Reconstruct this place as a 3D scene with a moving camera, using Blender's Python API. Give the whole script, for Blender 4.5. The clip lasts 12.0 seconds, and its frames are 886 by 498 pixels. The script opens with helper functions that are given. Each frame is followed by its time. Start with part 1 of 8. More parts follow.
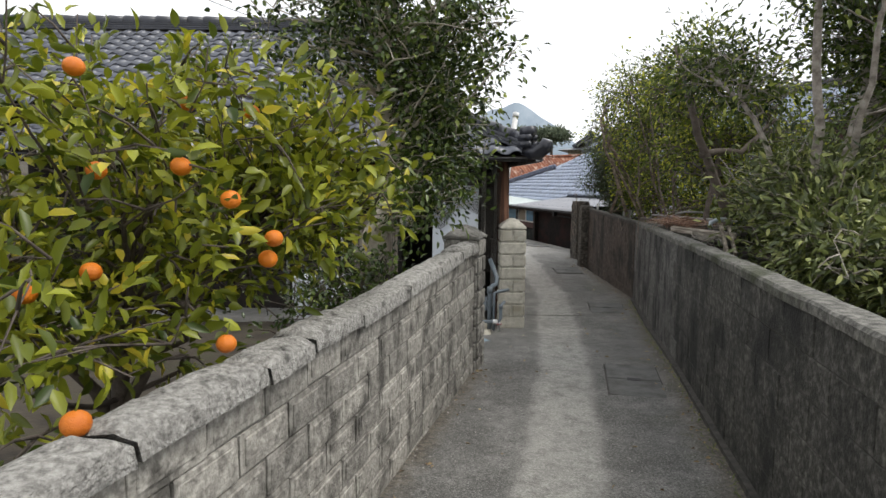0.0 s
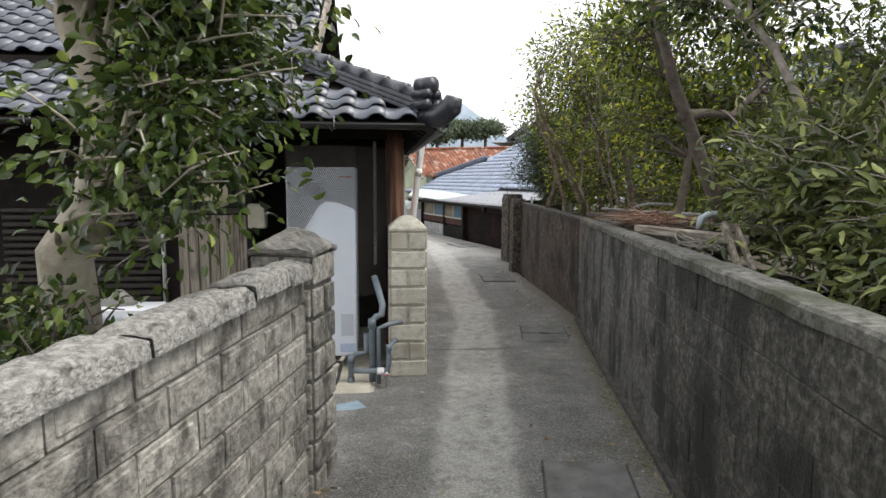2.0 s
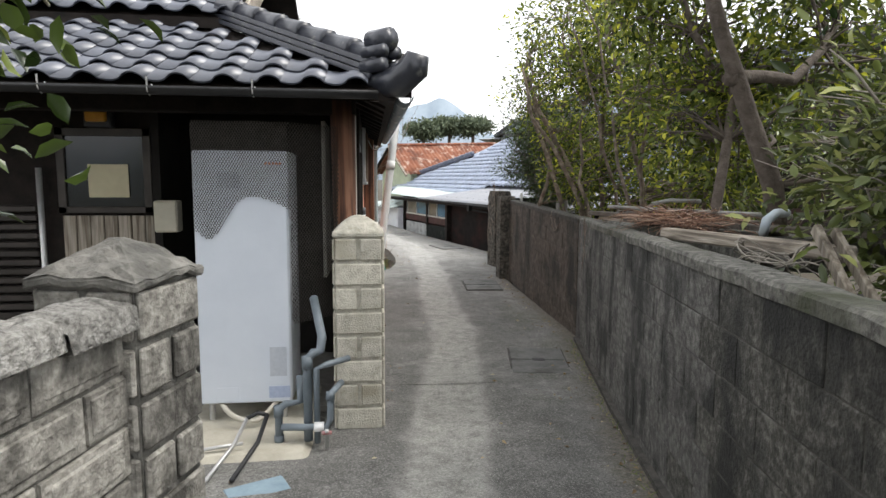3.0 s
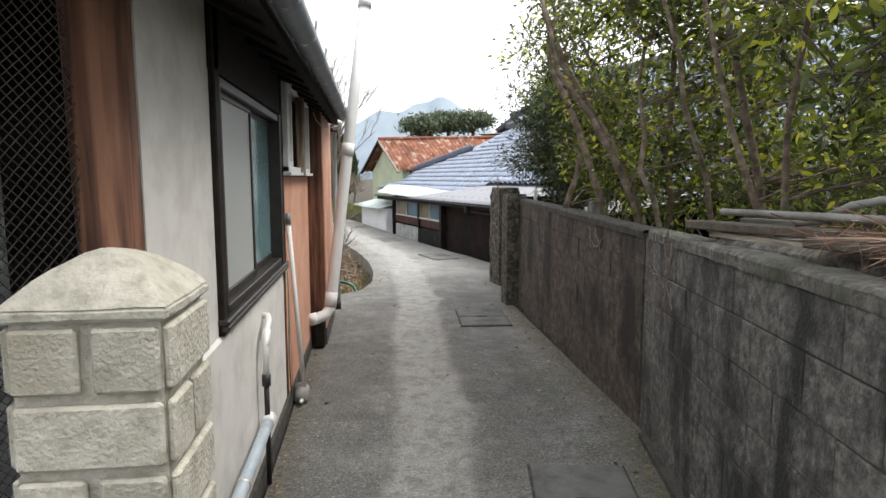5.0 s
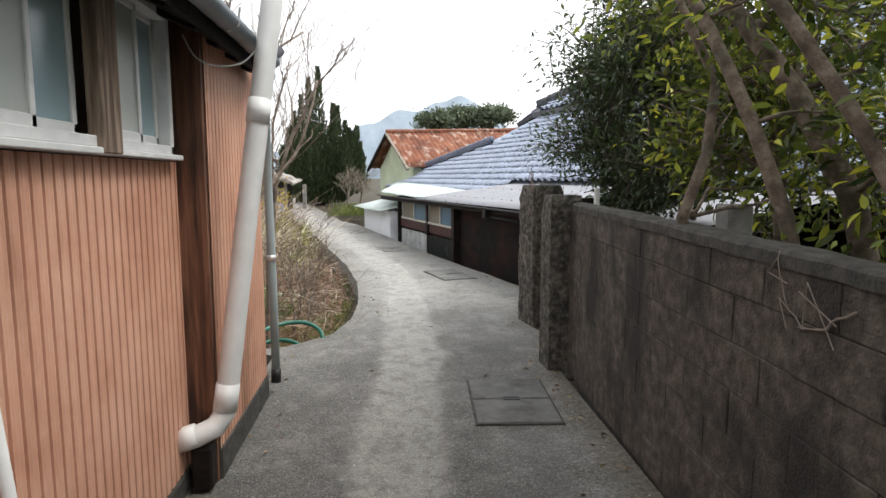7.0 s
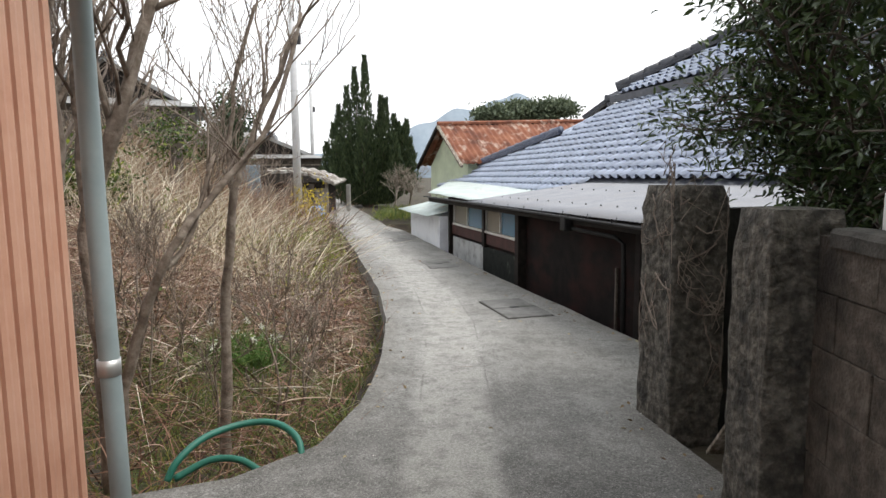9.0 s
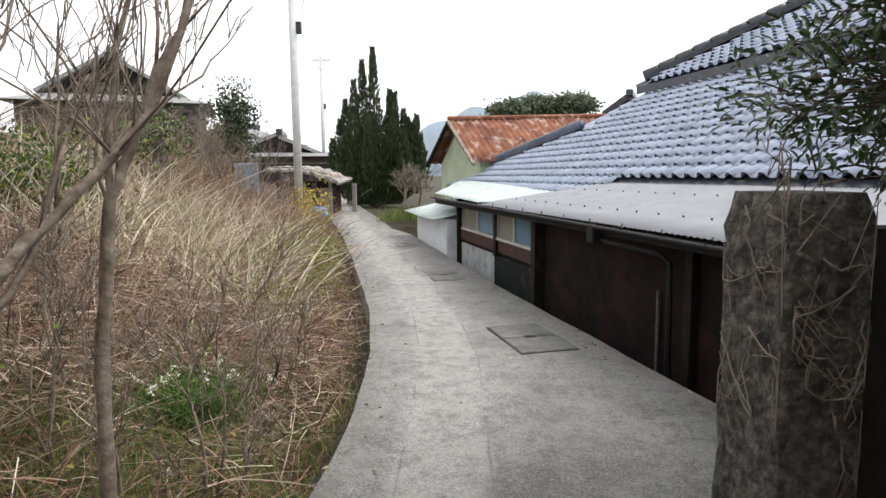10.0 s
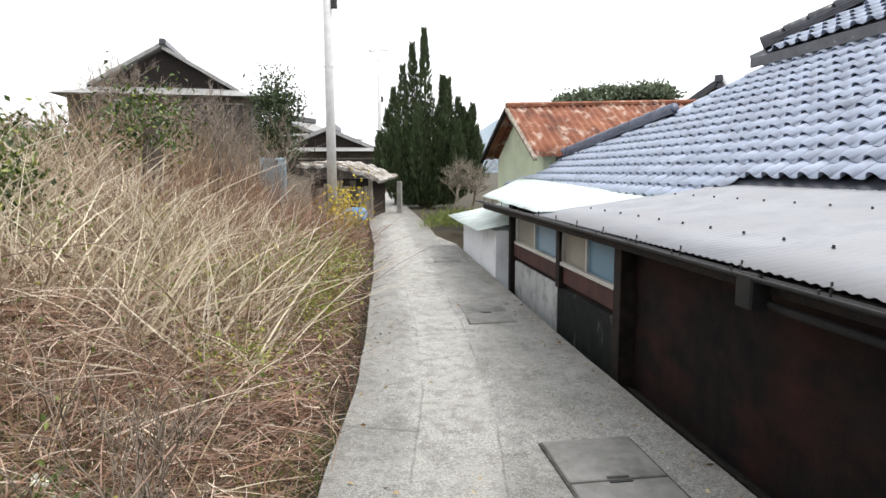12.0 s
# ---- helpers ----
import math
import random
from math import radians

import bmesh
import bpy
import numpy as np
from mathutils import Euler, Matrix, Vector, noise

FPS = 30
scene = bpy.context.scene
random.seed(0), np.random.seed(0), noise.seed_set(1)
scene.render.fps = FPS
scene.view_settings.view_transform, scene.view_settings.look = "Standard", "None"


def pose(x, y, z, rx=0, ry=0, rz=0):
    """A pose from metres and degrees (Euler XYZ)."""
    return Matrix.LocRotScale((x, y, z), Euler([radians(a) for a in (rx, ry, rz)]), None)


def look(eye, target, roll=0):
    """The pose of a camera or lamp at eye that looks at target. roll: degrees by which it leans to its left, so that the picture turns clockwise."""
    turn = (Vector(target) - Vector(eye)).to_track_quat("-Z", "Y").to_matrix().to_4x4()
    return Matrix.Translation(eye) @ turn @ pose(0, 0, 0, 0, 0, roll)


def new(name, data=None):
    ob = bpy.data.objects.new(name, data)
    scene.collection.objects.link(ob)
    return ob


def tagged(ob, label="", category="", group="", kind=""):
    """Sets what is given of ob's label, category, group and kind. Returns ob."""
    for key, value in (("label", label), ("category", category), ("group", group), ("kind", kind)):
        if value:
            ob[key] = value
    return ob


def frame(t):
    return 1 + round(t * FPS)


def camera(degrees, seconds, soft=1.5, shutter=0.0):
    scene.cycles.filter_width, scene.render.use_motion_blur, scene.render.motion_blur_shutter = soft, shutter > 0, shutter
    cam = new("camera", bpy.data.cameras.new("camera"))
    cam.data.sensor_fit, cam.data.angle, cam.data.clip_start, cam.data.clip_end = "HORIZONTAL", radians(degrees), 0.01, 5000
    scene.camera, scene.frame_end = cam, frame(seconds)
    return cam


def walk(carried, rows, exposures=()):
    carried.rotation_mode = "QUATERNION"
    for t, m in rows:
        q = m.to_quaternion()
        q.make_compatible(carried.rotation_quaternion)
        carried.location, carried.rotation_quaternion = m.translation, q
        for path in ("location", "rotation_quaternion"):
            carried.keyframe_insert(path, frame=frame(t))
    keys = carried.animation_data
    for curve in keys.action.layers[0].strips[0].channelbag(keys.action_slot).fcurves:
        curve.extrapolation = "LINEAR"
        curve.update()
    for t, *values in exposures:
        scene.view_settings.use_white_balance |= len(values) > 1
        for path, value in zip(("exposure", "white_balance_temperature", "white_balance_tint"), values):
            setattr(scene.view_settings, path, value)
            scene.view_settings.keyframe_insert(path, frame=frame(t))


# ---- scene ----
cam = camera(71.8, 12.0, 1.5)
METRES, EYE, TILT, LEAN, TURN = 16.5, 1.75, 0.0, 0.0, 0.0
ROWS = [
    (0.0, 0.0, 0.0, 0.0, 0.06, -6.21, -0.56),
    (0.5, 0.0089, 0.0381, -0.0023, -2.73, -6.28, -0.46),
    (1.0, 0.0174, 0.0775, -0.0037, -4.71, -6.35, -0.42),
    (1.5, 0.0306, 0.1149, -0.0054, -5.54, -6.39, -0.3),
    (2.0, 0.0415, 0.1562, -0.0087, -5.72, -6.46, -0.32),
    (2.5, 0.0528, 0.1969, -0.0105, -6.28, -6.53, -0.34),
    (3.0, 0.0602, 0.2366, -0.013, -6.79, -6.55, -0.32),
    (5.0, 0.0916, 0.4018, -0.0183, -6.69, -6.63, 0.04),
    (5.5, 0.0969, 0.4436, -0.019, -6.59, -6.66, -0.0),
    (6.0, 0.104, 0.4887, -0.0211, -6.34, -6.67, 0.09),
    (6.5, 0.1106, 0.5319, -0.0211, -5.69, -6.7, 0.07),
    (7.0, 0.1184, 0.5755, -0.0221, -4.95, -6.69, 0.06),
    (9.0, 0.128, 0.7388, -0.0233, 0.3, -6.78, 0.45),
    (9.5, 0.1315, 0.7801, -0.0232, 1.06, -6.83, 0.48),
    (10.0, 0.1374, 0.8197, -0.0226, 1.81, -6.92, 0.49),
    (10.5, 0.1426, 0.8595, -0.022, 2.68, -7.01, 0.37),
    (11.0, 0.1471, 0.8994, -0.0213, 4.18, -7.1, 0.26),
    (11.5, 0.1482, 0.9424, -0.022, 5.91, -7.16, 0.3),
    (12.0, 0.147, 0.9847, -0.0215, 7.89, -7.23, 0.27),
]

EXPOSURES = [(0.0, 0.42), (2.5, 0.9), (5.0, 1.0), (7.0, 0.86), (9.5, 0.62), (12.0, 0.9)]
walk(cam, [(t, pose(0, 0, EYE, TILT, LEAN, TURN) @ pose(METRES * x, METRES * y, METRES * z, 90 + pitch, roll, yaw)) for t, x, y, z, yaw, pitch, roll in ROWS], EXPOSURES)

# ---- light: a bright overcast day ----
world = bpy.data.worlds.new("world")
scene.world = world
world.use_nodes = True
wn, wl = world.node_tree.nodes, world.node_tree.links
sky = wn.new("ShaderNodeTexSky")
sky.sky_type = "NISHITA"
sky.sun_disc = False
sky.sun_elevation, sky.sun_rotation = radians(58), radians(98)
sky.dust_density, sky.air_density, sky.ozone_density = 1.5, 1.0, 1.0
wash = wn.new("ShaderNodeHueSaturation")
wash.inputs["Saturation"].default_value = 0.16
wl.new(sky.outputs[0], wash.inputs["Color"])
cloud = wn.new("ShaderNodeMixRGB")  # an even cloud deck over the clear sky
cloud.inputs["Fac"].default_value = 0.72
cloud.inputs["Color2"].default_value = (7.2, 7.3, 7.5, 1)
wl.new(wash.outputs[0], cloud.inputs["Color1"])
wl.new(cloud.outputs[0], wn["Background"].inputs["Color"])
wn["Background"].inputs["Strength"].default_value = 0.15
sun_data = bpy.data.lights.new("sun", "SUN")
sun_data.energy, sun_data.angle, sun_data.color = 1.5, radians(30), (1.0, 0.96, 0.9)
sun = new("sun", sun_data)
sun.matrix_world = look((math.sin(radians(98)) * math.cos(radians(58)), math.cos(radians(98)) * math.cos(radians(58)), math.sin(radians(58))), (0, 0, 0))

R = random.Random(7)


# ---- materials ----
def mat(name, stops, scale=4.0, rough=0.8, bump=0.0, bscale=60.0, metal=0.0, stain=None, stain_scale=1.2, stain_at=(0.5, 0.7), streak=1.0, vary=0.0, trans=0.0, island=False, spec=0.5, drip=None, deep=0.01):
    """Procedural surface: a colour ramp over noise, a second scale of stains, and fine relief."""
    m = bpy.data.materials.new(name)
    m.use_nodes = True
    n, l = m.node_tree.nodes, m.node_tree.links
    b = n["Principled BSDF"]
    b.inputs["Roughness"].default_value = rough
    b.inputs["Metallic"].default_value = metal
    b.inputs["Specular IOR Level"].default_value = spec
    geo = n.new("ShaderNodeNewGeometry")
    tex = n.new("ShaderNodeTexNoise")
    tex.inputs["Scale"].default_value = scale
    tex.inputs["Detail"].default_value = 8
    tex.inputs["Roughness"].default_value = 0.62
    l.new(geo.outputs["Position"], tex.inputs["Vector"])
    ramp = n.new("ShaderNodeValToRGB")
    el = ramp.color_ramp.elements
    el[0].position, el[1].position = 0.34, 0.66
    el[0].color, el[1].color = (*stops[0], 1), (*stops[-1], 1)
    for i, c in enumerate(stops[1:-1]):
        e = el.new(0.34 + 0.32 * (i + 1) / (len(stops) - 1))
        e.color = (*c, 1)
    l.new(tex.outputs["Fac"], ramp.inputs["Fac"])
    out = ramp.outputs["Color"]
    if stain:
        mp = n.new("ShaderNodeMapping")
        mp.inputs["Scale"].default_value = (1, 1, 1 / streak)
        l.new(geo.outputs["Position"], mp.inputs["Vector"])
        t2 = n.new("ShaderNodeTexNoise")
        t2.inputs["Scale"].default_value = stain_scale
        t2.inputs["Detail"].default_value = 7
        t2.inputs["Roughness"].default_value = 0.6
        l.new(mp.outputs[0], t2.inputs["Vector"])
        r2 = n.new("ShaderNodeMapRange")
        r2.inputs["From Min"].default_value, r2.inputs["From Max"].default_value = stain_at
        l.new(t2.outputs["Fac"], r2.inputs["Value"])
        mx = n.new("ShaderNodeMixRGB")
        mx.inputs["Color2"].default_value = (*stain, 1)
        l.new(r2.outputs[0], mx.inputs["Fac"])
        l.new(out, mx.inputs["Color1"])
        out = mx.outputs[0]
    if drip:
        mp2 = n.new("ShaderNodeMapping")
        mp2.inputs["Scale"].default_value = (1, 1, 0.12)
        l.new(geo.outputs["Position"], mp2.inputs["Vector"])
        t4 = n.new("ShaderNodeTexNoise")
        t4.inputs["Scale"].default_value, t4.inputs["Detail"].default_value = 7.0, 5
        l.new(mp2.outputs[0], t4.inputs["Vector"])
        r4 = n.new("ShaderNodeMapRange")
        r4.inputs["From Min"].default_value, r4.inputs["From Max"].default_value, r4.inputs["To Max"].default_value = 0.59, 0.76, 0.32
        l.new(t4.outputs["Fac"], r4.inputs["Value"])
        m4 = n.new("ShaderNodeMixRGB")
        m4.inputs["Color2"].default_value = (*drip, 1)
        l.new(r4.outputs[0], m4.inputs["Fac"])
        l.new(out, m4.inputs["Color1"])
        out = m4.outputs[0]
    if vary:
        hs = n.new("ShaderNodeHueSaturation")
        if island:
            src = geo.outputs["Random Per Island"]
        else:
            src = n.new("ShaderNodeObjectInfo").outputs["Random"]
        mr = n.new("ShaderNodeMapRange")
        mr.inputs["To Min"].default_value, mr.inputs["To Max"].default_value = 1 - vary, 1 + vary
        l.new(src, mr.inputs["Value"])
        l.new(mr.outputs[0], hs.inputs["Value"])
        l.new(out, hs.inputs["Color"])
        out = hs.outputs[0]
    l.new(out, b.inputs["Base Color"])
    if trans:
        b.inputs["Transmission Weight"].default_value = trans
    if bump:
        t3 = n.new("ShaderNodeTexNoise")
        t3.inputs["Scale"].default_value = bscale
        t3.inputs["Detail"].default_value = 6
        l.new(geo.outputs["Position"], t3.inputs["Vector"])
        bp = n.new("ShaderNodeBump")
        bp.inputs["Strength"].default_value = bump
        bp.inputs["Distance"].default_value = deep
        l.new(t3.outputs["Fac"], bp.inputs["Height"])
        l.new(bp.outputs[0], b.inputs["Normal"])
    return m


def grain_mat(name, stops, along=2, fine=30.0, rough=0.75, knots=None):
    """Sawn or peeled timber: streaks stretched along one axis, darker knots and cracks."""
    m = bpy.data.materials.new(name)
    m.use_nodes = True
    n, l = m.node_tree.nodes, m.node_tree.links
    b = n["Principled BSDF"]
    b.inputs["Roughness"].default_value = rough
    geo = n.new("ShaderNodeNewGeometry")

    def noise_at(scale, squeeze, detail):
        mp = n.new("ShaderNodeMapping")
        sc = [1.0, 1.0, 1.0]
        sc[along] = squeeze
        mp.inputs["Scale"].default_value = sc
        l.new(geo.outputs["Position"], mp.inputs["Vector"])
        t = n.new("ShaderNodeTexNoise")
        t.inputs["Scale"].default_value, t.inputs["Detail"].default_value = scale, detail
        t.inputs["Distortion"].default_value = 0.6
        l.new(mp.outputs[0], t.inputs["Vector"])
        return t.outputs["Fac"]
    ramp = n.new("ShaderNodeValToRGB")
    el = ramp.color_ramp.elements
    el[0].position, el[1].position = 0.36, 0.64
    el[0].color, el[1].color = (*stops[0], 1), (*stops[-1], 1)
    if len(stops) > 2:
        el.new(0.5).color = (*stops[1], 1)
    l.new(noise_at(fine, 0.06, 7), ramp.inputs["Fac"])
    mr = n.new("ShaderNodeMapRange")
    mr.inputs["From Min"].default_value, mr.inputs["From Max"].default_value, mr.inputs["To Max"].default_value = 0.54, 0.7, 0.8
    l.new(noise_at(6.0, 0.3, 5), mr.inputs["Value"])
    mx = n.new("ShaderNodeMixRGB")
    mx.inputs["Color2"].default_value = (*(knots or tuple(c * 0.3 for c in stops[0])), 1)
    l.new(mr.outputs[0], mx.inputs["Fac"])
    l.new(ramp.outputs[0], mx.inputs["Color1"])
    l.new(mx.outputs[0], b.inputs["Base Color"])
    bp = n.new("ShaderNodeBump")
    bp.inputs["Strength"].default_value, bp.inputs["Distance"].default_value = 0.8, 0.008
    l.new(noise_at(fine * 1.6, 0.06, 6), bp.inputs["Height"])
    l.new(bp.outputs[0], b.inputs["Normal"])
    return m


def leaf_mat(name, dark, light, yellow=None, rough=0.4, through_light=0.25, share=0.12):
    """Leaves: colour varies leaf by leaf; some light passes through the blade."""
    m = bpy.data.materials.new(name)
    m.use_nodes = True
    n, l = m.node_tree.nodes, m.node_tree.links
    b = n["Principled BSDF"]
    geo = n.new("ShaderNodeNewGeometry")
    ramp = n.new("ShaderNodeValToRGB")
    el = ramp.color_ramp.elements
    el[0].color, el[1].color = (*dark, 1), (*light, 1)
    if yellow:
        el[1].position = 1 - share
        e = el.new(1.0)
        e.color = (*yellow, 1)
    l.new(geo.outputs["Random Per Island"], ramp.inputs["Fac"])
    l.new(ramp.outputs[0], b.inputs["Base Color"])
    b.inputs["Roughness"].default_value = rough
    tr = n.new("ShaderNodeBsdfTranslucent")
    l.new(ramp.outputs[0], tr.inputs["Color"])
    mx = n.new("ShaderNodeMixShader")
    mx.inputs[0].default_value = through_light
    l.new(b.outputs[0], mx.inputs[1])
    l.new(tr.outputs[0], mx.inputs[2])
    l.new(mx.outputs[0], n["Material Output"].inputs["Surface"])
    return m


BLOCK_L = mat("grey_block_light", [(0.17, 0.16, 0.142), (0.3, 0.285, 0.252), (0.43, 0.41, 0.368)], 26, 0.9, 1.0, 60, stain=(0.085, 0.08, 0.07), stain_scale=6.5, stain_at=(0.5, 0.64), streak=1.4, vary=0.25)
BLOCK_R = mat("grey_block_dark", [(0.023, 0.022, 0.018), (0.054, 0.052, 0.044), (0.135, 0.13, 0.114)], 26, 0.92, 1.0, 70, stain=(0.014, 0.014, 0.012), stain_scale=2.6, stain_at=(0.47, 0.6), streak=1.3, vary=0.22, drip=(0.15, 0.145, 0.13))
BLOCK_G = mat("grey_block_mid", [(0.048, 0.046, 0.042), (0.104, 0.1, 0.092), (0.18, 0.174, 0.162)], 24, 0.92, 1.0, 70, stain=(0.018, 0.018, 0.016), stain_scale=2.8, stain_at=(0.48, 0.61), streak=1.8, vary=0.16, drip=(0.26, 0.255, 0.24))
BLOCK_B = mat("brown_block", [(0.034, 0.027, 0.021), (0.072, 0.058, 0.046), (0.122, 0.102, 0.084)], 16, 0.92, 0.8, 80, stain=(0.02, 0.017, 0.014), stain_scale=2.8, stain_at=(0.48, 0.62), streak=1.8, vary=0.16, drip=(0.17, 0.15, 0.13))
BLOCK_P = mat("tan_block", [(0.38, 0.355, 0.29), (0.5, 0.475, 0.4), (0.6, 0.57, 0.49)], 16, 0.9, 0.9, 80, stain=(0.27, 0.24, 0.16), stain_scale=4, stain_at=(0.54, 0.74), vary=0.1)
MORTAR_L = mat("old_mortar", [(0.11, 0.105, 0.094), (0.26, 0.25, 0.225)], 14, 0.95, 0.7, 80, stain=(0.06, 0.06, 0.055), stain_scale=3)
MORTAR_P = mat("tan_mortar", [(0.36, 0.34, 0.28), (0.48, 0.46, 0.39), (0.56, 0.53, 0.46)], 18, 0.95, 0.9, 70, stain=(0.25, 0.24, 0.12), stain_scale=5, stain_at=(0.56, 0.74))
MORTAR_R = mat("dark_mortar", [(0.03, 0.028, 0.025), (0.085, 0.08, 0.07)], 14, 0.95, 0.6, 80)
MORTAR_W = mat("wall_top_mortar", [(0.05, 0.048, 0.042), (0.13, 0.126, 0.112), (0.24, 0.232, 0.206)], 24, 0.95, 1.0, 60, stain=(0.05, 0.055, 0.032), stain_scale=3, stain_at=(0.5, 0.66))
CAP = mat("rough_mortar_cap", [(0.15, 0.145, 0.132), (0.3, 0.29, 0.268), (0.43, 0.42, 0.39)], 42, 0.95, 1.0, 75, stain=(0.045, 0.043, 0.038), stain_scale=13, stain_at=(0.55, 0.72), vary=0.15, deep=0.02)
STONE = mat("rough_render", [(0.034, 0.03, 0.025), (0.088, 0.08, 0.066), (0.18, 0.163, 0.137)], 22, 0.95, 1.0, 30, stain=(0.025, 0.023, 0.02), stain_scale=8, stain_at=(0.5, 0.66), deep=0.03)
# render for the wall behind the gate; the gateway's shade is in this colour
SHADED_RENDER = mat("shaded_render", [(0.01, 0.009, 0.008), (0.03, 0.028, 0.024)], 9, 0.95, 1.0, 30, stain=(0.012, 0.012, 0.01), stain_scale=3)
EARTH = mat("earth", [(0.03, 0.024, 0.017), (0.06, 0.048, 0.033), (0.06, 0.06, 0.03)], 2.5, 0.98, 0.8, 30)
CONC = mat("concrete_plain", [(0.2, 0.195, 0.18), (0.3, 0.29, 0.27)], 8, 0.9, 0.4, 90)
LID_P = mat("pale_drain_lid", [(0.14, 0.138, 0.132), (0.21, 0.207, 0.198)], 9, 0.9, 0.6, 120, stain=(0.1, 0.1, 0.09), stain_scale=4)
LID = mat("drain_lid", [(0.11, 0.11, 0.105), (0.17, 0.168, 0.16)], 9, 0.9, 0.6, 120, stain=(0.07, 0.07, 0.06), stain_scale=4)
PLASTER = mat("grey_plaster", [(0.54, 0.515, 0.48), (0.63, 0.605, 0.57), (0.69, 0.665, 0.63)], 5, 0.9, 0.12, 200, stain=(0.42, 0.4, 0.36), stain_scale=2, stain_at=(0.55, 0.85), streak=3)
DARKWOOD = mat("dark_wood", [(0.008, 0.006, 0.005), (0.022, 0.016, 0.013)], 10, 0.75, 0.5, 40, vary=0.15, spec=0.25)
BARKWOOD = mat("dark_old_wood", [(0.06, 0.048, 0.038), (0.13, 0.11, 0.09)], 12, 0.85, 0.6, 60, stain=(0.03, 0.025, 0.02), stain_scale=5)
REDWOOD = grain_mat("red_wood", [(0.055, 0.022, 0.013), (0.13, 0.055, 0.03), (0.22, 0.105, 0.06)], 2, 26)
GREYWOOD = grain_mat("weathered_wood", [(0.13, 0.105, 0.08), (0.25, 0.215, 0.17), (0.38, 0.335, 0.28)], 2, 34, 0.85)
GREYBEAM = grain_mat("weathered_beam", [(0.15, 0.125, 0.1), (0.3, 0.26, 0.21), (0.44, 0.39, 0.33)], 1, 34, 0.85)
ORANGE_TIN = mat("orange_tin", [(0.54, 0.275, 0.185), (0.63, 0.345, 0.24), (0.7, 0.415, 0.3)], 2.5, 0.55, 0.1, 80, stain=(0.2, 0.085, 0.05), stain_scale=2.4, stain_at=(0.56, 0.8), streak=5)
RUST = mat("rusty_tin", [(0.1, 0.035, 0.02), (0.19, 0.065, 0.033), (0.27, 0.11, 0.06)], 2.2, 0.85, 0.3, 40, stain=(0.42, 0.31, 0.25), stain_scale=3.2, stain_at=(0.54, 0.66))
WHITE_TIN = mat("pale_green_tin", [(0.38, 0.45, 0.43), (0.54, 0.6, 0.58)], 3, 0.45, 0.1, 60, stain=(0.3, 0.13, 0.07), stain_scale=1.7, stain_at=(0.64, 0.7))
GREY_TIN = mat("grey_tin", [(0.22, 0.228, 0.25), (0.29, 0.298, 0.32)], 3, 0.6, 0.05, 60, stain=(0.24, 0.24, 0.25), stain_scale=1.5)
# blue glaze; base raised to hold the sky's reflection as well
TILE_B = mat("glazed_tile_sky_sheen", [(0.35, 0.4, 0.51), (0.45, 0.505, 0.62)], 3, 0.32, 0.08, 60, vary=0.12, spec=0.7, stain=(0.28, 0.3, 0.35), stain_scale=5, stain_at=(0.56, 0.75))
TILE_D = mat("glazed_dark_tile", [(0.05, 0.056, 0.076), (0.1, 0.11, 0.138)], 3, 0.36, 0.05, 60, vary=0.25, spec=1.0)
TILE_K = mat("black_ridge_tile", [(0.02, 0.022, 0.03), (0.045, 0.048, 0.06)], 6, 0.3, 0.1, 60, stain=(0.16, 0.16, 0.15), stain_scale=9, stain_at=(0.62, 0.72), vary=0.2)
TILE_N = mat("navy_ridge_tile", [(0.05, 0.06, 0.095), (0.1, 0.115, 0.16)], 6, 0.3, 0.1, 60, stain=(0.35, 0.35, 0.36), stain_scale=8, stain_at=(0.66, 0.72), vary=0.2)
WHITE_ALU = mat("white_aluminium", [(0.62, 0.63, 0.63), (0.74, 0.75, 0.75)], 8, 0.4, 0.03, 80, stain=(0.45, 0.44, 0.42), stain_scale=5, stain_at=(0.6, 0.8))
ALU = mat("aluminium", [(0.5, 0.5, 0.49), (0.62, 0.62, 0.61)], 8, 0.4, 0.03, 80, metal=0.6)
BRONZE = mat("bronze_aluminium", [(0.03, 0.026, 0.022), (0.05, 0.042, 0.036)], 8, 0.45, 0.05, 80, metal=0.4)
PVC_W = mat("white_pvc", [(0.7, 0.7, 0.69), (0.8, 0.8, 0.79)], 6, 0.45, 0.03, 60, stain=(0.45, 0.43, 0.38), stain_scale=3, stain_at=(0.6, 0.8), streak=4)
PVC_G = mat("grey_pvc", [(0.11, 0.135, 0.155), (0.17, 0.2, 0.225)], 6, 0.5, 0.03, 60)
PVC_P = mat("pale_grey_pvc", [(0.36, 0.42, 0.47), (0.46, 0.52, 0.57)], 6, 0.5, 0.03, 60, stain=(0.25, 0.26, 0.26), stain_scale=5, stain_at=(0.55, 0.75))
PVC_S = mat("dirty_scrap_pipe", [(0.2, 0.2, 0.185), (0.32, 0.315, 0.295)], 9, 0.7, 0.1, 60, stain=(0.1, 0.095, 0.08), stain_scale=6)
PVC_D = mat("dark_grey_pvc", [(0.01, 0.01, 0.01), (0.022, 0.021, 0.02)], 6, 0.75, 0.1, 60, spec=0.25)
PVC_T = mat("grey_green_pvc", [(0.3, 0.37, 0.38), (0.38, 0.45, 0.46)], 6, 0.45, 0.03, 60)
WHITEWALL = mat("white_plaster", [(0.66, 0.68, 0.72), (0.76, 0.78, 0.8)], 2, 0.9, 0.15, 80, stain=(0.55, 0.56, 0.6), stain_scale=2)
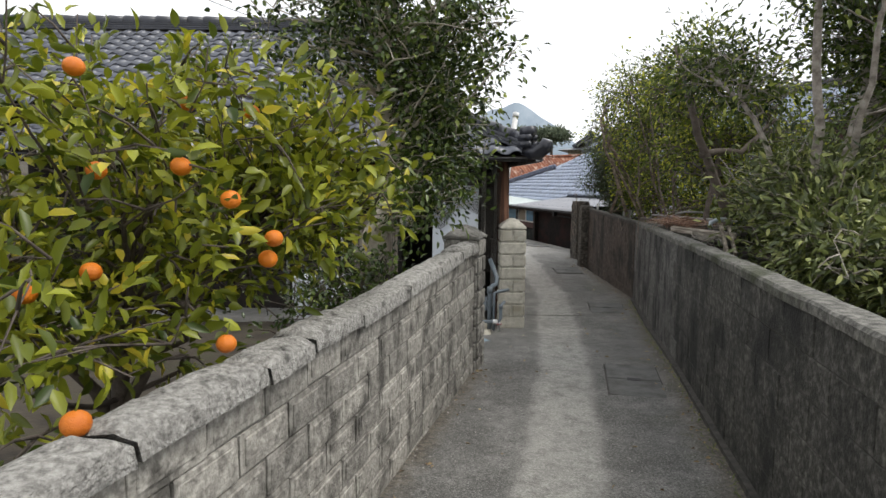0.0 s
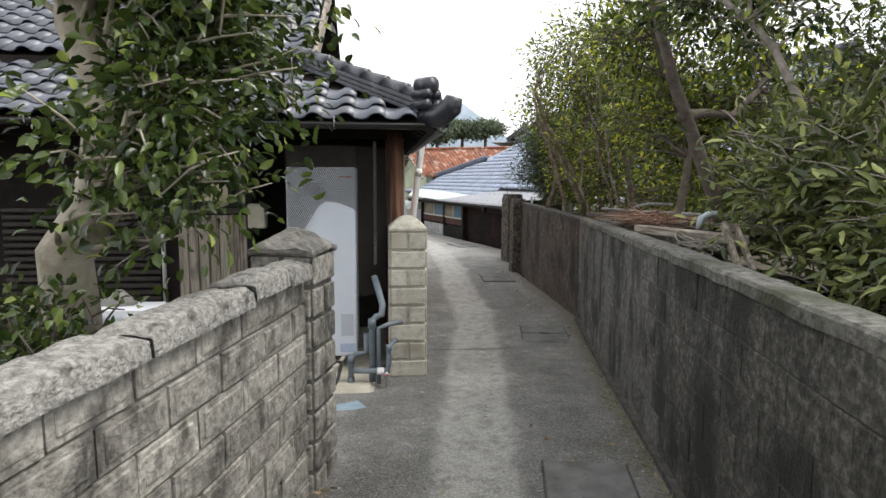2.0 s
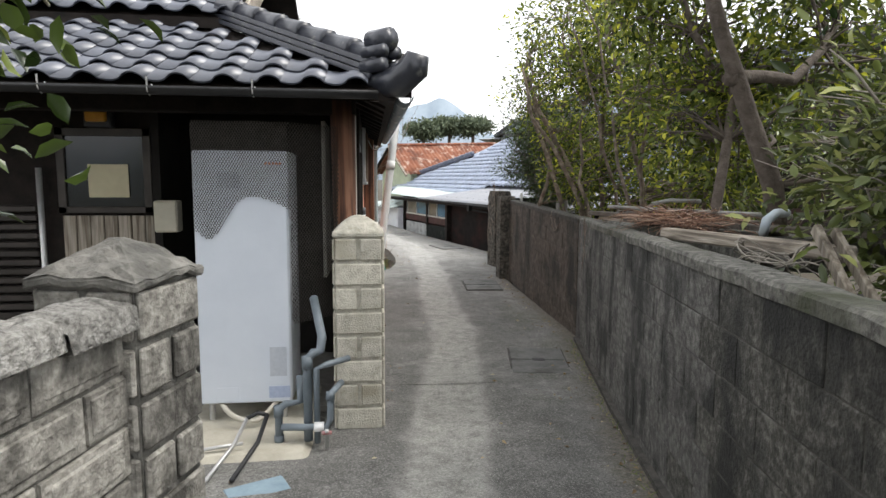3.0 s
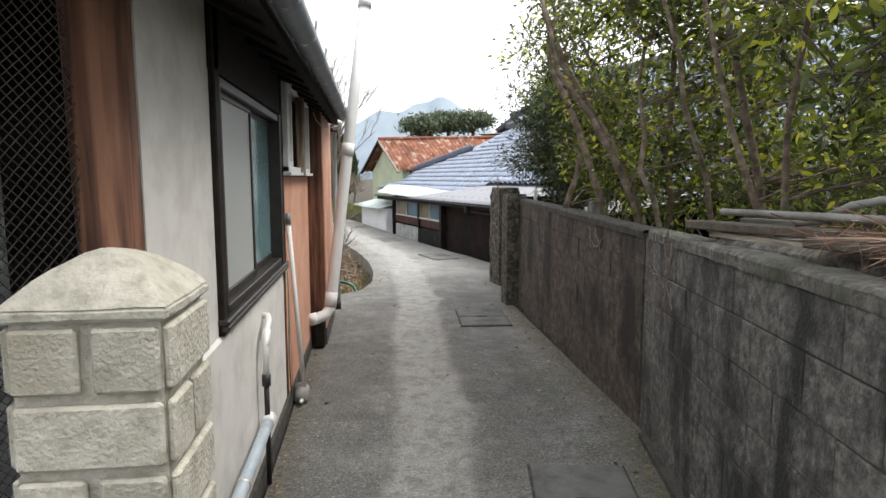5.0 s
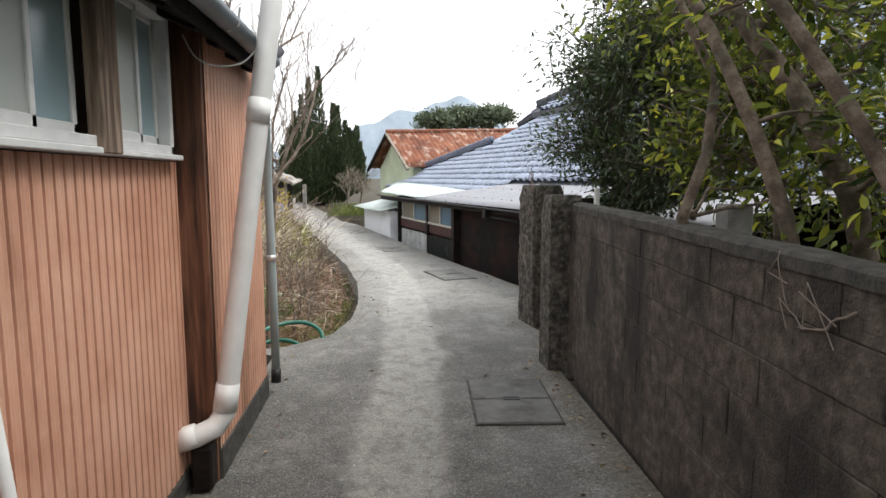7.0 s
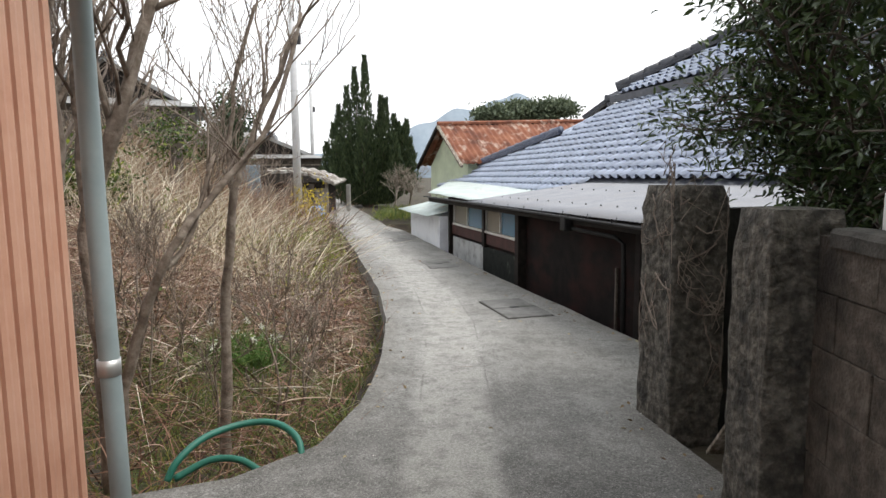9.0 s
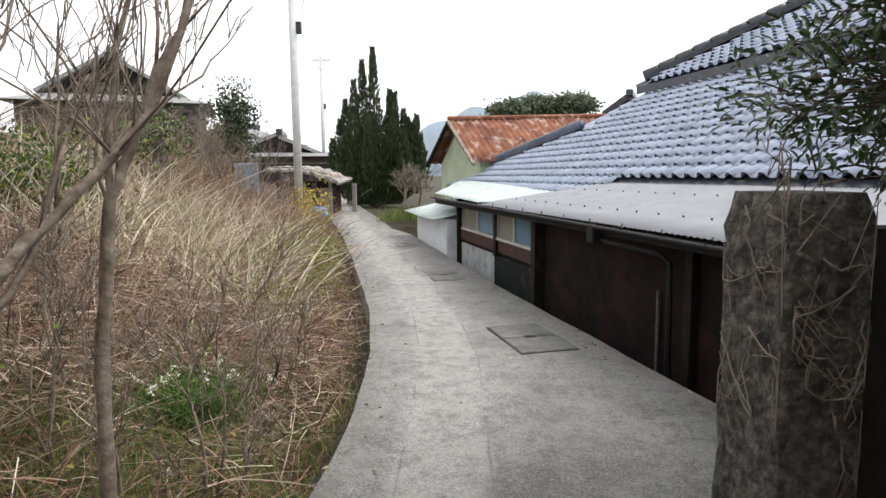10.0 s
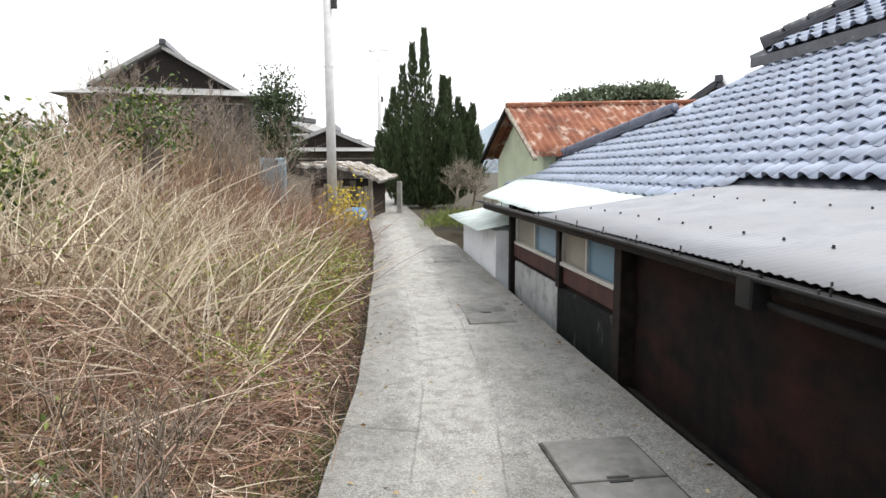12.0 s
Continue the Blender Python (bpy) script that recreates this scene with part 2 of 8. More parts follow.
GREENWALL = mat("pale_green_plaster", [(0.42, 0.47, 0.33), (0.5, 0.55, 0.4)], 2, 0.9, 0.2, 60, stain=(0.36, 0.38, 0.3), stain_scale=1.5)
DARKWALL = mat("dark_boards", [(0.005, 0.004, 0.004), (0.014, 0.01, 0.009)], 6, 0.8, 0.3, 60, stain=(0.03, 0.011, 0.009), stain_scale=1.5, stain_at=(0.46, 0.7), streak=0.6, spec=0.15)
PLINTH = mat("black_peeling_board", [(0.005, 0.007, 0.006), (0.016, 0.019, 0.017)], 7, 0.75, 0.5, 40, stain=(0.11, 0.115, 0.105), stain_scale=5, stain_at=(0.6, 0.74), streak=3, spec=0.2)
REDBOARD = mat("red_brown_board", [(0.03, 0.009, 0.007), (0.07, 0.022, 0.018)], 5, 0.7, 0.3, 60)
BARK = mat("pale_bark", [(0.15, 0.13, 0.11), (0.3, 0.265, 0.23), (0.42, 0.385, 0.34)], 14, 0.95, 0.9, 50)
BARK_G = mat("grey_brown_bark", [(0.075, 0.055, 0.04), (0.15, 0.115, 0.085), (0.26, 0.215, 0.17)], 14, 0.95, 0.9, 50, stain=(0.06, 0.055, 0.04), stain_scale=6)
BARK_C = mat("smooth_pale_bark", [(0.27, 0.235, 0.18), (0.4, 0.36, 0.285), (0.5, 0.455, 0.37)], 9, 0.9, 0.5, 60, stain=(0.16, 0.15, 0.11), stain_scale=5, stain_at=(0.55, 0.7))
BARK_D = mat("dark_bark", [(0.07, 0.055, 0.045), (0.14, 0.115, 0.095)], 14, 0.95, 0.9, 50)
TANBARK = mat("tan_bark", [(0.13, 0.1, 0.075), (0.235, 0.19, 0.15), (0.33, 0.28, 0.23)], 16, 0.95, 0.8, 50, stain=(0.12, 0.09, 0.07), stain_scale=5)
TWIG = mat("grey_brown_twig", [(0.13, 0.1, 0.08), (0.29, 0.24, 0.2)], 9, 0.9, 0.3, 60)
HEATER = mat("heater_paint", [(0.58, 0.62, 0.68), (0.64, 0.68, 0.74)], 2, 0.4, 0.02, 60)
LABEL = mat("grey_label", [(0.42, 0.45, 0.5), (0.5, 0.53, 0.58)], 30, 0.5)
BLACK = mat("black_plastic", [(0.012, 0.012, 0.013), (0.025, 0.025, 0.027)], 8, 0.5)
BLUE = mat("blue_plastic", [(0.1, 0.25, 0.5), (0.16, 0.34, 0.6)], 5, 0.5, 0.2, 20)
BLUE_PALE = mat("pale_blue_plastic", [(0.18, 0.26, 0.31), (0.27, 0.36, 0.42)], 8, 0.6, 0.2, 60)
RUSTPOST = mat("orange_post", [(0.5, 0.15, 0.05), (0.6, 0.22, 0.08)], 9, 0.6)
HOSE = mat("green_hose", [(0.02, 0.13, 0.09), (0.03, 0.18, 0.13)], 9, 0.4)
ORANGE = mat("orange_peel", [(0.6, 0.145, 0.008), (0.78, 0.225, 0.012)], 14, 0.4, 0.5, 260, vary=0.12)
# near-black stands in for shade deep in the porch
PORCH_SHADE = mat("porch_shade", [(0.012, 0.011, 0.01), (0.025, 0.023, 0.021)], 4, 0.9, spec=0.2)
CURTAIN = mat("pale_curtain", [(0.5, 0.48, 0.43), (0.6, 0.58, 0.53)], 5, 0.9)
POLE = mat("concrete_pole", [(0.55, 0.55, 0.55), (0.68, 0.68, 0.68)], 5, 0.8, 0.2, 60)
# woods tinted pale blue to stand for the haze of distance
HILL = mat("hazed_far_wood", [(0.27, 0.33, 0.39), (0.36, 0.42, 0.48)], 0.05, 1.0, spec=0.0)


def glass(name, tint, rough=0.08, trans=0.85):
    m = bpy.data.materials.new(name)
    m.use_nodes = True
    b = m.node_tree.nodes["Principled BSDF"]
    b.inputs["Base Color"].default_value = (*tint, 1)
    b.inputs["Roughness"].default_value = rough
    b.inputs["Transmission Weight"].default_value = trans
    b.inputs["IOR"].default_value = 1.45
    n, l = m.node_tree.nodes, m.node_tree.links
    t = n.new("ShaderNodeTexNoise")
    t.inputs["Scale"].default_value = 130
    bp = n.new("ShaderNodeBump")
    bp.inputs["Strength"].default_value = 0.15
    l.new(t.outputs["Fac"], bp.inputs["Height"])
    l.new(bp.outputs[0], b.inputs["Normal"])
    return m


GLASS_FROST = glass("frosted_glass", (0.62, 0.64, 0.62), 0.45, 0.45)
GLASS_PALE = glass("pale_frosted_glass", (0.5, 0.53, 0.5), 0.4, 0.12)
GLASS_SKY = glass("pale_blue_glass", (0.34, 0.46, 0.5), 0.15, 0.12)
GLASS_TEAL = glass("figured_glass", (0.24, 0.4, 0.43), 0.1, 0.35)
GLASS_DARK = glass("dark_glass", (0.03, 0.035, 0.035), 0.1, 0.3)
GLASS_BLUE = glass("blue_glass", (0.09, 0.2, 0.29), 0.2, 0.15)
GLASS_TAN = glass("brownish_glass", (0.2, 0.185, 0.15), 0.25, 0.1)

LEAF_CITRUS = leaf_mat("citrus_leaf", (0.036, 0.066, 0.006), (0.35, 0.375, 0.03), (0.74, 0.6, 0.06), 0.35, 0.33, 0.1)
LEAF_CAM = leaf_mat("camellia_leaf", (0.013, 0.028, 0.007), (0.1, 0.145, 0.03), (0.34, 0.4, 0.09), 0.22, 0.2, 0.1)
# the yellow-green share colours leaves as if sunlit from behind
LEAF_WOOD = leaf_mat("sunlit_evergreen_leaf", (0.022, 0.04, 0.009), (0.21, 0.26, 0.045), (0.66, 0.66, 0.07), 0.27, 0.45, 0.2)
LEAF_DEEP = leaf_mat("deep_green_leaf", (0.014, 0.03, 0.009), (0.12, 0.165, 0.034), (0.4, 0.45, 0.08), 0.24, 0.35, 0.12)
LEAF_GREY = leaf_mat("oleaster_leaf", (0.03, 0.046, 0.013), (0.18, 0.215, 0.06), (0.52, 0.54, 0.2), 0.34, 0.25, 0.16)
LEAF_PITT = leaf_mat("pittosporum_leaf", (0.018, 0.036, 0.012), (0.075, 0.115, 0.035), None, 0.35, 0.2)
LEAF_CYP = leaf_mat("cypress_leaf", (0.022, 0.04, 0.016), (0.075, 0.105, 0.04), None, 0.7, 0.1)
# pine green lightened to include the haze in front of it
LEAF_PINE = leaf_mat("hazed_pine_leaf", (0.07, 0.095, 0.06), (0.17, 0.205, 0.12), None, 0.7, 0.1)
GRASS_DRY = leaf_mat("dry_grass", (0.08, 0.045, 0.026), (0.37, 0.26, 0.155), (0.62, 0.53, 0.37), 0.7, 0.25, 0.25)
GRASS_STRAW = leaf_mat("bleached_straw", (0.26, 0.19, 0.12), (0.74, 0.66, 0.5), (0.88, 0.83, 0.7), 0.7, 0.25, 0.3)
GRASS_BROWN = leaf_mat("brown_stalk", (0.05, 0.022, 0.014), (0.38, 0.215, 0.145), (0.6, 0.47, 0.37), 0.8, 0.15, 0.2)
GRASS_ROSE = leaf_mat("rosy_dead_stem", (0.05, 0.024, 0.018), (0.46, 0.31, 0.235), (0.76, 0.67, 0.56), 0.8, 0.15, 0.32)
GRASS_GREEN = leaf_mat("green_grass", (0.06, 0.1, 0.02), (0.2, 0.25, 0.06), (0.36, 0.32, 0.08), 0.6, 0.3, 0.2)
WEED = leaf_mat("weed_leaf", (0.1, 0.13, 0.02), (0.3, 0.34, 0.07), (0.5, 0.46, 0.1), 0.5, 0.35, 0.2)
STRAP = leaf_mat("strap_leaf", (0.06, 0.13, 0.03), (0.19, 0.31, 0.08), None, 0.5, 0.3)
PETAL = leaf_mat("white_petal", (0.75, 0.75, 0.65), (0.82, 0.82, 0.75), (0.8, 0.7, 0.2), 0.6, 0.2, 0.1)
FLOWER_Y = leaf_mat("yellow_leaf", (0.4, 0.32, 0.02), (0.65, 0.5, 0.04), None, 0.6, 0.3)


# ---- mesh helpers ----
def mesh_of(bm, name, material, smooth=False):
    me = bpy.data.meshes.new(name)
    bm.normal_update()
    bm.to_mesh(me)
    bm.free()
    me.materials.append(material)
    if smooth:
        for p in me.polygons:
            p.use_smooth = True
    return me


def part(name, bm, material, parent=None, label="", smooth=False):
    ob = new(name, mesh_of(bm, name, material, smooth))
    if parent:
        ob.parent = parent
    if label:
        tagged(ob, label)
    return ob


def raw(name, verts, faces, material, parent=None, label="", smooth=False):
    me = bpy.data.meshes.new(name)
    me.from_pydata(verts, [], faces)
    me.materials.append(material)
    if smooth:
        me.polygons.foreach_set("use_smooth", [True] * len(me.polygons))
    ob = new(name, me)
    if parent:
        ob.parent = parent
    if label:
        tagged(ob, label)
    return ob


def empty(name, x=0, y=0, z=0, rz=0):
    ob = new(name)
    ob.matrix_world = pose(x, y, z, 0, 0, rz)
    return ob


def box(x0, x1, y0, y1, z0, z1, bevel=0.0, bm=None, m=None):
    bm = bm or bmesh.new()
    vs = bmesh.ops.create_cube(bm, size=1)["verts"]
    for v in vs:
        v.co = Vector((x0 + (v.co.x + 0.5) * (x1 - x0), y0 + (v.co.y + 0.5) * (y1 - y0), z0 + (v.co.z + 0.5) * (z1 - z0)))
    if bevel:
        es = list({e for v in vs for e in v.link_edges})
        r = bmesh.ops.bevel(bm, geom=es, offset=bevel, segments=1, affect="EDGES")
        vs = list({v for f in r["faces"] for v in f.verts} | {v for v in vs if v.is_valid})
    if m:
        for v in vs:
            v.co = m @ v.co
    return bm


def tube(points, radii, sides=8, bm=None, cap=True):
    """A round tube through points; radii a number or one per point."""
    bm = bm or bmesh.new()
    if not hasattr(radii, "__len__"):
        radii = [radii] * len(points)
    pts = [Vector(p) for p in points]
    rings = []
    side = None
    for i, p in enumerate(pts):
        d = (pts[min(i + 1, len(pts) - 1)] - pts[max(i - 1, 0)]).normalized()
        if side is None:
            side = d.orthogonal().normalized()
        side = side - d * side.dot(d)
        side = side.normalized() if side.length > 1e-4 else d.orthogonal().normalized()
        up = side.cross(d)
        rings.append([bm.verts.new(p + radii[i] * (math.cos(a) * side + math.sin(a) * up)) for a in [2 * math.pi * k / sides for k in range(sides)]])
    for a, b in zip(rings, rings[1:]):
        for k in range(sides):
            bm.faces.new((a[k], a[(k + 1) % sides], b[(k + 1) % sides], b[k]))
    if cap:
        bm.faces.new(rings[0][::-1])
        bm.faces.new(rings[-1])
    return bm


def lerp(table, v):
    """Linear look-up in a short table of (key, value)."""
    if v <= table[0][0]:
        return table[0][1]
    for (a, fa), (b, fb) in zip(table, table[1:]):
        if v <= b:
            return fa + (fb - fa) * (v - a) / (b - a)
    return table[-1][1]


def rnd_noise(x, y, s=1.0):
    return noise.noise(Vector((x * s, y * s, 3.7)))


# ---- the plan ----
LEVEL = [(-8, 0.0), (3, 0.0), (6, -0.05), (8, -0.16), (10, -0.2), (22, -0.2), (30, -0.06), (34, 0.12), (44, 0.5)]
LEFT = [(-8, -3.3), (5.7, 0.29), (6.0, 0.0), (6.3, -1.2), (8.85, -1.2), (8.86, 0.95), (14.95, 0.90), (15.05, 0.5), (15.24, 0.97), (15.61, 1.34), (16.28, 1.51), (17.2, 1.54), (18.9, 1.43), (20.4, 1.2), (22.3, 0.78), (24.8, 0.2), (28.6, -0.74), (34, -2.3), (44, -5.0)]
RIGHT = [(-8, -0.6), (3.87, 1.9), (10.35, 3.26), (14.5, 3.34), (15.0, 3.6), (15.75, 3.45), (16.15, 3.45), (16.6, 4.28), (24, 2.25), (28.6, 0.99), (30, 0.35), (32, -0.2), (36, -1.45), (44, -3.7)]
TRACK = [(-8, -1.7), (3.27, 0.68), (5.9, 1.22), (10.5, 1.92), (13.2, 2.0), (15, 2.15), (18.7, 2.12), (20.5, 1.9), (22.6, 1.45), (30.4, -0.6), (44, -4.4)]


def road_z(y):
    return lerp(LEVEL, y)


# house by the lane, seen end-on: axes of the lower house on the far side
H2 = Matrix(((-0.265, 0.964, 0, 2.25), (0.964, 0.265, 0, 24.0), (0, 0, 1, 0), (0, 0, 0, 1)))


def h2(s, d, z):
    """Place from metres along the lower house's front, metres in from it, and height."""
    return H2 @ Vector((s, d, z))


def ground_z(x, y):
    base = road_z(y) - 0.12
    lx, rx = lerp(LEFT, y), lerp(RIGHT, y)
    if y > 14.9 and x < lx + 0.4:
        dist = lx - x
        low = road_z(y) - 0.12 - 0.5 * min(1, max(0, dist + 0.1) / 0.5) * lerp([(15, 0.4), (17, 1), (24, 1), (30, 0.2)], y)
        return low + 0.22 * max(0, dist - 1.0) * lerp([(15, 0.4), (20, 1.5), (26, 1.8), (60, 0.5)], y) * (1 if dist < 9 else 9 / dist) + 0.1 * rnd_noise(x, y, 0.6)
    if y > 16.3 and x > rx - 0.3 and y < 31:
        return -1.0 if x > rx + 0.02 else base
    if y <= 16.3 and x > rx + 0.1:
        return base + 0.25 * min(1, (x - rx) / 2) + 0.06 * rnd_noise(x, y, 1.1)
    if y < 8.8 and x < lx - 0.2:
        return base + 0.1 + 0.05 * rnd_noise(x, y, 1.3)
    return base


def build_ground():
    """One sheet from the lane to the horizon, finer near the lane."""
    def axis(lo, hi, step, far):
        a = list(np.arange(lo, hi + 1e-6, step))
        g, out, back = step, hi, lo
        up, down = [], []
        while out < far:
            g *= 1.5
            out += g
            back -= g
            up.append(out)
            down.append(back)
        return down[::-1] + a + up
    xs, ys = axis(-9, 9, 0.3, 2500), axis(-6, 44, 0.35, 2500)
    vs, fs = [], []
    for y in ys:
        for x in xs:
            far = max(0, math.hypot(x, y - 20) - 45)
            vs.append((x, y, ground_z(x, min(max(y, -8), 44)) if far == 0 else (ground_z(x, min(max(y, -8), 44)) * max(0, 1 - far / 40) - 0.2 * min(1, far / 40))))
    w = len(xs)
    for j in range(len(ys) - 1):
        for i in range(w - 1):
            a = j * w + i
            fs.append((a, a + 1, a + w + 1, a + w))
    tagged(raw("ground", vs, fs, EARTH, smooth=True), "bare brown earth with moss and dead leaves", "ground", kind="structure")


build_ground()


JOINT_Y = 19.82


def road_material():
    """Aged concrete lane: pale worn wheel track, dark gritty sides, moss near the wall."""
    m = bpy.data.materials.new("lane_concrete")
    m.use_nodes = True
    n, l = m.node_tree.nodes, m.node_tree.links
    b = n["Principled BSDF"]
    b.inputs["Roughness"].default_value = 0.9
    geo = n.new("ShaderNodeNewGeometry")
    uv = n.new("ShaderNodeUVMap")
    uv.uv_map = "lane"
    uve = n.new("ShaderNodeUVMap")
    uve.uv_map = "edges"
    rim = n.new("ShaderNodeSeparateXYZ")
    l.new(uve.outputs[0], rim.inputs[0])
    sep = n.new("ShaderNodeSeparateXYZ")
    l.new(uv.outputs[0], sep.inputs[0])

    def tex(scale, detail=8, rough=0.6):
        t = n.new("ShaderNodeTexNoise")
        t.inputs["Scale"].default_value, t.inputs["Detail"].default_value, t.inputs["Roughness"].default_value = scale, detail, rough
        l.new(geo.outputs["Position"], t.inputs["Vector"])
        return t.outputs["Fac"]

    def math_node(op, a, bb):
        k = n.new("ShaderNodeMath")
        k.operation = op
        for i, v in enumerate((a, bb)):
            if isinstance(v, (int, float)):
                k.inputs[i].default_value = v
            elif v is not None:
                l.new(v, k.inputs[i])
        return k.outputs[0]

    def rng(v, a, bb, c=0.0, d=1.0):
        k = n.new("ShaderNodeMapRange")
        k.interpolation_type = "SMOOTHSTEP"
        for i, q in zip(("From Min", "From Max", "To Min", "To Max"), (a, bb, c, d)):
            k.inputs[i].default_value = q
        l.new(v, k.inputs["Value"])
        return k.outputs[0]

    def mix(f, a, bb):
        k = n.new("ShaderNodeMixRGB")
        l.new(f, k.inputs["Fac"])
        for i, v in (("Color1", a), ("Color2", bb)):
            if isinstance(v, tuple):
                k.inputs[i].default_value = (*v, 1)
            else:
                l.new(v, k.inputs[i])
        return k.outputs[0]
    speck = rng(tex(110, 5, 0.75), 0.42, 0.6)
    fine = rng(tex(260, 3, 0.7), 0.4, 0.62)
    grain = rng(tex(40, 6, 0.85), 0.47, 0.57)
    dark = mix(speck, (0.05, 0.05, 0.046), (0.23, 0.225, 0.21))
    mid = mix(speck, (0.16, 0.156, 0.145), (0.38, 0.372, 0.348))
    side = mix(rng(tex(1.3), 0.42, 0.62), dark, mid)
    side = mix(math_node("MULTIPLY", fine, 0.28), side, (0.27, 0.262, 0.245))
    side = mix(math_node("MULTIPLY", grain, 0.36), side, (0.075, 0.073, 0.067))
    off = math_node("ABSOLUTE", math_node("ADD", sep.outputs["X"], math_node("SUBTRACT", math_node("MULTIPLY", tex(1.7), 0.2), 0.1)), None)
    band = math_node("MULTIPLY", rng(off, 0.19, 0.31, 1, 0), rng(tex(9, 8, 0.7), 0.3, 0.55, 0.55, 1.0))
    pale = mix(rng(tex(70, 6, 0.75), 0.38, 0.64), (0.25, 0.243, 0.222), (0.47, 0.46, 0.425))
    col = mix(math_node("MULTIPLY", band, rng(tex(0.9), 0.3, 0.5, 0.7, 1.0)), side, pale)
    far_part = mix(rng(tex(80, 6, 0.75), 0.38, 0.62), (0.19, 0.187, 0.178), (0.56, 0.552, 0.525))
    col = mix(math_node("MULTIPLY", rng(sep.outputs["Y"], 14.5, 18, 0, 0.9), math_node("MULTIPLY", rng(tex(1.4), 0.36, 0.6, 0.45, 1.0), rng(off, 0.25, 0.7, 1.0, 0.6))), col, far_part)
    col = mix(math_node("MULTIPLY", rng(tex(6, 8, 0.7), 0.6, 0.72), 0.5), col, (0.07, 0.068, 0.062))
    col = mix(math_node("MULTIPLY", math_node("MULTIPLY", rng(sep.outputs["X"], 0.4, 0.95), rng(sep.outputs["Y"], 12, 15, 1, 0)), rng(tex(2.4), 0.46, 0.6, 0, 0.6)), col, (0.075, 0.078, 0.042))
    # patchy wear, pale aggregate, and soil washed to the edges
    col = mix(math_node("MULTIPLY", rng(tex(8, 7, 0.78), 0.45, 0.62), 0.5), col, (0.085, 0.083, 0.076))
    col = mix(math_node("MULTIPLY", rng(tex(62, 3, 0.6), 0.58, 0.66), 0.55), col, (0.46, 0.45, 0.42))
    col = mix(math_node("MULTIPLY", rng(tex(3.1, 7, 0.7), 0.55, 0.7), 0.4), col, (0.4, 0.39, 0.36))
    grit = n.new("ShaderNodeTexVoronoi")
    grit.inputs["Scale"].default_value = 85
    l.new(geo.outputs["Position"], grit.inputs["Vector"])
    tone = n.new("ShaderNodeSeparateXYZ")
    l.new(grit.outputs["Color"], tone.inputs[0])
    stone = mix(rng(tone.outputs["X"], 0.0, 1.0), (0.035, 0.034, 0.031), (0.5, 0.49, 0.46))
    col = mix(math_node("MULTIPLY", rng(tex(2.2, 6, 0.7), 0.36, 0.6, 0.06, 0.26), rng(off, 0.2, 0.36, 0.5, 1.0)), col, stone)
    film = math_node("MULTIPLY", rng(off, 0.24, 0.36), rng(math_node("ADD", off, math_node("MULTIPLY", tex(2.6, 6, 0.7), 0.5)), 0.95, 1.3, 1, 0.15))
    film = math_node("MULTIPLY", math_node("MULTIPLY", film, rng(tex(3.4, 7, 0.75), 0.36, 0.58, 0.1, 0.55)), rng(sep.outputs["Y"], 14.5, 17.5, 1, 0.45))
    col = mix(film, col, mix(rng(tex(75, 4, 0.7), 0.52, 0.64), (0.055, 0.054, 0.049), (0.3, 0.293, 0.27)))
    pebble = math_node("MULTIPLY", rng(grit.outputs["Distance"], 0.12, 0.42, 1, 0), rng(tone.outputs["Y"], 0.6, 0.68))
    pebble = math_node("MULTIPLY", pebble, rng(off, 0.2, 0.4, 0.15, 0.55))
    col = mix(pebble, col, (0.5, 0.49, 0.46))
    wander = math_node("MULTIPLY", tex(4.5, 6, 0.7), 0.4)
    soil = math_node("MAXIMUM", rng(math_node("ADD", rim.outputs["X"], wander), 0.2, 0.42, 1, 0), rng(math_node("ADD", rim.outputs["Y"], wander), 0.22, 0.5, 1, 0))
    soil = math_node("MULTIPLY", soil, rng(sep.outputs["Y"], 13.5, 15.5, 0.75, 0.2))
    col = mix(soil, col, mix(rng(tex(30, 6, 0.7), 0.4, 0.6), (0.055, 0.045, 0.03), (0.17, 0.145, 0.11)))
    # casting joints: one across the west half, two along the track's edges
    wob = math_node("MULTIPLY", math_node("SUBTRACT", tex(5, 6, 0.7), 0.5), 0.05)
    across = rng(math_node("ABSOLUTE", math_node("ADD", math_node("SUBTRACT", sep.outputs["Y"], JOINT_Y), wob), None), 0.003, 0.014, 1, 0)
    across = math_node("MULTIPLY", across, rng(sep.outputs["X"], -0.22, -0.2, 1, 0))
    along = rng(math_node("ABSOLUTE", math_node("ADD", math_node("SUBTRACT", math_node("ABSOLUTE", math_node("SUBTRACT", sep.outputs["X"], 0.03), None), 0.25), wob), None), 0.002, 0.012, 1, 0)
    along = math_node("MULTIPLY", math_node("MULTIPLY", along, rng(sep.outputs["Y"], 15.5, 17, 0, 0.8)), rng(tex(3), 0.42, 0.56))
    col = mix(math_node("MULTIPLY", math_node("MAXIMUM", across, along), 0.5), col, (0.05, 0.048, 0.043))
    l.new(col, b.inputs["Base Color"])
    bp = n.new("ShaderNodeBump")
    bp.inputs["Strength"].default_value, bp.inputs["Distance"].default_value = 0.9, 0.01
    l.new(tex(150, 5, 0.7), bp.inputs["Height"])
    l.new(bp.outputs[0], b.inputs["Normal"])
    return m


ROAD = road_material()


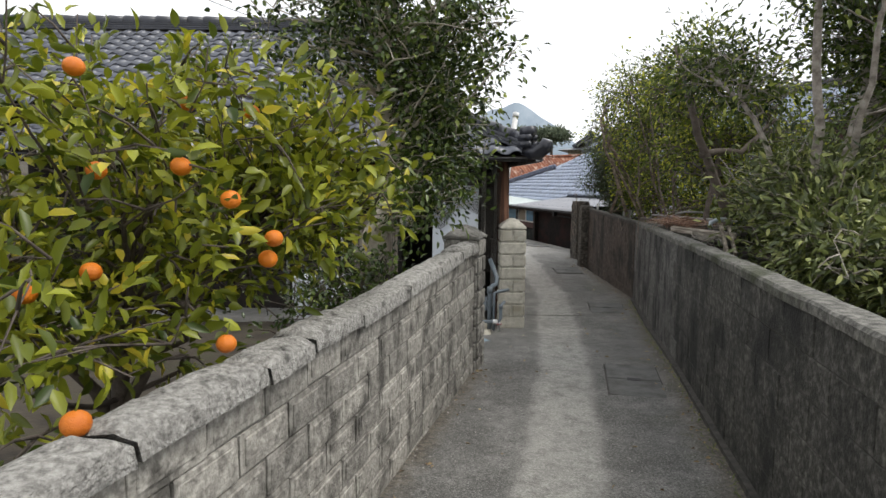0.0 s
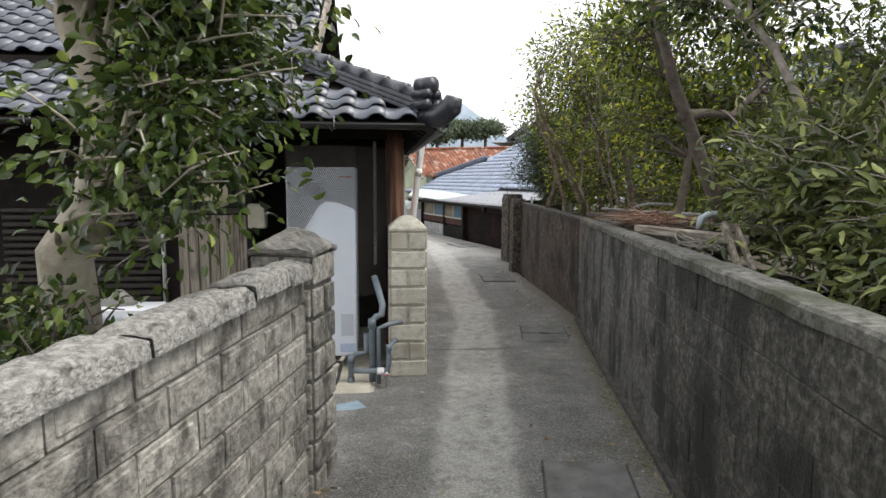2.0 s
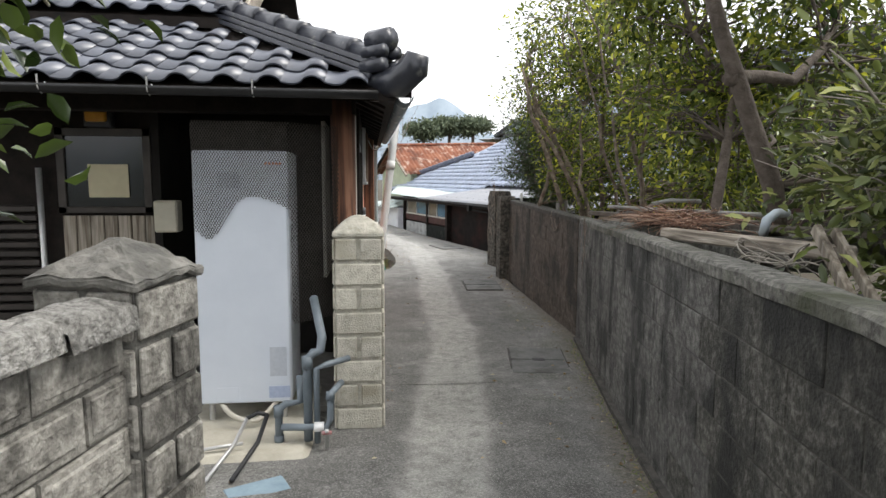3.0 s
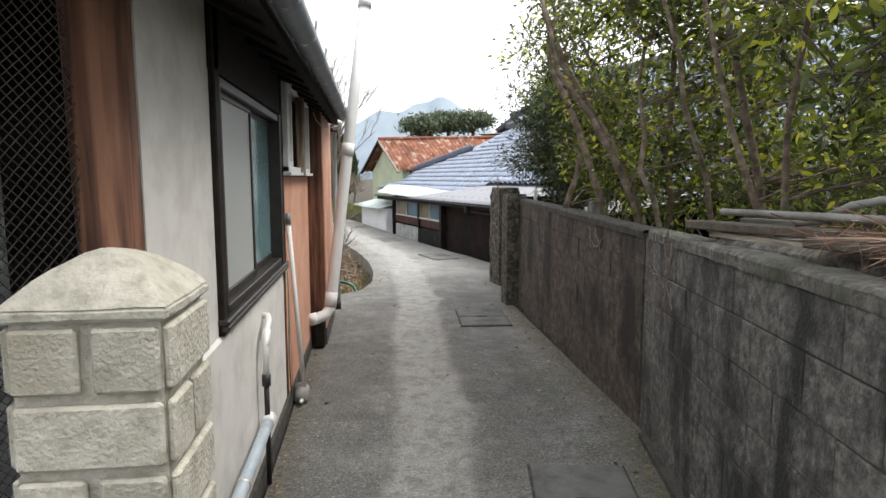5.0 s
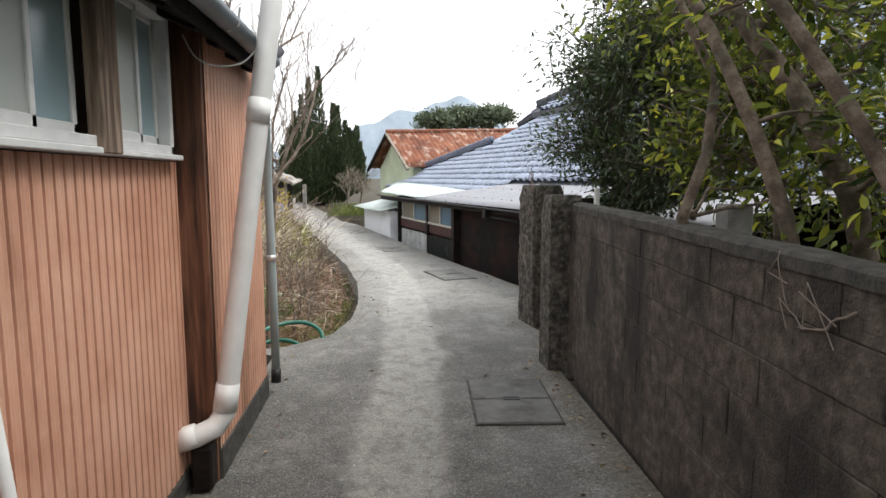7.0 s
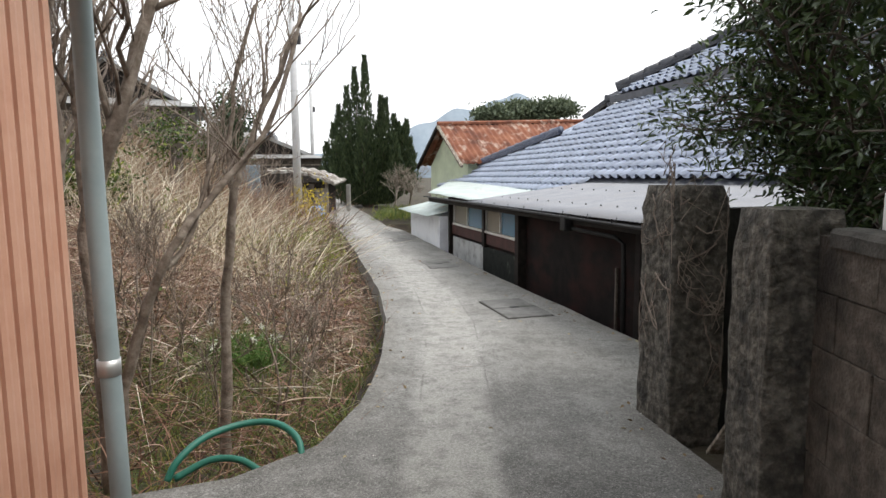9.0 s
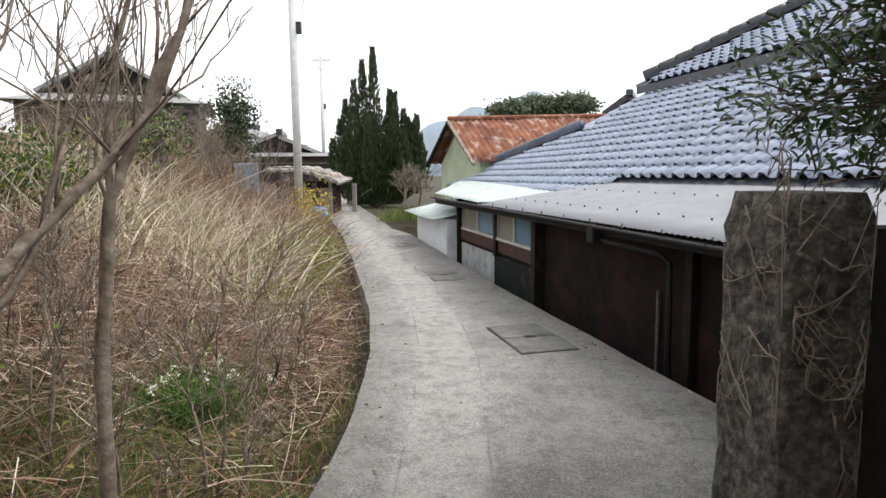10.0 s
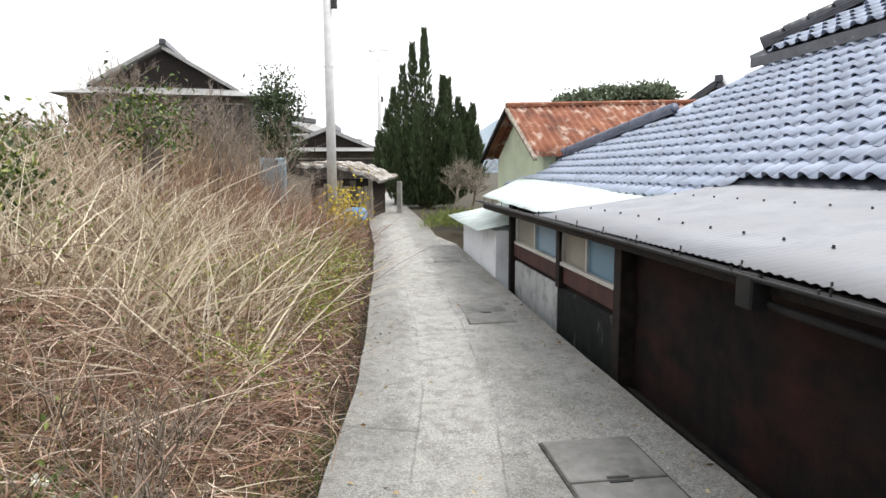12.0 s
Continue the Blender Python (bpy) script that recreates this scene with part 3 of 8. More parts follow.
def build_road():
    vs, fs, uvs, edges = [], [], [], []
    ys = sorted(set(list(np.round(np.arange(-6, 44, 0.25), 3)) + [p[0] for p in LEFT if -6 < p[0] < 44] + [p[0] for p in RIGHT if -6 < p[0] < 44]))
    n = 14
    for y in ys:
        a, b, c = lerp(LEFT, y), lerp(RIGHT, y), lerp(TRACK, y)
        for k in range(n + 1):
            x = a + (b - a) * k / n
            wear = 0.02 * rnd_noise(0, y, 2.0) if k == 0 and y > 15 else 0
            vs.append((x + wear, y, road_z(y) + 0.008 * rnd_noise(x, y, 1.5) - 0.015 * math.exp(-((x - c) / 0.3) ** 2)))
            uvs.append((x - c, y))
            edges.append((x - a, b - x))
    w = n + 1
    for j in range(len(ys) - 1):
        for k in range(n):
            q = j * w + k
            fs.append((q, q + 1, q + w + 1, q + w))
    base = len(vs)
    for j, y in enumerate(ys):
        for k, col in ((0, 0), (1, n)):
            v = vs[j * w + col]
            vs.append((v[0], v[1], v[2] - 0.75))
            uvs.append(uvs[j * w + col])
            edges.append(edges[j * w + col])
    for j in range(len(ys) - 1):
        a, b = base + 2 * j, base + 2 * j + 2
        fs.append((j * w, (j + 1) * w, b, a))
        fs.append((j * w + n, a + 1, b + 1, (j + 1) * w + n))
    ob = raw("road", vs, fs, ROAD)
    layer = ob.data.uv_layers.new(name="lane")
    for loop in ob.data.loops:
        layer.data[loop.index].uv = uvs[loop.vertex_index]
    layer = ob.data.uv_layers.new(name="edges")
    for loop in ob.data.loops:
        layer.data[loop.index].uv = edges[loop.vertex_index]
    tagged(ob, "worn grey concrete lane with pale wheel track", "road", kind="structure")


build_road()


def ribbon(pts, thick, zb, zt, side=1):
    """A wall along plan points, thick to one side, from zb(i) to zt(i)."""
    bm = bmesh.new()
    prev = None
    n = len(pts)
    for i, (x, y) in enumerate(pts):
        a, b = pts[max(i - 1, 0)], pts[min(i + 1, n - 1)]
        d = Vector((b[0] - a[0], b[1] - a[1])).normalized()
        nx, ny = d.y * side * thick, -d.x * side * thick
        ring = [bm.verts.new(c) for c in ((x, y, zb(y)), (x + nx, y + ny, zb(y)), (x + nx, y + ny, zt(y)), (x, y, zt(y)))]
        if prev:
            for k in range(4):
                bm.faces.new((prev[k], prev[(k + 1) % 4], ring[(k + 1) % 4], ring[k]))
        else:
            bm.faces.new(ring)
        prev = ring
    bm.faces.new(prev[::-1])
    bmesh.ops.recalc_face_normals(bm, faces=bm.faces)
    return bm


# ---- garden walls along the lane (their blocks are laid at the end of the file) ----
RW_TOP = [(-6, 1.26), (5, 1.2), (10.3, 1.1)]
RW2_TOP = [(10.3, 1.09), (12.5, 1.13), (14.4, 1.16)]
LW_TOP = [(-4, 1.02), (3.0, 1.055), (5.8, 1.135)]


def rw_x(y):
    return 1.9 + 0.21 * (y - 3.87)


def lw_x(y):
    return 0.29 + 0.262 * (y - 5.69)


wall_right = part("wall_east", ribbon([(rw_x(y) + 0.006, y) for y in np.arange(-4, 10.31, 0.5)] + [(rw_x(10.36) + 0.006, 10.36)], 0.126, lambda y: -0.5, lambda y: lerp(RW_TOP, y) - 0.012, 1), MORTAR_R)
tagged(wall_right, "grey concrete block wall with black weathering streaks", "garden wall", kind="structure")
wall_right2 = part("wall_east_far", ribbon([(3.266 + 0.035 * (y - 10.38), y) for y in np.arange(10.38, 14.3, 0.4)], 0.126, lambda y: -0.5, lambda y: lerp(RW2_TOP, y) - 0.012, 1), MORTAR_R)
tagged(wall_right2, "brown stained concrete block wall with mossy top", "garden wall", kind="structure")
wall_left = part("wall_west", ribbon([(lw_x(y) - 0.012, y) for y in np.arange(-3.5, 5.8, 0.4)], 0.1, lambda y: -0.5, lambda y: lerp(LW_TOP, y), -1), MORTAR_L)
tagged(wall_left, "pale grey block wall with raised panel blocks", "garden wall", kind="structure")


def coping(name, xf, y0, y1, width, top, thick, material, side, parent, rough=0.01, sections=1):
    """A strip of mortar on a wall's top, broken into lumps."""
    y = y0
    rc = random.Random(5)
    while y < y1:
        ln = min(rc.uniform(0.35, 0.85) if sections else 1.2, y1 - y)
        n, m = 12, 10
        vs, fs = [], []
        lift = rc.uniform(-0.012, 0.012)
        for i in range(n + 1):
            yy = y + (ln - (0.016 if sections else 0.0)) * i / n
            ends = 0.7 if sections and i in (0, n) else 1.0
            for k in range(m + 1):
                a = math.pi * k / m
                cx = xf(yy) + side * (width / 2 - 0.02) - side * math.cos(a) * width / 2
                zz = lerp(top, yy) + lift + thick * (math.sin(a) ** 0.27) * ends if 0 < k < m else lerp(top, yy) - 0.02 + lift
                j = rough * noise.noise(Vector((cx * 14, yy * 14, zz * 14)))
                vs.append((cx + j, yy + (0.02 * noise.noise(Vector((k * 2.1, y * 3, 0))) if sections and 0 < i < n else 0), zz + (j * 1.3 if 0 < k < m else 0)))
        for i in range(n):
            for k in range(m):
                q = i * (m + 1) + k
                fs.append((q, q + 1, q + m + 2, q + m + 1))
        fs.append(tuple(range(m + 1)))
        fs.append(tuple(n * (m + 1) + k for k in range(m + 1))[::-1])
        raw(name, vs, fs, material, parent, smooth=True)
        y += ln


coping("coping_lump", lambda y: lw_x(y) + 0.02, -3.2, 5.72, 0.2, LW_TOP, 0.075, CAP, -1, wall_left, 0.011)


def flat_coping(pts_x, y0, y1, top, width, parent, material):
    vs, fs = [], []
    ys = np.arange(y0, y1 + 0.01, 0.12)
    for y in ys:
        for k, (o, z) in enumerate(((-0.007, -0.034), (-0.01, 0.012), (0.002, 0.026), (width / 2, 0.03), (width - 0.01, 0.024), (width, -0.02))):
            j = 0.008 * noise.noise(Vector((o * 30, y * 9, 1)))
            vs.append((pts_x(y) + o + j, y, lerp(top, y) + z + j))
    for i in range(len(ys) - 1):
        for k in range(5):
            q = i * 6 + k
            fs.append((q, q + 1, q + 7, q + 6))
    raw("coping", vs, fs, material, parent, "thin pale mortar skin on top")


flat_coping(rw_x, -4, 10.36, RW_TOP, 0.155, wall_right, MORTAR_W)
flat_coping(lambda y: 3.26 + 0.035 * (y - 10.38), 10.38, 14.3, RW2_TOP, 0.155, wall_right2, MORTAR_R)
# low drain kerb at the foot of the east wall
part("kerb", ribbon([(rw_x(y) - 0.045, y) for y in np.arange(-3, 10.3, 0.4)], 0.045, lambda y: road_z(y) - 0.2, lambda y: road_z(y) + 0.04 + 0.012 * rnd_noise(1, y, 3), 1), MORTAR_R, wall_right)


def block_pillar(name, cx, cy, z0, rz, w, courses, ch, block_mat, mortar, label, cap_h, rough_cap=False):
    root = empty(name, cx, cy, z0, rz)
    tagged(root, label, "pillar")
    h = courses * ch
    part("core", box(-w / 2 + 0.012, w / 2 - 0.012, -w / 2 + 0.012, w / 2 - 0.012, -0.25, h + 0.01), mortar, root)
    part("footing", box(-w / 2 - 0.02, w / 2 + 0.02, -w / 2 - 0.02, w / 2 + 0.02, -0.3, 0.0, 0.02), mortar, root)
    g = 0.012
    long_f = mesh_of(box(-w / 2 + g, w / 2 - g, -0.009, 0.012, 0, ch - 2 * g, 0.007), "brick", block_mat)
    half_f = mesh_of(box(0, w / 2 - 2.2 * g, -0.009, 0.012, 0, ch - 2 * g, 0.007), "brick", block_mat)
    for c in range(courses):
        for side in range(4):
            turn = Matrix.Rotation(math.pi / 2 * side, 4, "Z")
            if (c + side) % 2 == 0:
                o = new("brick", long_f)
                o.matrix_world = turn @ pose(0, -w / 2, c * ch + g)
                o.parent = root
            else:
                for k in (0, 1):
                    o = new("brick", half_f)
                    o.matrix_world = turn @ pose((-w / 2 + 1.1 * g) if k == 0 else 1.1 * g, -w / 2, c * ch + g)
                    o.parent = root
    bm = box(-w / 2 - 0.008, w / 2 + 0.008, -w / 2 - 0.008, w / 2 + 0.008, h, h + 0.03, 0.008)
    r = bmesh.ops.create_cone(bm, segments=4, radius1=(w / 2 + 0.006) * 1.414, radius2=0.02, depth=cap_h, cap_ends=True)
    for v in r["verts"]:
        v.co = Matrix.Rotation(math.pi / 4, 3, "Z") @ v.co + Vector((0, 0, h + 0.03 + cap_h / 2))
    if not rough_cap:
        bmesh.ops.subdivide_edges(bm, edges=bm.edges[:], cuts=5, use_grid_fill=True)
        for q in bm.verts:
            k = noise.noise(q.co * 18) * 0.006 + noise.noise(q.co * 50) * 0.003
            up = max(0.0, q.co.z - h - 0.03) / cap_h
            q.co = Vector((q.co.x * (1 + k), q.co.y * (1 + k), q.co.z + k - 0.02 * up * up + 0.012 * math.sin(math.pi * up)))
    if rough_cap:
        bmesh.ops.subdivide_edges(bm, edges=bm.edges[:], cuts=7, use_grid_fill=True)
        for q in bm.verts:
            k = noise.noise(q.co * 16) * 0.02 + noise.noise(q.co * 40) * 0.009
            q.co = Vector((q.co.x * (1.05 + k * 1.4), q.co.y * (1.05 + k * 1.4), q.co.z + k * 0.9 - 0.012 * (abs(q.co.x) + abs(q.co.y) > w * 0.8)))
    part("capstone", bm, MORTAR_L if rough_cap else mortar, root, "rough mortar cap" if rough_cap else "pyramid mortar cap")
    return root


block_pillar("gate_pillar", 0.915, 8.11, -0.17, 0, 0.325, 8, 0.165, BLOCK_P, MORTAR_P, "tan concrete block gate pillar with pyramid cap", 0.13)
block_pillar("gate_pillar", 0.215, 5.9, -0.1, -15, 0.33, 8, 0.165, BLOCK_L, MORTAR_L, "grey weathered block gate pillar with rough cap", 0.1, True)


def post_rough(name, x0, x1, y0, y1, z0, z1, rz, label, amp):
    """A mortar post with a rough, lumpy skin."""
    cx, cy = (x0 + x1) / 2, (y0 + y1) / 2
    bm = bmesh.new()
    bmesh.ops.create_cube(bm, size=1)
    bmesh.ops.subdivide_edges(bm, edges=bm.edges[:], cuts=21, use_grid_fill=True)
    for v in bm.verts:
        p = Vector((v.co.x * (x1 - x0), v.co.y * (y1 - y0), z0 + (v.co.z + 0.5) * (z1 - z0)))
        r = Vector((v.co.x, v.co.y, 0)).normalized() if abs(v.co.x) + abs(v.co.y) > 0.2 else Vector((0, 0, 0))
        f = 1 - 0.12 * max(0, v.co.z - 0.42) / 0.08
        p = Vector((p.x * f, p.y * f, p.z)) + amp * r * (0.6 * noise.noise(Vector((p.x * 9, p.y * 9, p.z * 12))) + 0.7 * noise.noise(p * 22) + 0.3 * noise.noise(p * 48))
        v.co = p
    ob = part(name, bm, STONE, None, smooth=True)
    ob.matrix_world = pose(cx, cy, 0, 0, 0, rz)
    return tagged(ob, label, "gate post")


post_rough("gate_post", 3.41, 3.74, 15.76, 16.17, -0.3, 1.3, 9, "rough stone-faced gate post with bare creepers", 0.024)
post_rough("gate_post", 3.23, 3.5, 14.3, 14.56, -0.3, 1.24, 2, "grey mortar gate post at the end of a wall", 0.012)
# its near-black colour carries the shade of the gateway
tagged(part("wall_garden", ribbon([(3.74, 15.98), (9.5, 17.7)], 0.13, lambda y: -0.6, lambda y: 1.16, 1), SHADED_RENDER), "rendered garden wall behind the gate, coloured dark for the gateway's shade", "garden wall", kind="structure")


def corrugated(name, origin, along, down, length, drop, pitch, amp, material, parent, label="", rows=1, sag=0.0, side=1):
    """A corrugated sheet: ridges run down, waves follow along."""
    a, d = Vector(along).normalized(), Vector(down).normalized()
    nrm = a.cross(d).normalized()
    n = max(4, int(length / pitch * 10))
    vs, fs = [], []
    # clapboard-like tin: broad flats between narrow deep grooves
    grooved = amp > 0.0095 and pitch < 0.15
    prof = ((0.0, 0.0), (0.2, -0.12), (0.34, 0.0), (0.42, 1.0), (0.56, 1.0), (0.64, 0.0), (0.82, -0.12))
    if grooved:
        n = 7 * int(length / pitch)
    for r in range(rows + 1):
        for i in range(n + 1):
            s = length * i / n
            off = amp * math.cos(2 * math.pi * s / pitch)
            if grooved:
                s = min(length, (i // 7 + prof[i % 7][0]) * pitch)
                off = side * 1.6 * amp * prof[i % 7][1]
            p = Vector(origin) + a * s + d * (drop * r / rows) + nrm * (off + sag * noise.noise(Vector((s * 0.8, r * 1.3, 5))))
            vs.append(p[:])
    for r in range(rows):
        for i in range(n):
            q = r * (n + 1) + i
            fs.append((q, q + 1, q + n + 2, q + n + 1))
    ob = raw(name, vs, fs, material, parent, label, smooth=not grooved)
    mod = ob.modifiers.new("thickness", "SOLIDIFY")
    mod.thickness = 0.002
    return ob


def tile_mesh(material, w=0.265, ln=0.25, gap=0.016):
    """One S-shaped roof tile: x across, y up the slope, z out of it; its nose is undercut."""
    n = 12
    top = []
    for i in range(n):
        u = i / (n - 1)
        roll = math.sin(math.pi * (u - 0.45) / 0.55) ** 0.7 if 0.45 < u < 0.999 else 0.0
        dip = math.sin(math.pi * min(u / 0.5, 1))
        top.append((u * w, 0.02 - 0.012 * dip + 0.024 * roll, 0.014 + gap * roll))
    vs = [(x, 0.0, z + t) for x, z, t in top] + [(x, ln + 0.05, z) for x, z, t in top]
    vs += [(x, 0.003, z + t - 0.011) for x, z, t in top] + [(x, 0.21, z - 0.004) for x, z, t in top]
    fs = []
    for i in range(n - 1):
        fs.append((i, i + 1, n + i + 1, n + i))
    for i in range(n - 1):
        fs.append((2 * n + i, 2 * n + i + 1, i + 1, i))
        fs.append((3 * n + i, 3 * n + i + 1, 2 * n + i + 1, 2 * n + i))
    me = bpy.data.meshes.new("roof_tile")
    me.from_pydata(vs, [], fs)
    me.materials.append(material)
    me.polygons.foreach_set("use_smooth", [k < n - 1 for k in range(len(fs))])
    return me


def tile_field(origin, along, up, na, nu, material, parent, inside=lambda i, j: True, near=lambda i, j: True, w=0.265, ln=0.25, gap=0.016):
    """Lays tiles over a slope: single ones where near, the rest joined."""
    a, b = Vector(along).normalized(), Vector(up).normalized()
    nrm = a.cross(b).normalized()
    if nrm.z < 0:
        nrm = -nrm
    me = tile_mesh(material, w, ln, gap)
    base = Matrix((( a.x, b.x, nrm.x, 0), (a.y, b.y, nrm.y, 0), (a.z, b.z, nrm.z, 0), (0, 0, 0, 1)))
    vs, fs = [], []
    loc = [v.co.copy() for v in me.vertices]
    pol = [tuple(p.vertices) for p in me.polygons]
    singles = 0
    for j in range(nu):
        for i in range(na):
            if not inside(i, j):
                continue
            wob = Vector((R.gauss(0, 0.002), R.gauss(0, 0.003), R.gauss(0, 0.0015)))
            m = Matrix.Translation(Vector(origin) + a * (i * w) + b * (j * ln) + wob) @ base
            if near(i, j) and singles < 300:
                o = new("roof_tile", me)
                o.parent = parent
                o.matrix_world = m
                singles += 1
            else:
                k = len(vs)
                vs += [(m @ c)[:] for c in loc]
                fs += [tuple(q + k for q in f) for f in pol]
    if vs:
        o = raw("roof_tiles_far", vs, fs, material, parent, smooth=True)
        tagged(o, kind="stuff")


def ridge(name, p0, p1, r, material, parent, step=0.3, layers=2, overlap=0.02):
    """A ridge: flat layers below, round tiles on top, one overlapping the next."""
    p0, p1 = Vector(p0), Vector(p1)
    d = (p1 - p0)
    n = max(1, round(d.length / step))
    u = d.normalized()
    side = u.cross(Vector((0, 0, 1))).normalized()
    up = side.cross(u).normalized()
    root = new(name)
    root.parent = parent
    for k in range(layers):
        wd = r * (1.25 - 0.08 * k)
        m = Matrix(((u.x, side.x, up.x, p0.x), (u.y, side.y, up.y, p0.y), (u.z, side.z, up.z, p0.z), (0, 0, 0, 1)))
        lay = bmesh.new()
        box(0, d.length, -wd, wd, k * 0.04, k * 0.04 + 0.034, 0.004, lay, m)
        part("ridge_layer", lay, material, root)
    for i in range(n):
        a = p0 + d * i / n + up * layers * 0.04
        b = p0 + d * (i + 1) / n + up * layers * 0.04 + u * overlap
        part("ridge_tile", tube([a + up * 0.012, a + up * 0.012 + u * 0.03, b], [r * 1.06, r * 1.06, r * 0.94], 12), material, root, smooth=True)
    return root


def tile_end(p, d, r, parent, material):
    """Ornamental ridge end: stacked rolls and an upturned tip."""
    d = Vector(d).normalized()
    p = Vector(p)
    side = d.cross(Vector((0, 0, 1))).normalized()
    bm = bmesh.new()
    for k, (o, z, rr) in enumerate(((-0.07, 0.0, 0.045), (0.07, 0.0, 0.045), (-0.06, 0.09, 0.04), (0.06, 0.09, 0.04), (0, 0.17, 0.07))):
        c = p + side * o + Vector((0, 0, z))
        tube([c - d * 0.1, c + d * 0.08], rr, 10, bm)
    part("ridge_end", bm, material, parent, "lumpy black ridge-end tile", smooth=True)
    part("corner_tile", tube([p - d * 0.1 + Vector((0, 0, -0.12)), p + d * 0.15 + Vector((0, 0, -0.1)), p + d * 0.27 + Vector((0, 0, -0.03)), p + d * 0.3 + Vector((0, 0, 0.05))], [0.09, 0.1, 0.095, 0.07], 10), material, parent, "upturned black corner tile", smooth=True)


# ---- the house beside the lane ----
house = empty("house_by_lane")
tagged(house, "old low house of grey plaster and orange tin", "house")


def wall_with_hole(name, x0, x1, y0, y1, z0, z1, hole, material, parent):
    """A wall along y with one opening (y0, y1, z0, z1)."""
    a, b, c, d = hole
    ob = part(name, box(x0, x1, y0, y1, z0, z1), material, parent)
    bm = bmesh.new()
    o = [bm.verts.new((x0, y, z)) for y, z in ((y0, z0), (y1, z0), (y1, z1), (y0, z1))]
    i = [bm.verts.new((x0, y, z)) for y, z in ((a, c), (b, c), (b, d), (a, d))]
    for k in range(4):
        bm.faces.new((o[k], o[(k + 1) % 4], i[(k + 1) % 4], i[k]))
    r = bmesh.ops.extrude_face_region(bm, geom=bm.faces[:])
    for e in r["geom"]:
        if isinstance(e, bmesh.types.BMVert):
            e.co.x = x1
    bmesh.ops.recalc_face_normals(bm, faces=bm.faces)
    bm.to_mesh(ob.data)
    bm.free()
    return ob


EAVE_Z = 2.09
wall_with_hole("wall", 0.76, 0.885, 8.42, 10.93, -0.5, 2.35, (9.25, 10.86, 0.87, 1.87), PLASTER, house)
part("plaster_plinth", box(0.87, 0.902, 8.44, 10.92, -0.45, 0.8, 0.012), PLASTER, house)
part("skirting", box(0.8, 0.92, 8.5, 13.9, -0.5, -0.09, 0.012), MORTAR_R, house)
part("corner_post", tube([(0.80, 8.36, -0.3), (0.82, 8.36, 0.9), (0.80, 8.37, 2.4)], [0.085, 0.08, 0.09], 10), REDWOOD, house, "red-brown round log post", smooth=True)
part("window_post", box(0.83, 0.91, 9.17, 9.25, 0.8, 2.3, 0.006), DARKWOOD, house, "dark wooden window post")
part("window_post", box(0.83, 0.915, 10.9, 10.98, 0.8, 2.3, 0.006), DARKWOOD, house)
part("lintel", box(0.84, 0.91, 9.16, 11.0, 1.87, 2.3, 0.006), DARKWOOD, house, "dark wooden boards over the window")


def sliding_window(name, x, y0, y1, z0, z1, frame_mat, panes, parent, sill, depth=0.07, bar=0.04):
    w = new(name)
    w.parent = parent
    bm = box(x - depth, x + 0.02, y0, y1, z1 - bar, z1, 0.004)
    box(x - depth, x + 0.02, y0, y1, z0, z0 + bar, 0.004, bm)
    box(x - depth, x + 0.02, y0, y0 + bar, z0, z1, 0.004, bm)
    box(x - depth, x + 0.02, y1 - bar, y1, z0, z1, 0.004, bm)
    part("window_frame", bm, frame_mat, w)
    for i, (a, b, g, fm, off) in enumerate(panes):
        f = 0.028
        bm = box(x - 0.03 + off, x - 0.005 + off, a, b, z1 - bar - f, z1 - bar, 0.003)
        box(x - 0.03 + off, x - 0.005 + off, a, b, z0 + bar, z0 + bar + f * 1.4, 0.003, bm)
        box(x - 0.03 + off, x - 0.005 + off, a, a + f, z0 + bar, z1 - bar, 0.003, bm)
        box(x - 0.03 + off, x - 0.005 + off, b - f, b, z0 + bar, z1 - bar, 0.003, bm)
        part("sash", bm, fm, w)
        part("pane", box(x - 0.02 + off, x - 0.014 + off, a + f, b - f, z0 + bar + f, z1 - bar - f), g, w)
    part("window_sill", sill, frame_mat, w)
    return w


sill = box(0.84, 0.93, 9.16, 11.0, 0.845, 0.87, 0.006)
box(0.9, 0.93, 9.16, 11.0, 0.82, 0.845, 0.004, sill)
sliding_window("large_window", 0.885, 9.25, 10.95, 0.87, 1.86, BRONZE, [(9.28, 10.09, GLASS_FROST, BRONZE, -0.005), (10.05, 10.91, GLASS_TEAL, BRONZE, -0.035)], house, sill)
part("window_lining", box(0.6, 0.63, 9.1, 11.0, 0.7, 2.0), CURTAIN, house)
part("window_jamb", box(0.80, 0.915, 10.845, 10.975, 0.872, 1.87, 0.003), BRONZE, house)
# tin-clad middle part with the small window
corrugated("tin_sheet", (0.905, 10.98, 1.46), (0, 1, 0), (0, 0, -1), 1.664, 1.6, 0.064, 0.014, ORANGE_TIN, house, "faded orange corrugated tin")
part("inner_wall", box(0.70, 0.88, 10.93, 12.66, -0.5, 1.47), DARKWOOD, house)
part("inner_wall", box(0.70, 0.87, 10.98, 12.7, 2.12, 2.35), DARKWOOD, house)
sill2 = box(0.87, 0.97, 10.98, 12.56, 1.465, 1.49, 0.004)
sliding_window("small_window", 0.93, 11.0, 12.5, 1.49, 2.13, WHITE_ALU, [(11.04, 11.42, GLASS_PALE, WHITE_ALU, 0.0), (11.4, 11.72, GLASS_SKY, WHITE_ALU, -0.03), (11.9, 12.2, GLASS_PALE, WHITE_ALU, 0.0), (12.18, 12.46, GLASS_SKY, WHITE_ALU, -0.03)], house, sill2)
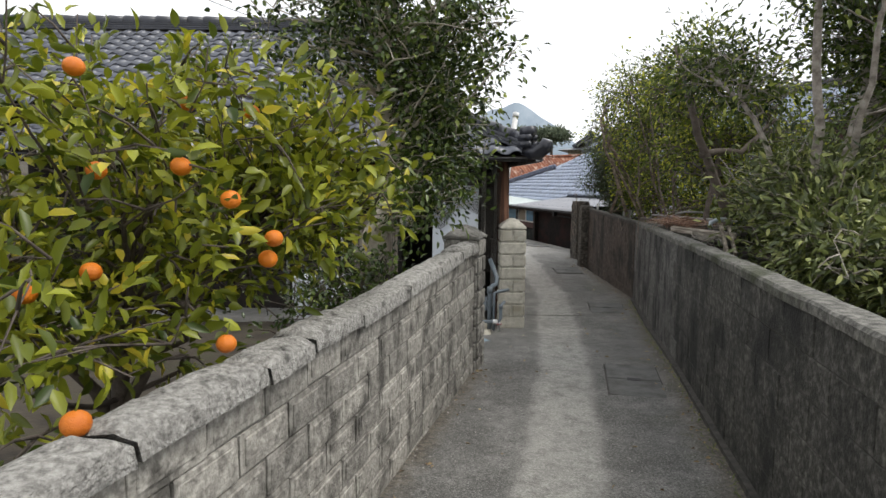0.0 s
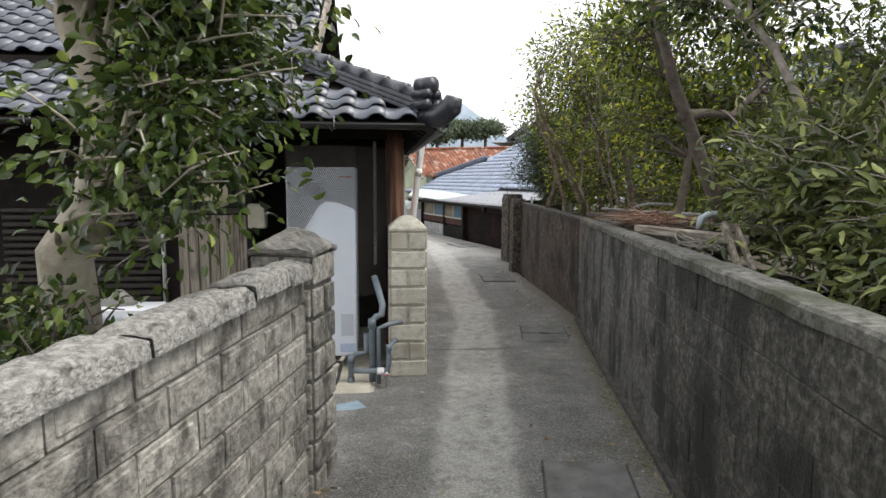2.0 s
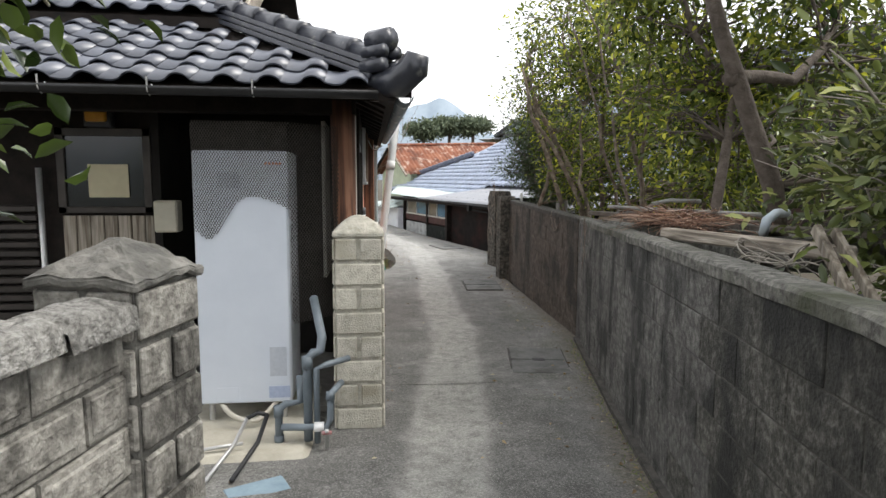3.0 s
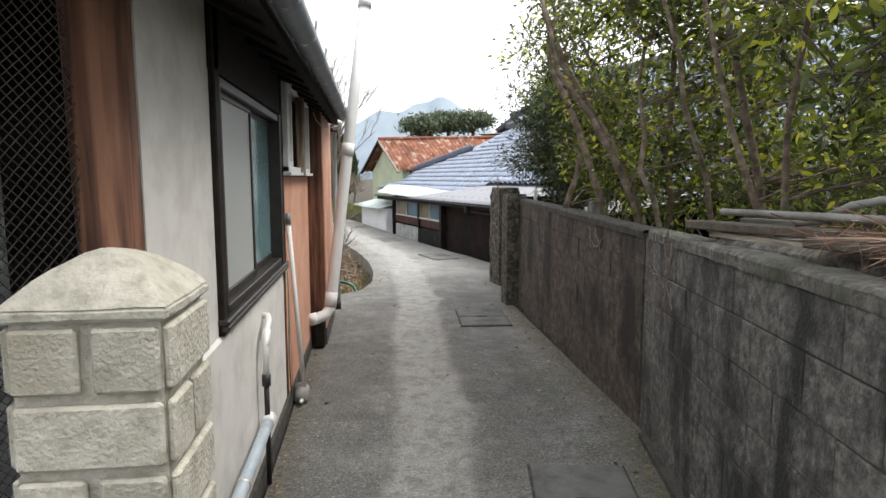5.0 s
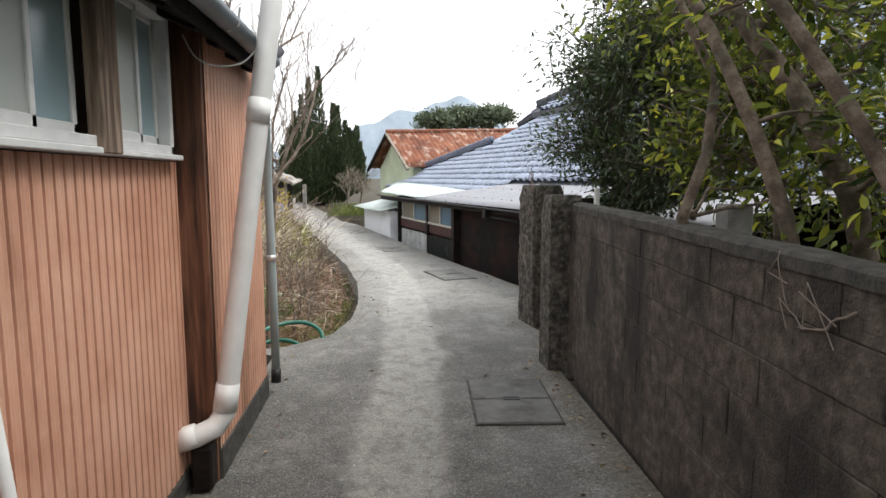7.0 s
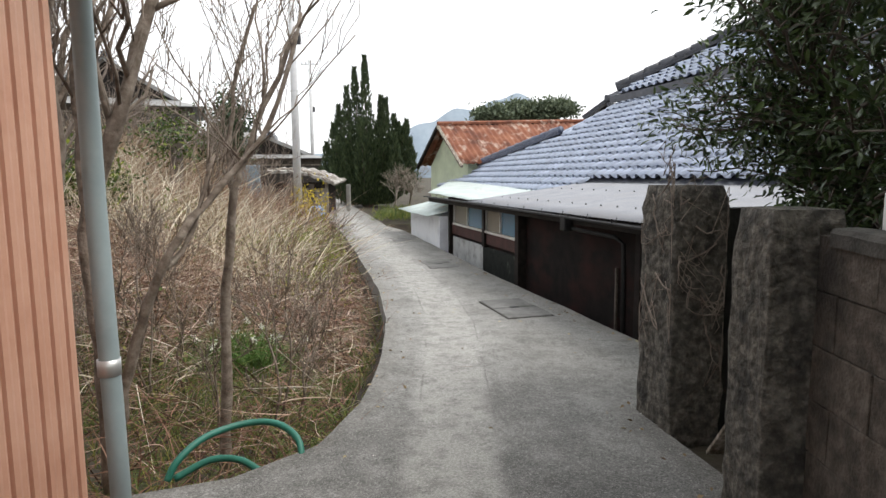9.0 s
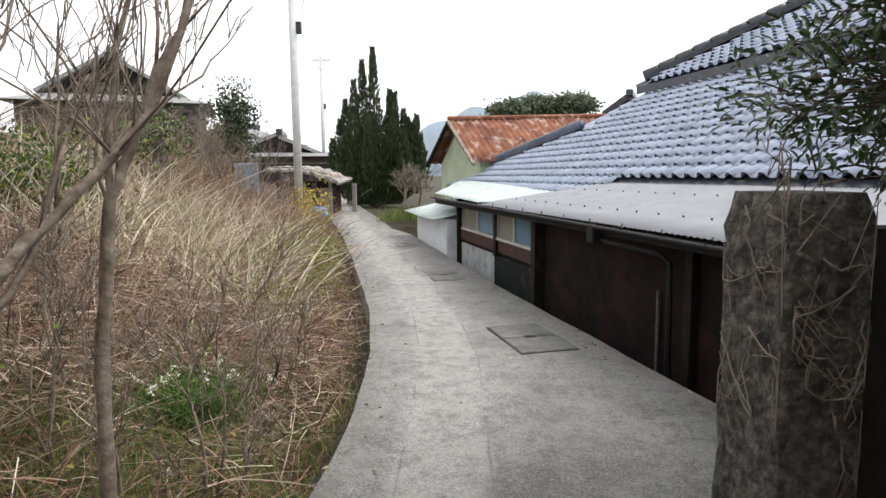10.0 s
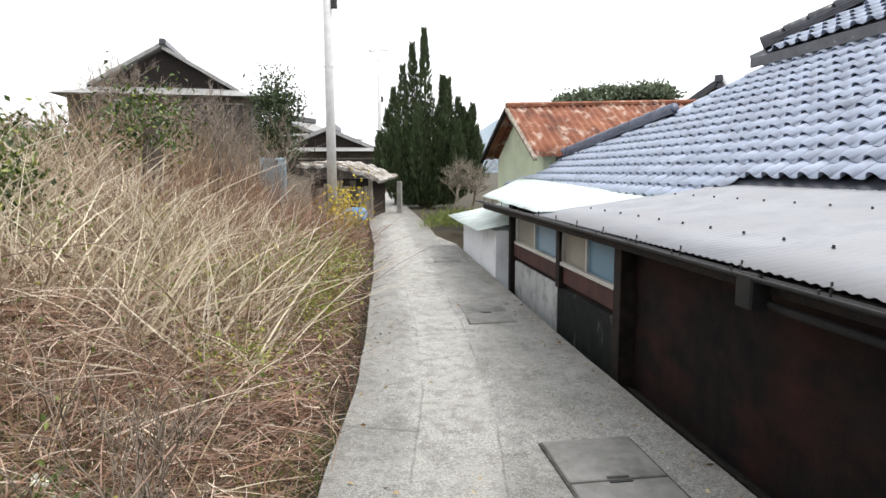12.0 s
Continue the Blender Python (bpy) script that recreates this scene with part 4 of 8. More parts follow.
part("window_mullion", box(0.92, 0.975, 11.73, 11.88, 1.47, 2.16, 0.004), grain_mat("brown_weathered_board", [(0.09, 0.06, 0.042), (0.2, 0.14, 0.1), (0.32, 0.24, 0.18)], 2, 34, 0.85), house, "weathered wooden board between sashes")
part("window_lining", box(0.6, 0.63, 11.0, 12.6, 1.4, 2.2), CURTAIN, house)
# tin-clad end bay standing proud of the wall
part("bay_core", box(-3.5, 1.02, 12.66, 13.87, -0.5, 2.3), REDWOOD, house)
part("bay_return", box(0.86, 1.045, 12.63, 12.665, -0.2, 2.3, 0.003), REDWOOD, house, "dark reddish board")
corrugated("tin_sheet", (1.05, 12.67, 2.25), (0, 1, 0), (0, 0, -1), 1.23, 2.3, 0.064, 0.014, ORANGE_TIN, house, "faded orange corrugated tin")
corrugated("tin_sheet", (1.03, 13.9, 2.25), (-1, 0, 0), (0, 0, -1), 4.4, 2.5, 0.064, 0.014, ORANGE_TIN, house)
part("bay_sole", box(0.9, 1.06, 12.66, 13.92, -0.4, -0.03, 0.01), MORTAR_R, house)
# south front
part("front_wall", box(-6, -0.62, 8.9, 9.0, -0.4, 2.5), DARKWOOD, house)
# recess walls coloured near-black in place of shade
part("porch_back", box(-0.62, 0.8, 9.7, 9.8, -0.4, 2.5), PORCH_SHADE, house)
part("porch_side", box(-0.66, -0.6, 8.85, 9.75, -0.4, 2.5), PORCH_SHADE, house)
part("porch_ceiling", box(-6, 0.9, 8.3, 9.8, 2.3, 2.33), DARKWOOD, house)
part("porch_beam", box(-6, 0.9, 8.32, 8.46, 1.98, 2.2, 0.008), DARKWOOD, house, "dark wooden porch beam")
part("porch_floor", box(-6, 0.8, 8.3, 9.7, -0.4, -0.12), CONC, house)
for k in range(17):
    bmz = box(-2.95, -1.5, 8.84, 8.9, 0.18 + k * 0.068, 0.18 + k * 0.068 + 0.05, 0.008)
    part("shutter_slat", bmz, BRONZE, house)
part("shutter_post", tube([(-1.46, 8.83, -0.1), (-1.46, 8.83, 1.6)], 0.022, 8), ALU, house, smooth=True)
part("shutter_post", tube([(-2.25, 8.81, -0.1), (-2.25, 8.81, 1.6)], 0.022, 8), ALU, house, smooth=True)
fw = new("front_window")
fw.parent = house
bm = box(-1.34, -0.66, 8.84, 8.92, 1.26, 1.31, 0.004)
box(-1.34, -0.66, 8.84, 8.92, 1.84, 1.9, 0.004, bm)
box(-1.34, -1.28, 8.84, 8.92, 1.26, 1.9, 0.004, bm)
box(-0.72, -0.66, 8.84, 8.92, 1.26, 1.9, 0.004, bm)
part("window_frame", bm, BRONZE, fw)
part("pane", box(-1.28, -0.72, 8.86, 8.87, 1.31, 1.84), GLASS_DARK, fw)
part("paper_notice", box(-1.12, -0.83, 8.845, 8.85, 1.38, 1.63), mat("cream_paper", [(0.5, 0.45, 0.3), (0.58, 0.53, 0.36)], 6, 0.8), fw, "cream paper behind the glass")
for k in range(7):
    part("wainscot_board", box(-1.33 + k * 0.1, -1.237 + k * 0.1, 8.87, 8.9, 0.4, 1.24, 0.004), GREYWOOD, house)
part("meter_box", box(-0.62, -0.45, 8.72, 8.86, 1.12, 1.36, 0.012), mat("cream_box", [(0.45, 0.42, 0.33), (0.52, 0.49, 0.39)], 8, 0.6), house, "cream electric meter box")

# lower roof: tiled front slope, hip, plain side slope
SL = Vector((0, 1.3, 0.62)).normalized()
bm = bmesh.new()
v = [bm.verts.new(c) for c in ((-6, 7.86, EAVE_Z), (1.16, 7.86, EAVE_Z), (-0.13, 9.2, EAVE_Z + 0.64), (-6, 9.2, EAVE_Z + 0.64), (1.16, 13.6, EAVE_Z), (-0.13, 13.6, EAVE_Z + 0.64))]
bm.faces.new((v[0], v[1], v[2], v[3]))
bm.faces.new((v[1], v[4], v[5], v[2]))
r = bmesh.ops.extrude_face_region(bm, geom=bm.faces[:])
for e in r["geom"]:
    if isinstance(e, bmesh.types.BMVert):
        e.co.z -= 0.07
bmesh.ops.recalc_face_normals(bm, faces=bm.faces)
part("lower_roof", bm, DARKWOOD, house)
lower = new("lower_roof_tiles")
lower.parent = house
tile_field((-5.9, 7.83, EAVE_Z), (1, 0, 0), SL, 27, 6, TILE_D, lower, lambda i, j: -5.9 + (i + 1) * 0.265 < 1.14 - j * 0.245, lambda i, j: i > 8)
tile_field((1.19, 7.9, EAVE_Z), (0, 1, 0), (-1.3, 0, 0.62), 21, 6, TILE_D, lower, lambda i, j: 7.9 + i * 0.265 > 7.9 + j * 0.245, lambda i, j: i < 6)
ridge("hip_ridge", (1.06, 7.96, EAVE_Z + 0.07), (-0.2, 9.25, EAVE_Z + 0.7), 0.075, TILE_K, house, 0.27, 3)
tile_end((1.08, 7.94, EAVE_Z + 0.15), (0.7, -0.7, 0), 0.08, house, TILE_K)
part("corner_tile", tube([(1.08, 13.52, EAVE_Z + 0.04), (1.18, 13.62, EAVE_Z + 0.05), (1.25, 13.7, EAVE_Z + 0.12)], [0.05, 0.055, 0.035], 8), TILE_K, house, "small upturned black corner tile", smooth=True)
for k in range(18):
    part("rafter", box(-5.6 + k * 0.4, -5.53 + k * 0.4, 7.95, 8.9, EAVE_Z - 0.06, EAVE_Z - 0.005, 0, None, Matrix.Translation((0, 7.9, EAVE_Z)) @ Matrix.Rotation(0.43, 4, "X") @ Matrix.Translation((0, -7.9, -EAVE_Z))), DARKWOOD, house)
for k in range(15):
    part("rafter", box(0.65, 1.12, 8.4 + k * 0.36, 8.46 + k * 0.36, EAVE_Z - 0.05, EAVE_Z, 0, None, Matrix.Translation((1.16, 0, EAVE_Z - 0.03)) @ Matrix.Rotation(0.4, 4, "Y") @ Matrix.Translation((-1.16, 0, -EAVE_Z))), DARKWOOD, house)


def gutter(p0, p1, r, material, parent, label, hook_m=ALU):
    p0, p1 = Vector(p0), Vector(p1)
    u = (p1 - p0).normalized()
    side = Vector((0, 0, 1)).cross(u).normalized()
    vs, fs = [], []
    n, m = 20, 8
    for i in range(n + 1):
        c = p0 + (p1 - p0) * i / n
        for k in range(m + 1):
            a = math.pi * k / m
            vs.append((c + side * math.cos(a) * r - Vector((0, 0, 1)) * math.sin(a) * r)[:])
    for i in range(n):
        for k in range(m):
            q = i * (m + 1) + k
            fs.append((q, q + 1, q + m + 2, q + m + 1))
    g = raw("gutter", vs, fs, material, parent, label, smooth=True)
    g.modifiers.new("thickness", "SOLIDIFY").thickness = 0.004
    ln = (p1 - p0).length
    for k in range(int(ln / 0.6)):
        c = p0 + u * (0.3 + 0.6 * k)
        part("gutter_hook", tube([c + side * r + Vector((0, 0, 0.02)), c + side * r * 0.9 - Vector((0, 0, r * 0.6)), c - Vector((0, 0, r * 1.1)), c - side * r * 0.9 - Vector((0, 0, r * 0.6)), c - side * r * 1.1 + Vector((0, 0, 0.05))], 0.006, 5), hook_m, parent)


gutter((-6, 7.8, EAVE_Z - 0.02), (1.05, 7.8, EAVE_Z - 0.02), 0.045, BLACK, house, "black half-round gutter")
gutter((1.23, 7.95, EAVE_Z - 0.02), (1.23, 13.5, EAVE_Z + 0.02), 0.05, PVC_G, house, "grey half-round gutter")

# upper storey and roof
part("upper_wall", box(-9, -0.25, 9.6, 15.5, 2.2, 3.1), DARKWOOD, house)
UZ = 2.84
US = Vector((0, 2.9, 1.75)).normalized()
bm = bmesh.new()
prof = [(9.1, UZ - 0.05), (12.0, UZ + 1.7), (14.9, UZ - 0.05), (14.9, UZ - 0.13), (12.0, UZ + 1.6), (9.1, UZ - 0.13)]
rings = [[bm.verts.new((x, y, z)) for y, z in prof] for x in (-10, 0.0)]
for k in range(6):
    bm.faces.new((rings[0][k], rings[0][(k + 1) % 6], rings[1][(k + 1) % 6], rings[1][k]))
bm.faces.new(rings[0][::-1])
bm.faces.new(rings[1])
part("upper_roof", bm, DARKWOOD, house)
bm = box(-0.02, 0.02, 0, 3.4, -0.16, 0.02, 0.004, None, Matrix.Translation((0, 9.1, UZ - 0.02)) @ Matrix.Rotation(math.atan2(1.75, 2.9), 4, "X"))
part("barge_board", bm, GREYWOOD, house, "weathered barge board on the gable")
upper = new("upper_roof_tiles")
upper.parent = house
tile_field((-9.85, 9.08, UZ - 0.03), (1, 0, 0), US, 37, 13, TILE_D, upper, lambda i, j: True, lambda i, j: j < 7 and i > 12)
tile_field((-0.1, 14.93, UZ - 0.03), (-1, 0, 0), (0, -2.9, 1.75), 36, 13, TILE_D, upper, lambda i, j: True, lambda i, j: False)
ridge("main_ridge", (-10, 12.0, UZ + 1.72), (0.0, 12.0, UZ + 1.72), 0.1, TILE_K, house, 0.3, 4)
part("gable_wall", box(-0.3, -0.26, 9.8, 14.2, 2.9, 3.4), PLASTER, house)

# ---- the lower house across the lane ----
low = empty("low_house")
tagged(low, "low dark-walled house with blue-grey tiled roof and tin eaves", "house")


def h2box(s0, s1, d0, d1, z0, z1, bevel=0.0):
    bm = box(s0, s1, d0, d1, z0, z1, bevel, None, H2)
    bmesh.ops.reverse_faces(bm, faces=bm.faces)
    return bm


part("wall", h2box(-10, 1.2, 0.34, 0.44, -1.2, 0.9), DARKWALL, low)
part("end_wall", h2box(1.1, 1.2, 0.34, 4.5, -1.2, 0.95), DARKWALL, low)
part("inner_block", h2box(-10, 1.0, 2.5, 8, -1.2, 1.2), DARKWALL, low)
part("corner_board", h2box(1.16, 1.26, 0.24, 0.34, -1.2, 0.92, 0.005), DARKWOOD, low)
part("red_board", h2box(-2.6, 1.16, 0.3, 0.345, 0.16, 0.38, 0.004), REDBOARD, low, "red-brown painted board below windows")
part("grey_panel", h2box(-0.85, 1.1, 0.3, 0.34, -0.9, 0.1, 0.006), mat("grey_sheet", [(0.34, 0.35, 0.35), (0.44, 0.45, 0.45)], 4, 0.7, 0.2, 60, stain=(0.2, 0.2, 0.19), stain_scale=5), low, "grey cement board")
part("post", h2box(-2.8, -2.66, 0.2, 0.34, -1.2, 0.9, 0.006), DARKWOOD, low)
part("post", h2box(-5.93, -5.83, 0.26, 0.34, -1.2, 0.82, 0.006), DARKWOOD, low)
part("plinth_board", h2box(-10, -2.82, 0.29, 0.345, -1.2, -0.42, 0.006), PLINTH, low, "black peeling lower boards with pale streaks")
part("plinth_board", h2box(-2.64, -0.87, 0.3, 0.345, -1.2, 0.1, 0.006), PLINTH, low)
part("cover_strip", h2box(-10, -2.82, 0.27, 0.3, -0.46, -0.4, 0.005), DARKWOOD, low)
part("leaning_plank", h2box(-5.42, -5.39, 0.3, 0.33, -0.7, 0.35, 0.004), BARKWOOD, low)
part("leaning_plank", h2box(-5.55, -5.53, 0.3, 0.33, -0.7, 0.45, 0.004), DARKWOOD, low)


def h2_window(s0, s1, z0, z1):
    w = new("window")
    w.parent = low
    bm = h2box(s0, s1, 0.26, 0.34, z0 - 0.04, z0, 0.003)
    part("window_sill", bm, mat("pale_wood", [(0.42, 0.4, 0.36), (0.52, 0.5, 0.46)], 8, 0.8), w)
    bm = h2box(s0, s1, 0.29, 0.345, z1 - 0.03, z1)
    part("window_frame", bm, DARKWOOD, w)
    mid = (s0 + s1) / 2
    for a, b, g in ((mid + 0.02, s1 - 0.03, GLASS_TAN), (s0 + 0.03, mid - 0.02, GLASS_BLUE)):
        part("sash", h2box(a - 0.025, a, 0.28, 0.345, z0, z1 - 0.03), ALU, w)
        part("sash", h2box(b, b + 0.025, 0.28, 0.345, z0, z1 - 0.03), ALU, w)
        part("pane", h2box(a, b, 0.31, 0.318, z0, z1 - 0.03), g, w)


h2_window(-0.95, 1.0, 0.4, 0.84)
h2_window(-2.55, -1.05, 0.4, 0.82)
part("window_post", h2box(-1.06, -0.94, 0.25, 0.34, 0.1, 0.9, 0.004), DARKWOOD, low)

# tin eaves


def sheet(name, c, nu, nv, amp, waves, material, parent, label):
    """A tin sheet stretched between four corners, ribs running from the first pair to the second."""
    vs, fs = [], []
    for i in range(nu + 1):
        for j in range(nv + 1):
            u, v = i / nu, j / nv
            p = (c[0] * (1 - u) + c[1] * u) * (1 - v) + (c[3] * (1 - u) + c[2] * u) * v
            p = p + Vector((0, 0, amp * math.cos(2 * math.pi * waves * u) + 0.02 * noise.noise(Vector((u * 5, v * 4, 2)))))
            vs.append(p[:])
    for i in range(nu):
        for j in range(nv):
            q = i * (nv + 1) + j
            fs.append((q, q + nv + 1, q + nv + 2, q + 1))
    ob = raw(name, vs, fs, material, parent, label, smooth=True)
    ob.modifiers.new("thickness", "SOLIDIFY").thickness = 0.004
    return ob


sheet("tin_eave", [h2(-1.05, 0.0, 0.945), h2(2.05, 0.0, 1.0), h2(8.1, 2.3, 1.25), h2(-1.05, 2.0, 1.03)], 150, 6, 0.005, 38, WHITE_TIN, low, "flaking pale green tin eave")
corrugated("tin_eave", h2(-9.5, 2.42, 1.25), h2(1, 0, 0) - h2(0, 0, 0), h2(0, -2.42, -0.33) - h2(0, 0, 0), 8.6, 2.45, 0.075, 0.005, GREY_TIN, low, "grey corrugated tin eave with bolt heads", 6, 0.006)
nail = mesh_of(tube([(0, 0, 0), (0, 0, 0.018)], [0.01, 0.007], 6), "bolt_head", BLACK)
for row, dd in enumerate((0.5, 1.5)):
    for k in range(22):
        o = new("bolt_head", nail)
        o.parent = low
        o.matrix_world = Matrix.Translation(h2(-9.2 + k * 0.375 + 0.12 * row, dd, 0.92 + 0.33 * dd / 2.42 + 0.006))
part("eave_beam", h2box(-9.8, 2.2, 0.04, 0.1, 0.8, 0.89, 0.004), DARKWOOD, low)
gutter(h2(-9.8, -0.03, 0.87), h2(2.3, -0.03, 0.93), 0.028, BLACK, low, "black gutter below the tin eave", BLACK)
part("downpipe", tube([h2(-4.8, 0.0, 0.86), h2(-4.82, 0.04, 0.76), h2(-4.95, 0.06, 0.74), h2(-5.68, 0.12, 0.72), h2(-5.78, 0.16, 0.66), h2(-5.8, 0.18, -1.0)], 0.024, 8), PVC_D, low, "dark grey downpipe", smooth=True)
part("gutter_box", h2box(-4.87, -4.74, -0.06, 0.06, 0.72, 0.9, 0.01), PVC_D, low)

# tiled slope: lower edge steps up where the tin is longer
T_SL = 0.7
t_up = (h2(0, 1, T_SL) - h2(0, 0, 0)).normalized()
t_al = (h2(-1, 0, 0) - h2(0, 0, 0)).normalized()
TW, TLN = 0.27, 0.25


def hip_s(d):
    return lerp([(1.5, 9.6), (2.42, 8.0), (3.72, 3.45), (5.1, 1.85), (6, 1.0)], d)


def slope_z(d):
    return 1.255 + T_SL * (d - 2.25)


def t_inside(i, j):
    d = 1.9 + j * TLN / math.hypot(1, T_SL)
    s = 8.6 - i * TW
    if s > hip_s(d) - 0.05:
        return False
    if s < -0.9 and d < 2.2:
        return False
    return d < 4.95


low_tiles = new("roof_tiles")
low_tiles.parent = low
tile_field(h2(8.6, 1.9, slope_z(1.9)), t_al, t_up, 68, 15, TILE_B, low_tiles, t_inside, lambda i, j: 26 < i < 52, TW, TLN, 0.044)
bm = bmesh.new()
bm.faces.new([bm.verts.new(h2(s, d, slope_z(d) - 0.02)) for s, d in ((8.2, 1.95), (-0.95, 1.95), (-0.95, 2.2), (-10, 2.2), (-10, 5.1), (hip_s(5.1), 5.1))])
r = bmesh.ops.extrude_face_region(bm, geom=bm.faces[:])
for e in r["geom"]:
    if isinstance(e, bmesh.types.BMVert):
        e.co.z -= 0.06
bmesh.ops.recalc_face_normals(bm, faces=bm.faces)
part("roof_deck", bm, TILE_K, low)
bm = bmesh.new()
bm.faces.new([bm.verts.new(c) for c in (h2(8.2, 1.95, slope_z(1.95) - 0.03), h2(hip_s(5.1), 5.1, slope_z(5.1) - 0.03), h2(6, 8, 1.6), h2(8.5, 6, 0.9))])
part("roof_back", bm, TILE_K, low)
ridge("hip_ridge", h2(hip_s(2.2), 2.25, slope_z(2.25) + 0.02), h2(hip_s(3.85), 3.85, slope_z(3.85) + 0.04), 0.1, TILE_N, low, 0.36, 3)
tile_end(h2(hip_s(2.2) + 0.1, 2.2, slope_z(2.2) + 0.1), h2(1, -0.4, 0) - h2(0, 0, 0), 0.08, low, TILE_K)
ridge("hip_ridge", h2(hip_s(3.9), 3.9, slope_z(3.9) - 0.02), h2(hip_s(5.0), 5.0, slope_z(5.0) - 0.02), 0.05, TILE_B, low, 0.3, 1)
# upper roof
part("upper_wall", h2box(-10, 1.4, 5.05, 9.3, 0.5, 3.5), DARKWALL, low)
UE = 3.3
u_sl = 0.55
up_tiles = new("upper_roof_tiles")
up_tiles.parent = low
tile_field(h2(2.6, 4.75, UE), t_al, (h2(0, 1, u_sl) - h2(0, 0, 0)).normalized(), 44, 10, TILE_B, up_tiles, lambda i, j: 2.6 - i * TW < 2.3 - j * 0.21, lambda i, j: i < 20, TW, TLN, 0.044)
bm = bmesh.new()
bm.faces.new([bm.verts.new(h2(s, d, UE + u_sl * (d - 4.75) - 0.02)) for s, d in ((2.5, 4.75), (-10, 4.75), (-10, 7.2), (0.3, 7.2))])
r = bmesh.ops.extrude_face_region(bm, geom=bm.faces[:])
for e in r["geom"]:
    if isinstance(e, bmesh.types.BMVert):
        e.co.z -= 0.16
bmesh.ops.recalc_face_normals(bm, faces=bm.faces)
part("upper_roof_deck", bm, TILE_K, low)
tile_field(h2(-9.9, 9.65, UE), -t_al, (h2(0, -1, u_sl) - h2(0, 0, 0)).normalized(), 44, 10, TILE_B, up_tiles, lambda i, j: -9.9 + i * TW < 2.0 - j * 0.21, lambda i, j: False, TW, TLN)
bm = bmesh.new()
bm.faces.new([bm.verts.new(h2(s, d, z)) for s, d, z in ((2.5, 9.65, UE - 0.03), (-10, 9.65, UE - 0.03), (-10, 7.2, UE + u_sl * 2.45 - 0.03), (0.3, 7.2, UE + u_sl * 2.45 - 0.03))])
bm.faces.new([bm.verts.new(h2(s, d, z)) for s, d, z in ((2.5, 4.75, UE - 0.03), (2.5, 9.65, UE - 0.03), (0.3, 7.2, UE + u_sl * 2.45 - 0.03))])
part("upper_roof_back", bm, TILE_D, low).modifiers.new("thickness", "SOLIDIFY").thickness = 0.08
ridge("upper_ridge", h2(-10, 7.2, UE + 1.4), h2(0.25, 7.2, UE + 1.4), 0.1, TILE_K, low, 0.36, 3)
ridge("upper_hip", h2(2.35, 4.9, UE + 0.1), h2(0.2, 7.1, UE + 1.35), 0.1, TILE_K, low, 0.36, 3)

# ---- white shed and the rusty-roofed house beyond ----
shed = empty("white_shed")
tagged(shed, "small white plastered shed with pale tin lean-to roof", "shed")
part("wall", h2box(1.3, 4.2, 0.05, 1.6, -0.8, 0.52, 0.01), WHITEWALL, shed)
corrugated("tin_roof", h2(1.25, 1.7, 0.92), h2(1, 0, 0) - h2(0, 0, 0), h2(0, -1.9, -0.4) - h2(0, 0, 0), 3.3, 1.95, 0.09, 0.008, WHITE_TIN, shed, "pale flaking tin roof", 4, 0.03)

rust = empty("rusty_roof_house")
tagged(rust, "pale green plastered house with rusty corrugated gable roof", "house")
RA, RB = Vector((1.85, 32.0, 3.0)), Vector((8.6, 35.4, 3.35))
ru = (RB - RA).normalized()
rs = Vector((ru.y, -ru.x, 0)).normalized()
bm = bmesh.new()
gp = [(-1.25, -1.2), (1.35, -1.2), (1.35, 1.75), (0.05, 2.85), (-1.25, 1.7)]
ends = []
for off in (0.35, 7.5):
    ends.append([bm.verts.new(Vector((RA.x, RA.y, 0)) + ru * off + rs * a + Vector((0, 0, z))) for a, z in gp])
for k in range(5):
    bm.faces.new((ends[0][k], ends[0][(k + 1) % 5], ends[1][(k + 1) % 5], ends[1][k]))
bm.faces.new(ends[0])
bm.faces.new(ends[1][::-1])
bmesh.ops.recalc_face_normals(bm, faces=bm.faces)
part("wall", bm, GREENWALL, rust)
corrugated("tin_roof", RA, ru, rs * 1.62 + Vector((0, 0, -1.28)), 7.8, 2.06, 0.2, 0.02, RUST, rust, "rust-red corrugated iron sheets", 3, 0.03)
corrugated("tin_roof", RA, ru, -rs * 1.6 + Vector((0, 0, -1.3)), 7.8, 2.06, 0.2, 0.02, RUST, rust, "", 3, 0.03)
for sg in (1, -1):
    dirv = (rs * 1.62 * sg + Vector((0, 0, -1.29)))
    part("barge_board", tube([RA - Vector((0, 0, 0.06)), RA + dirv - Vector((0, 0, 0.06))], 0.06, 4), GREYWOOD if sg > 0 else DARKWOOD, rust)
part("ridge_cap", tube([RA + Vector((0, 0, 0.03)), RA + ru * 7.8 + Vector((0, 0, 0.03))], 0.07, 6), RUST, rust)


# ---- plants ----
NR = np.random.default_rng(11)


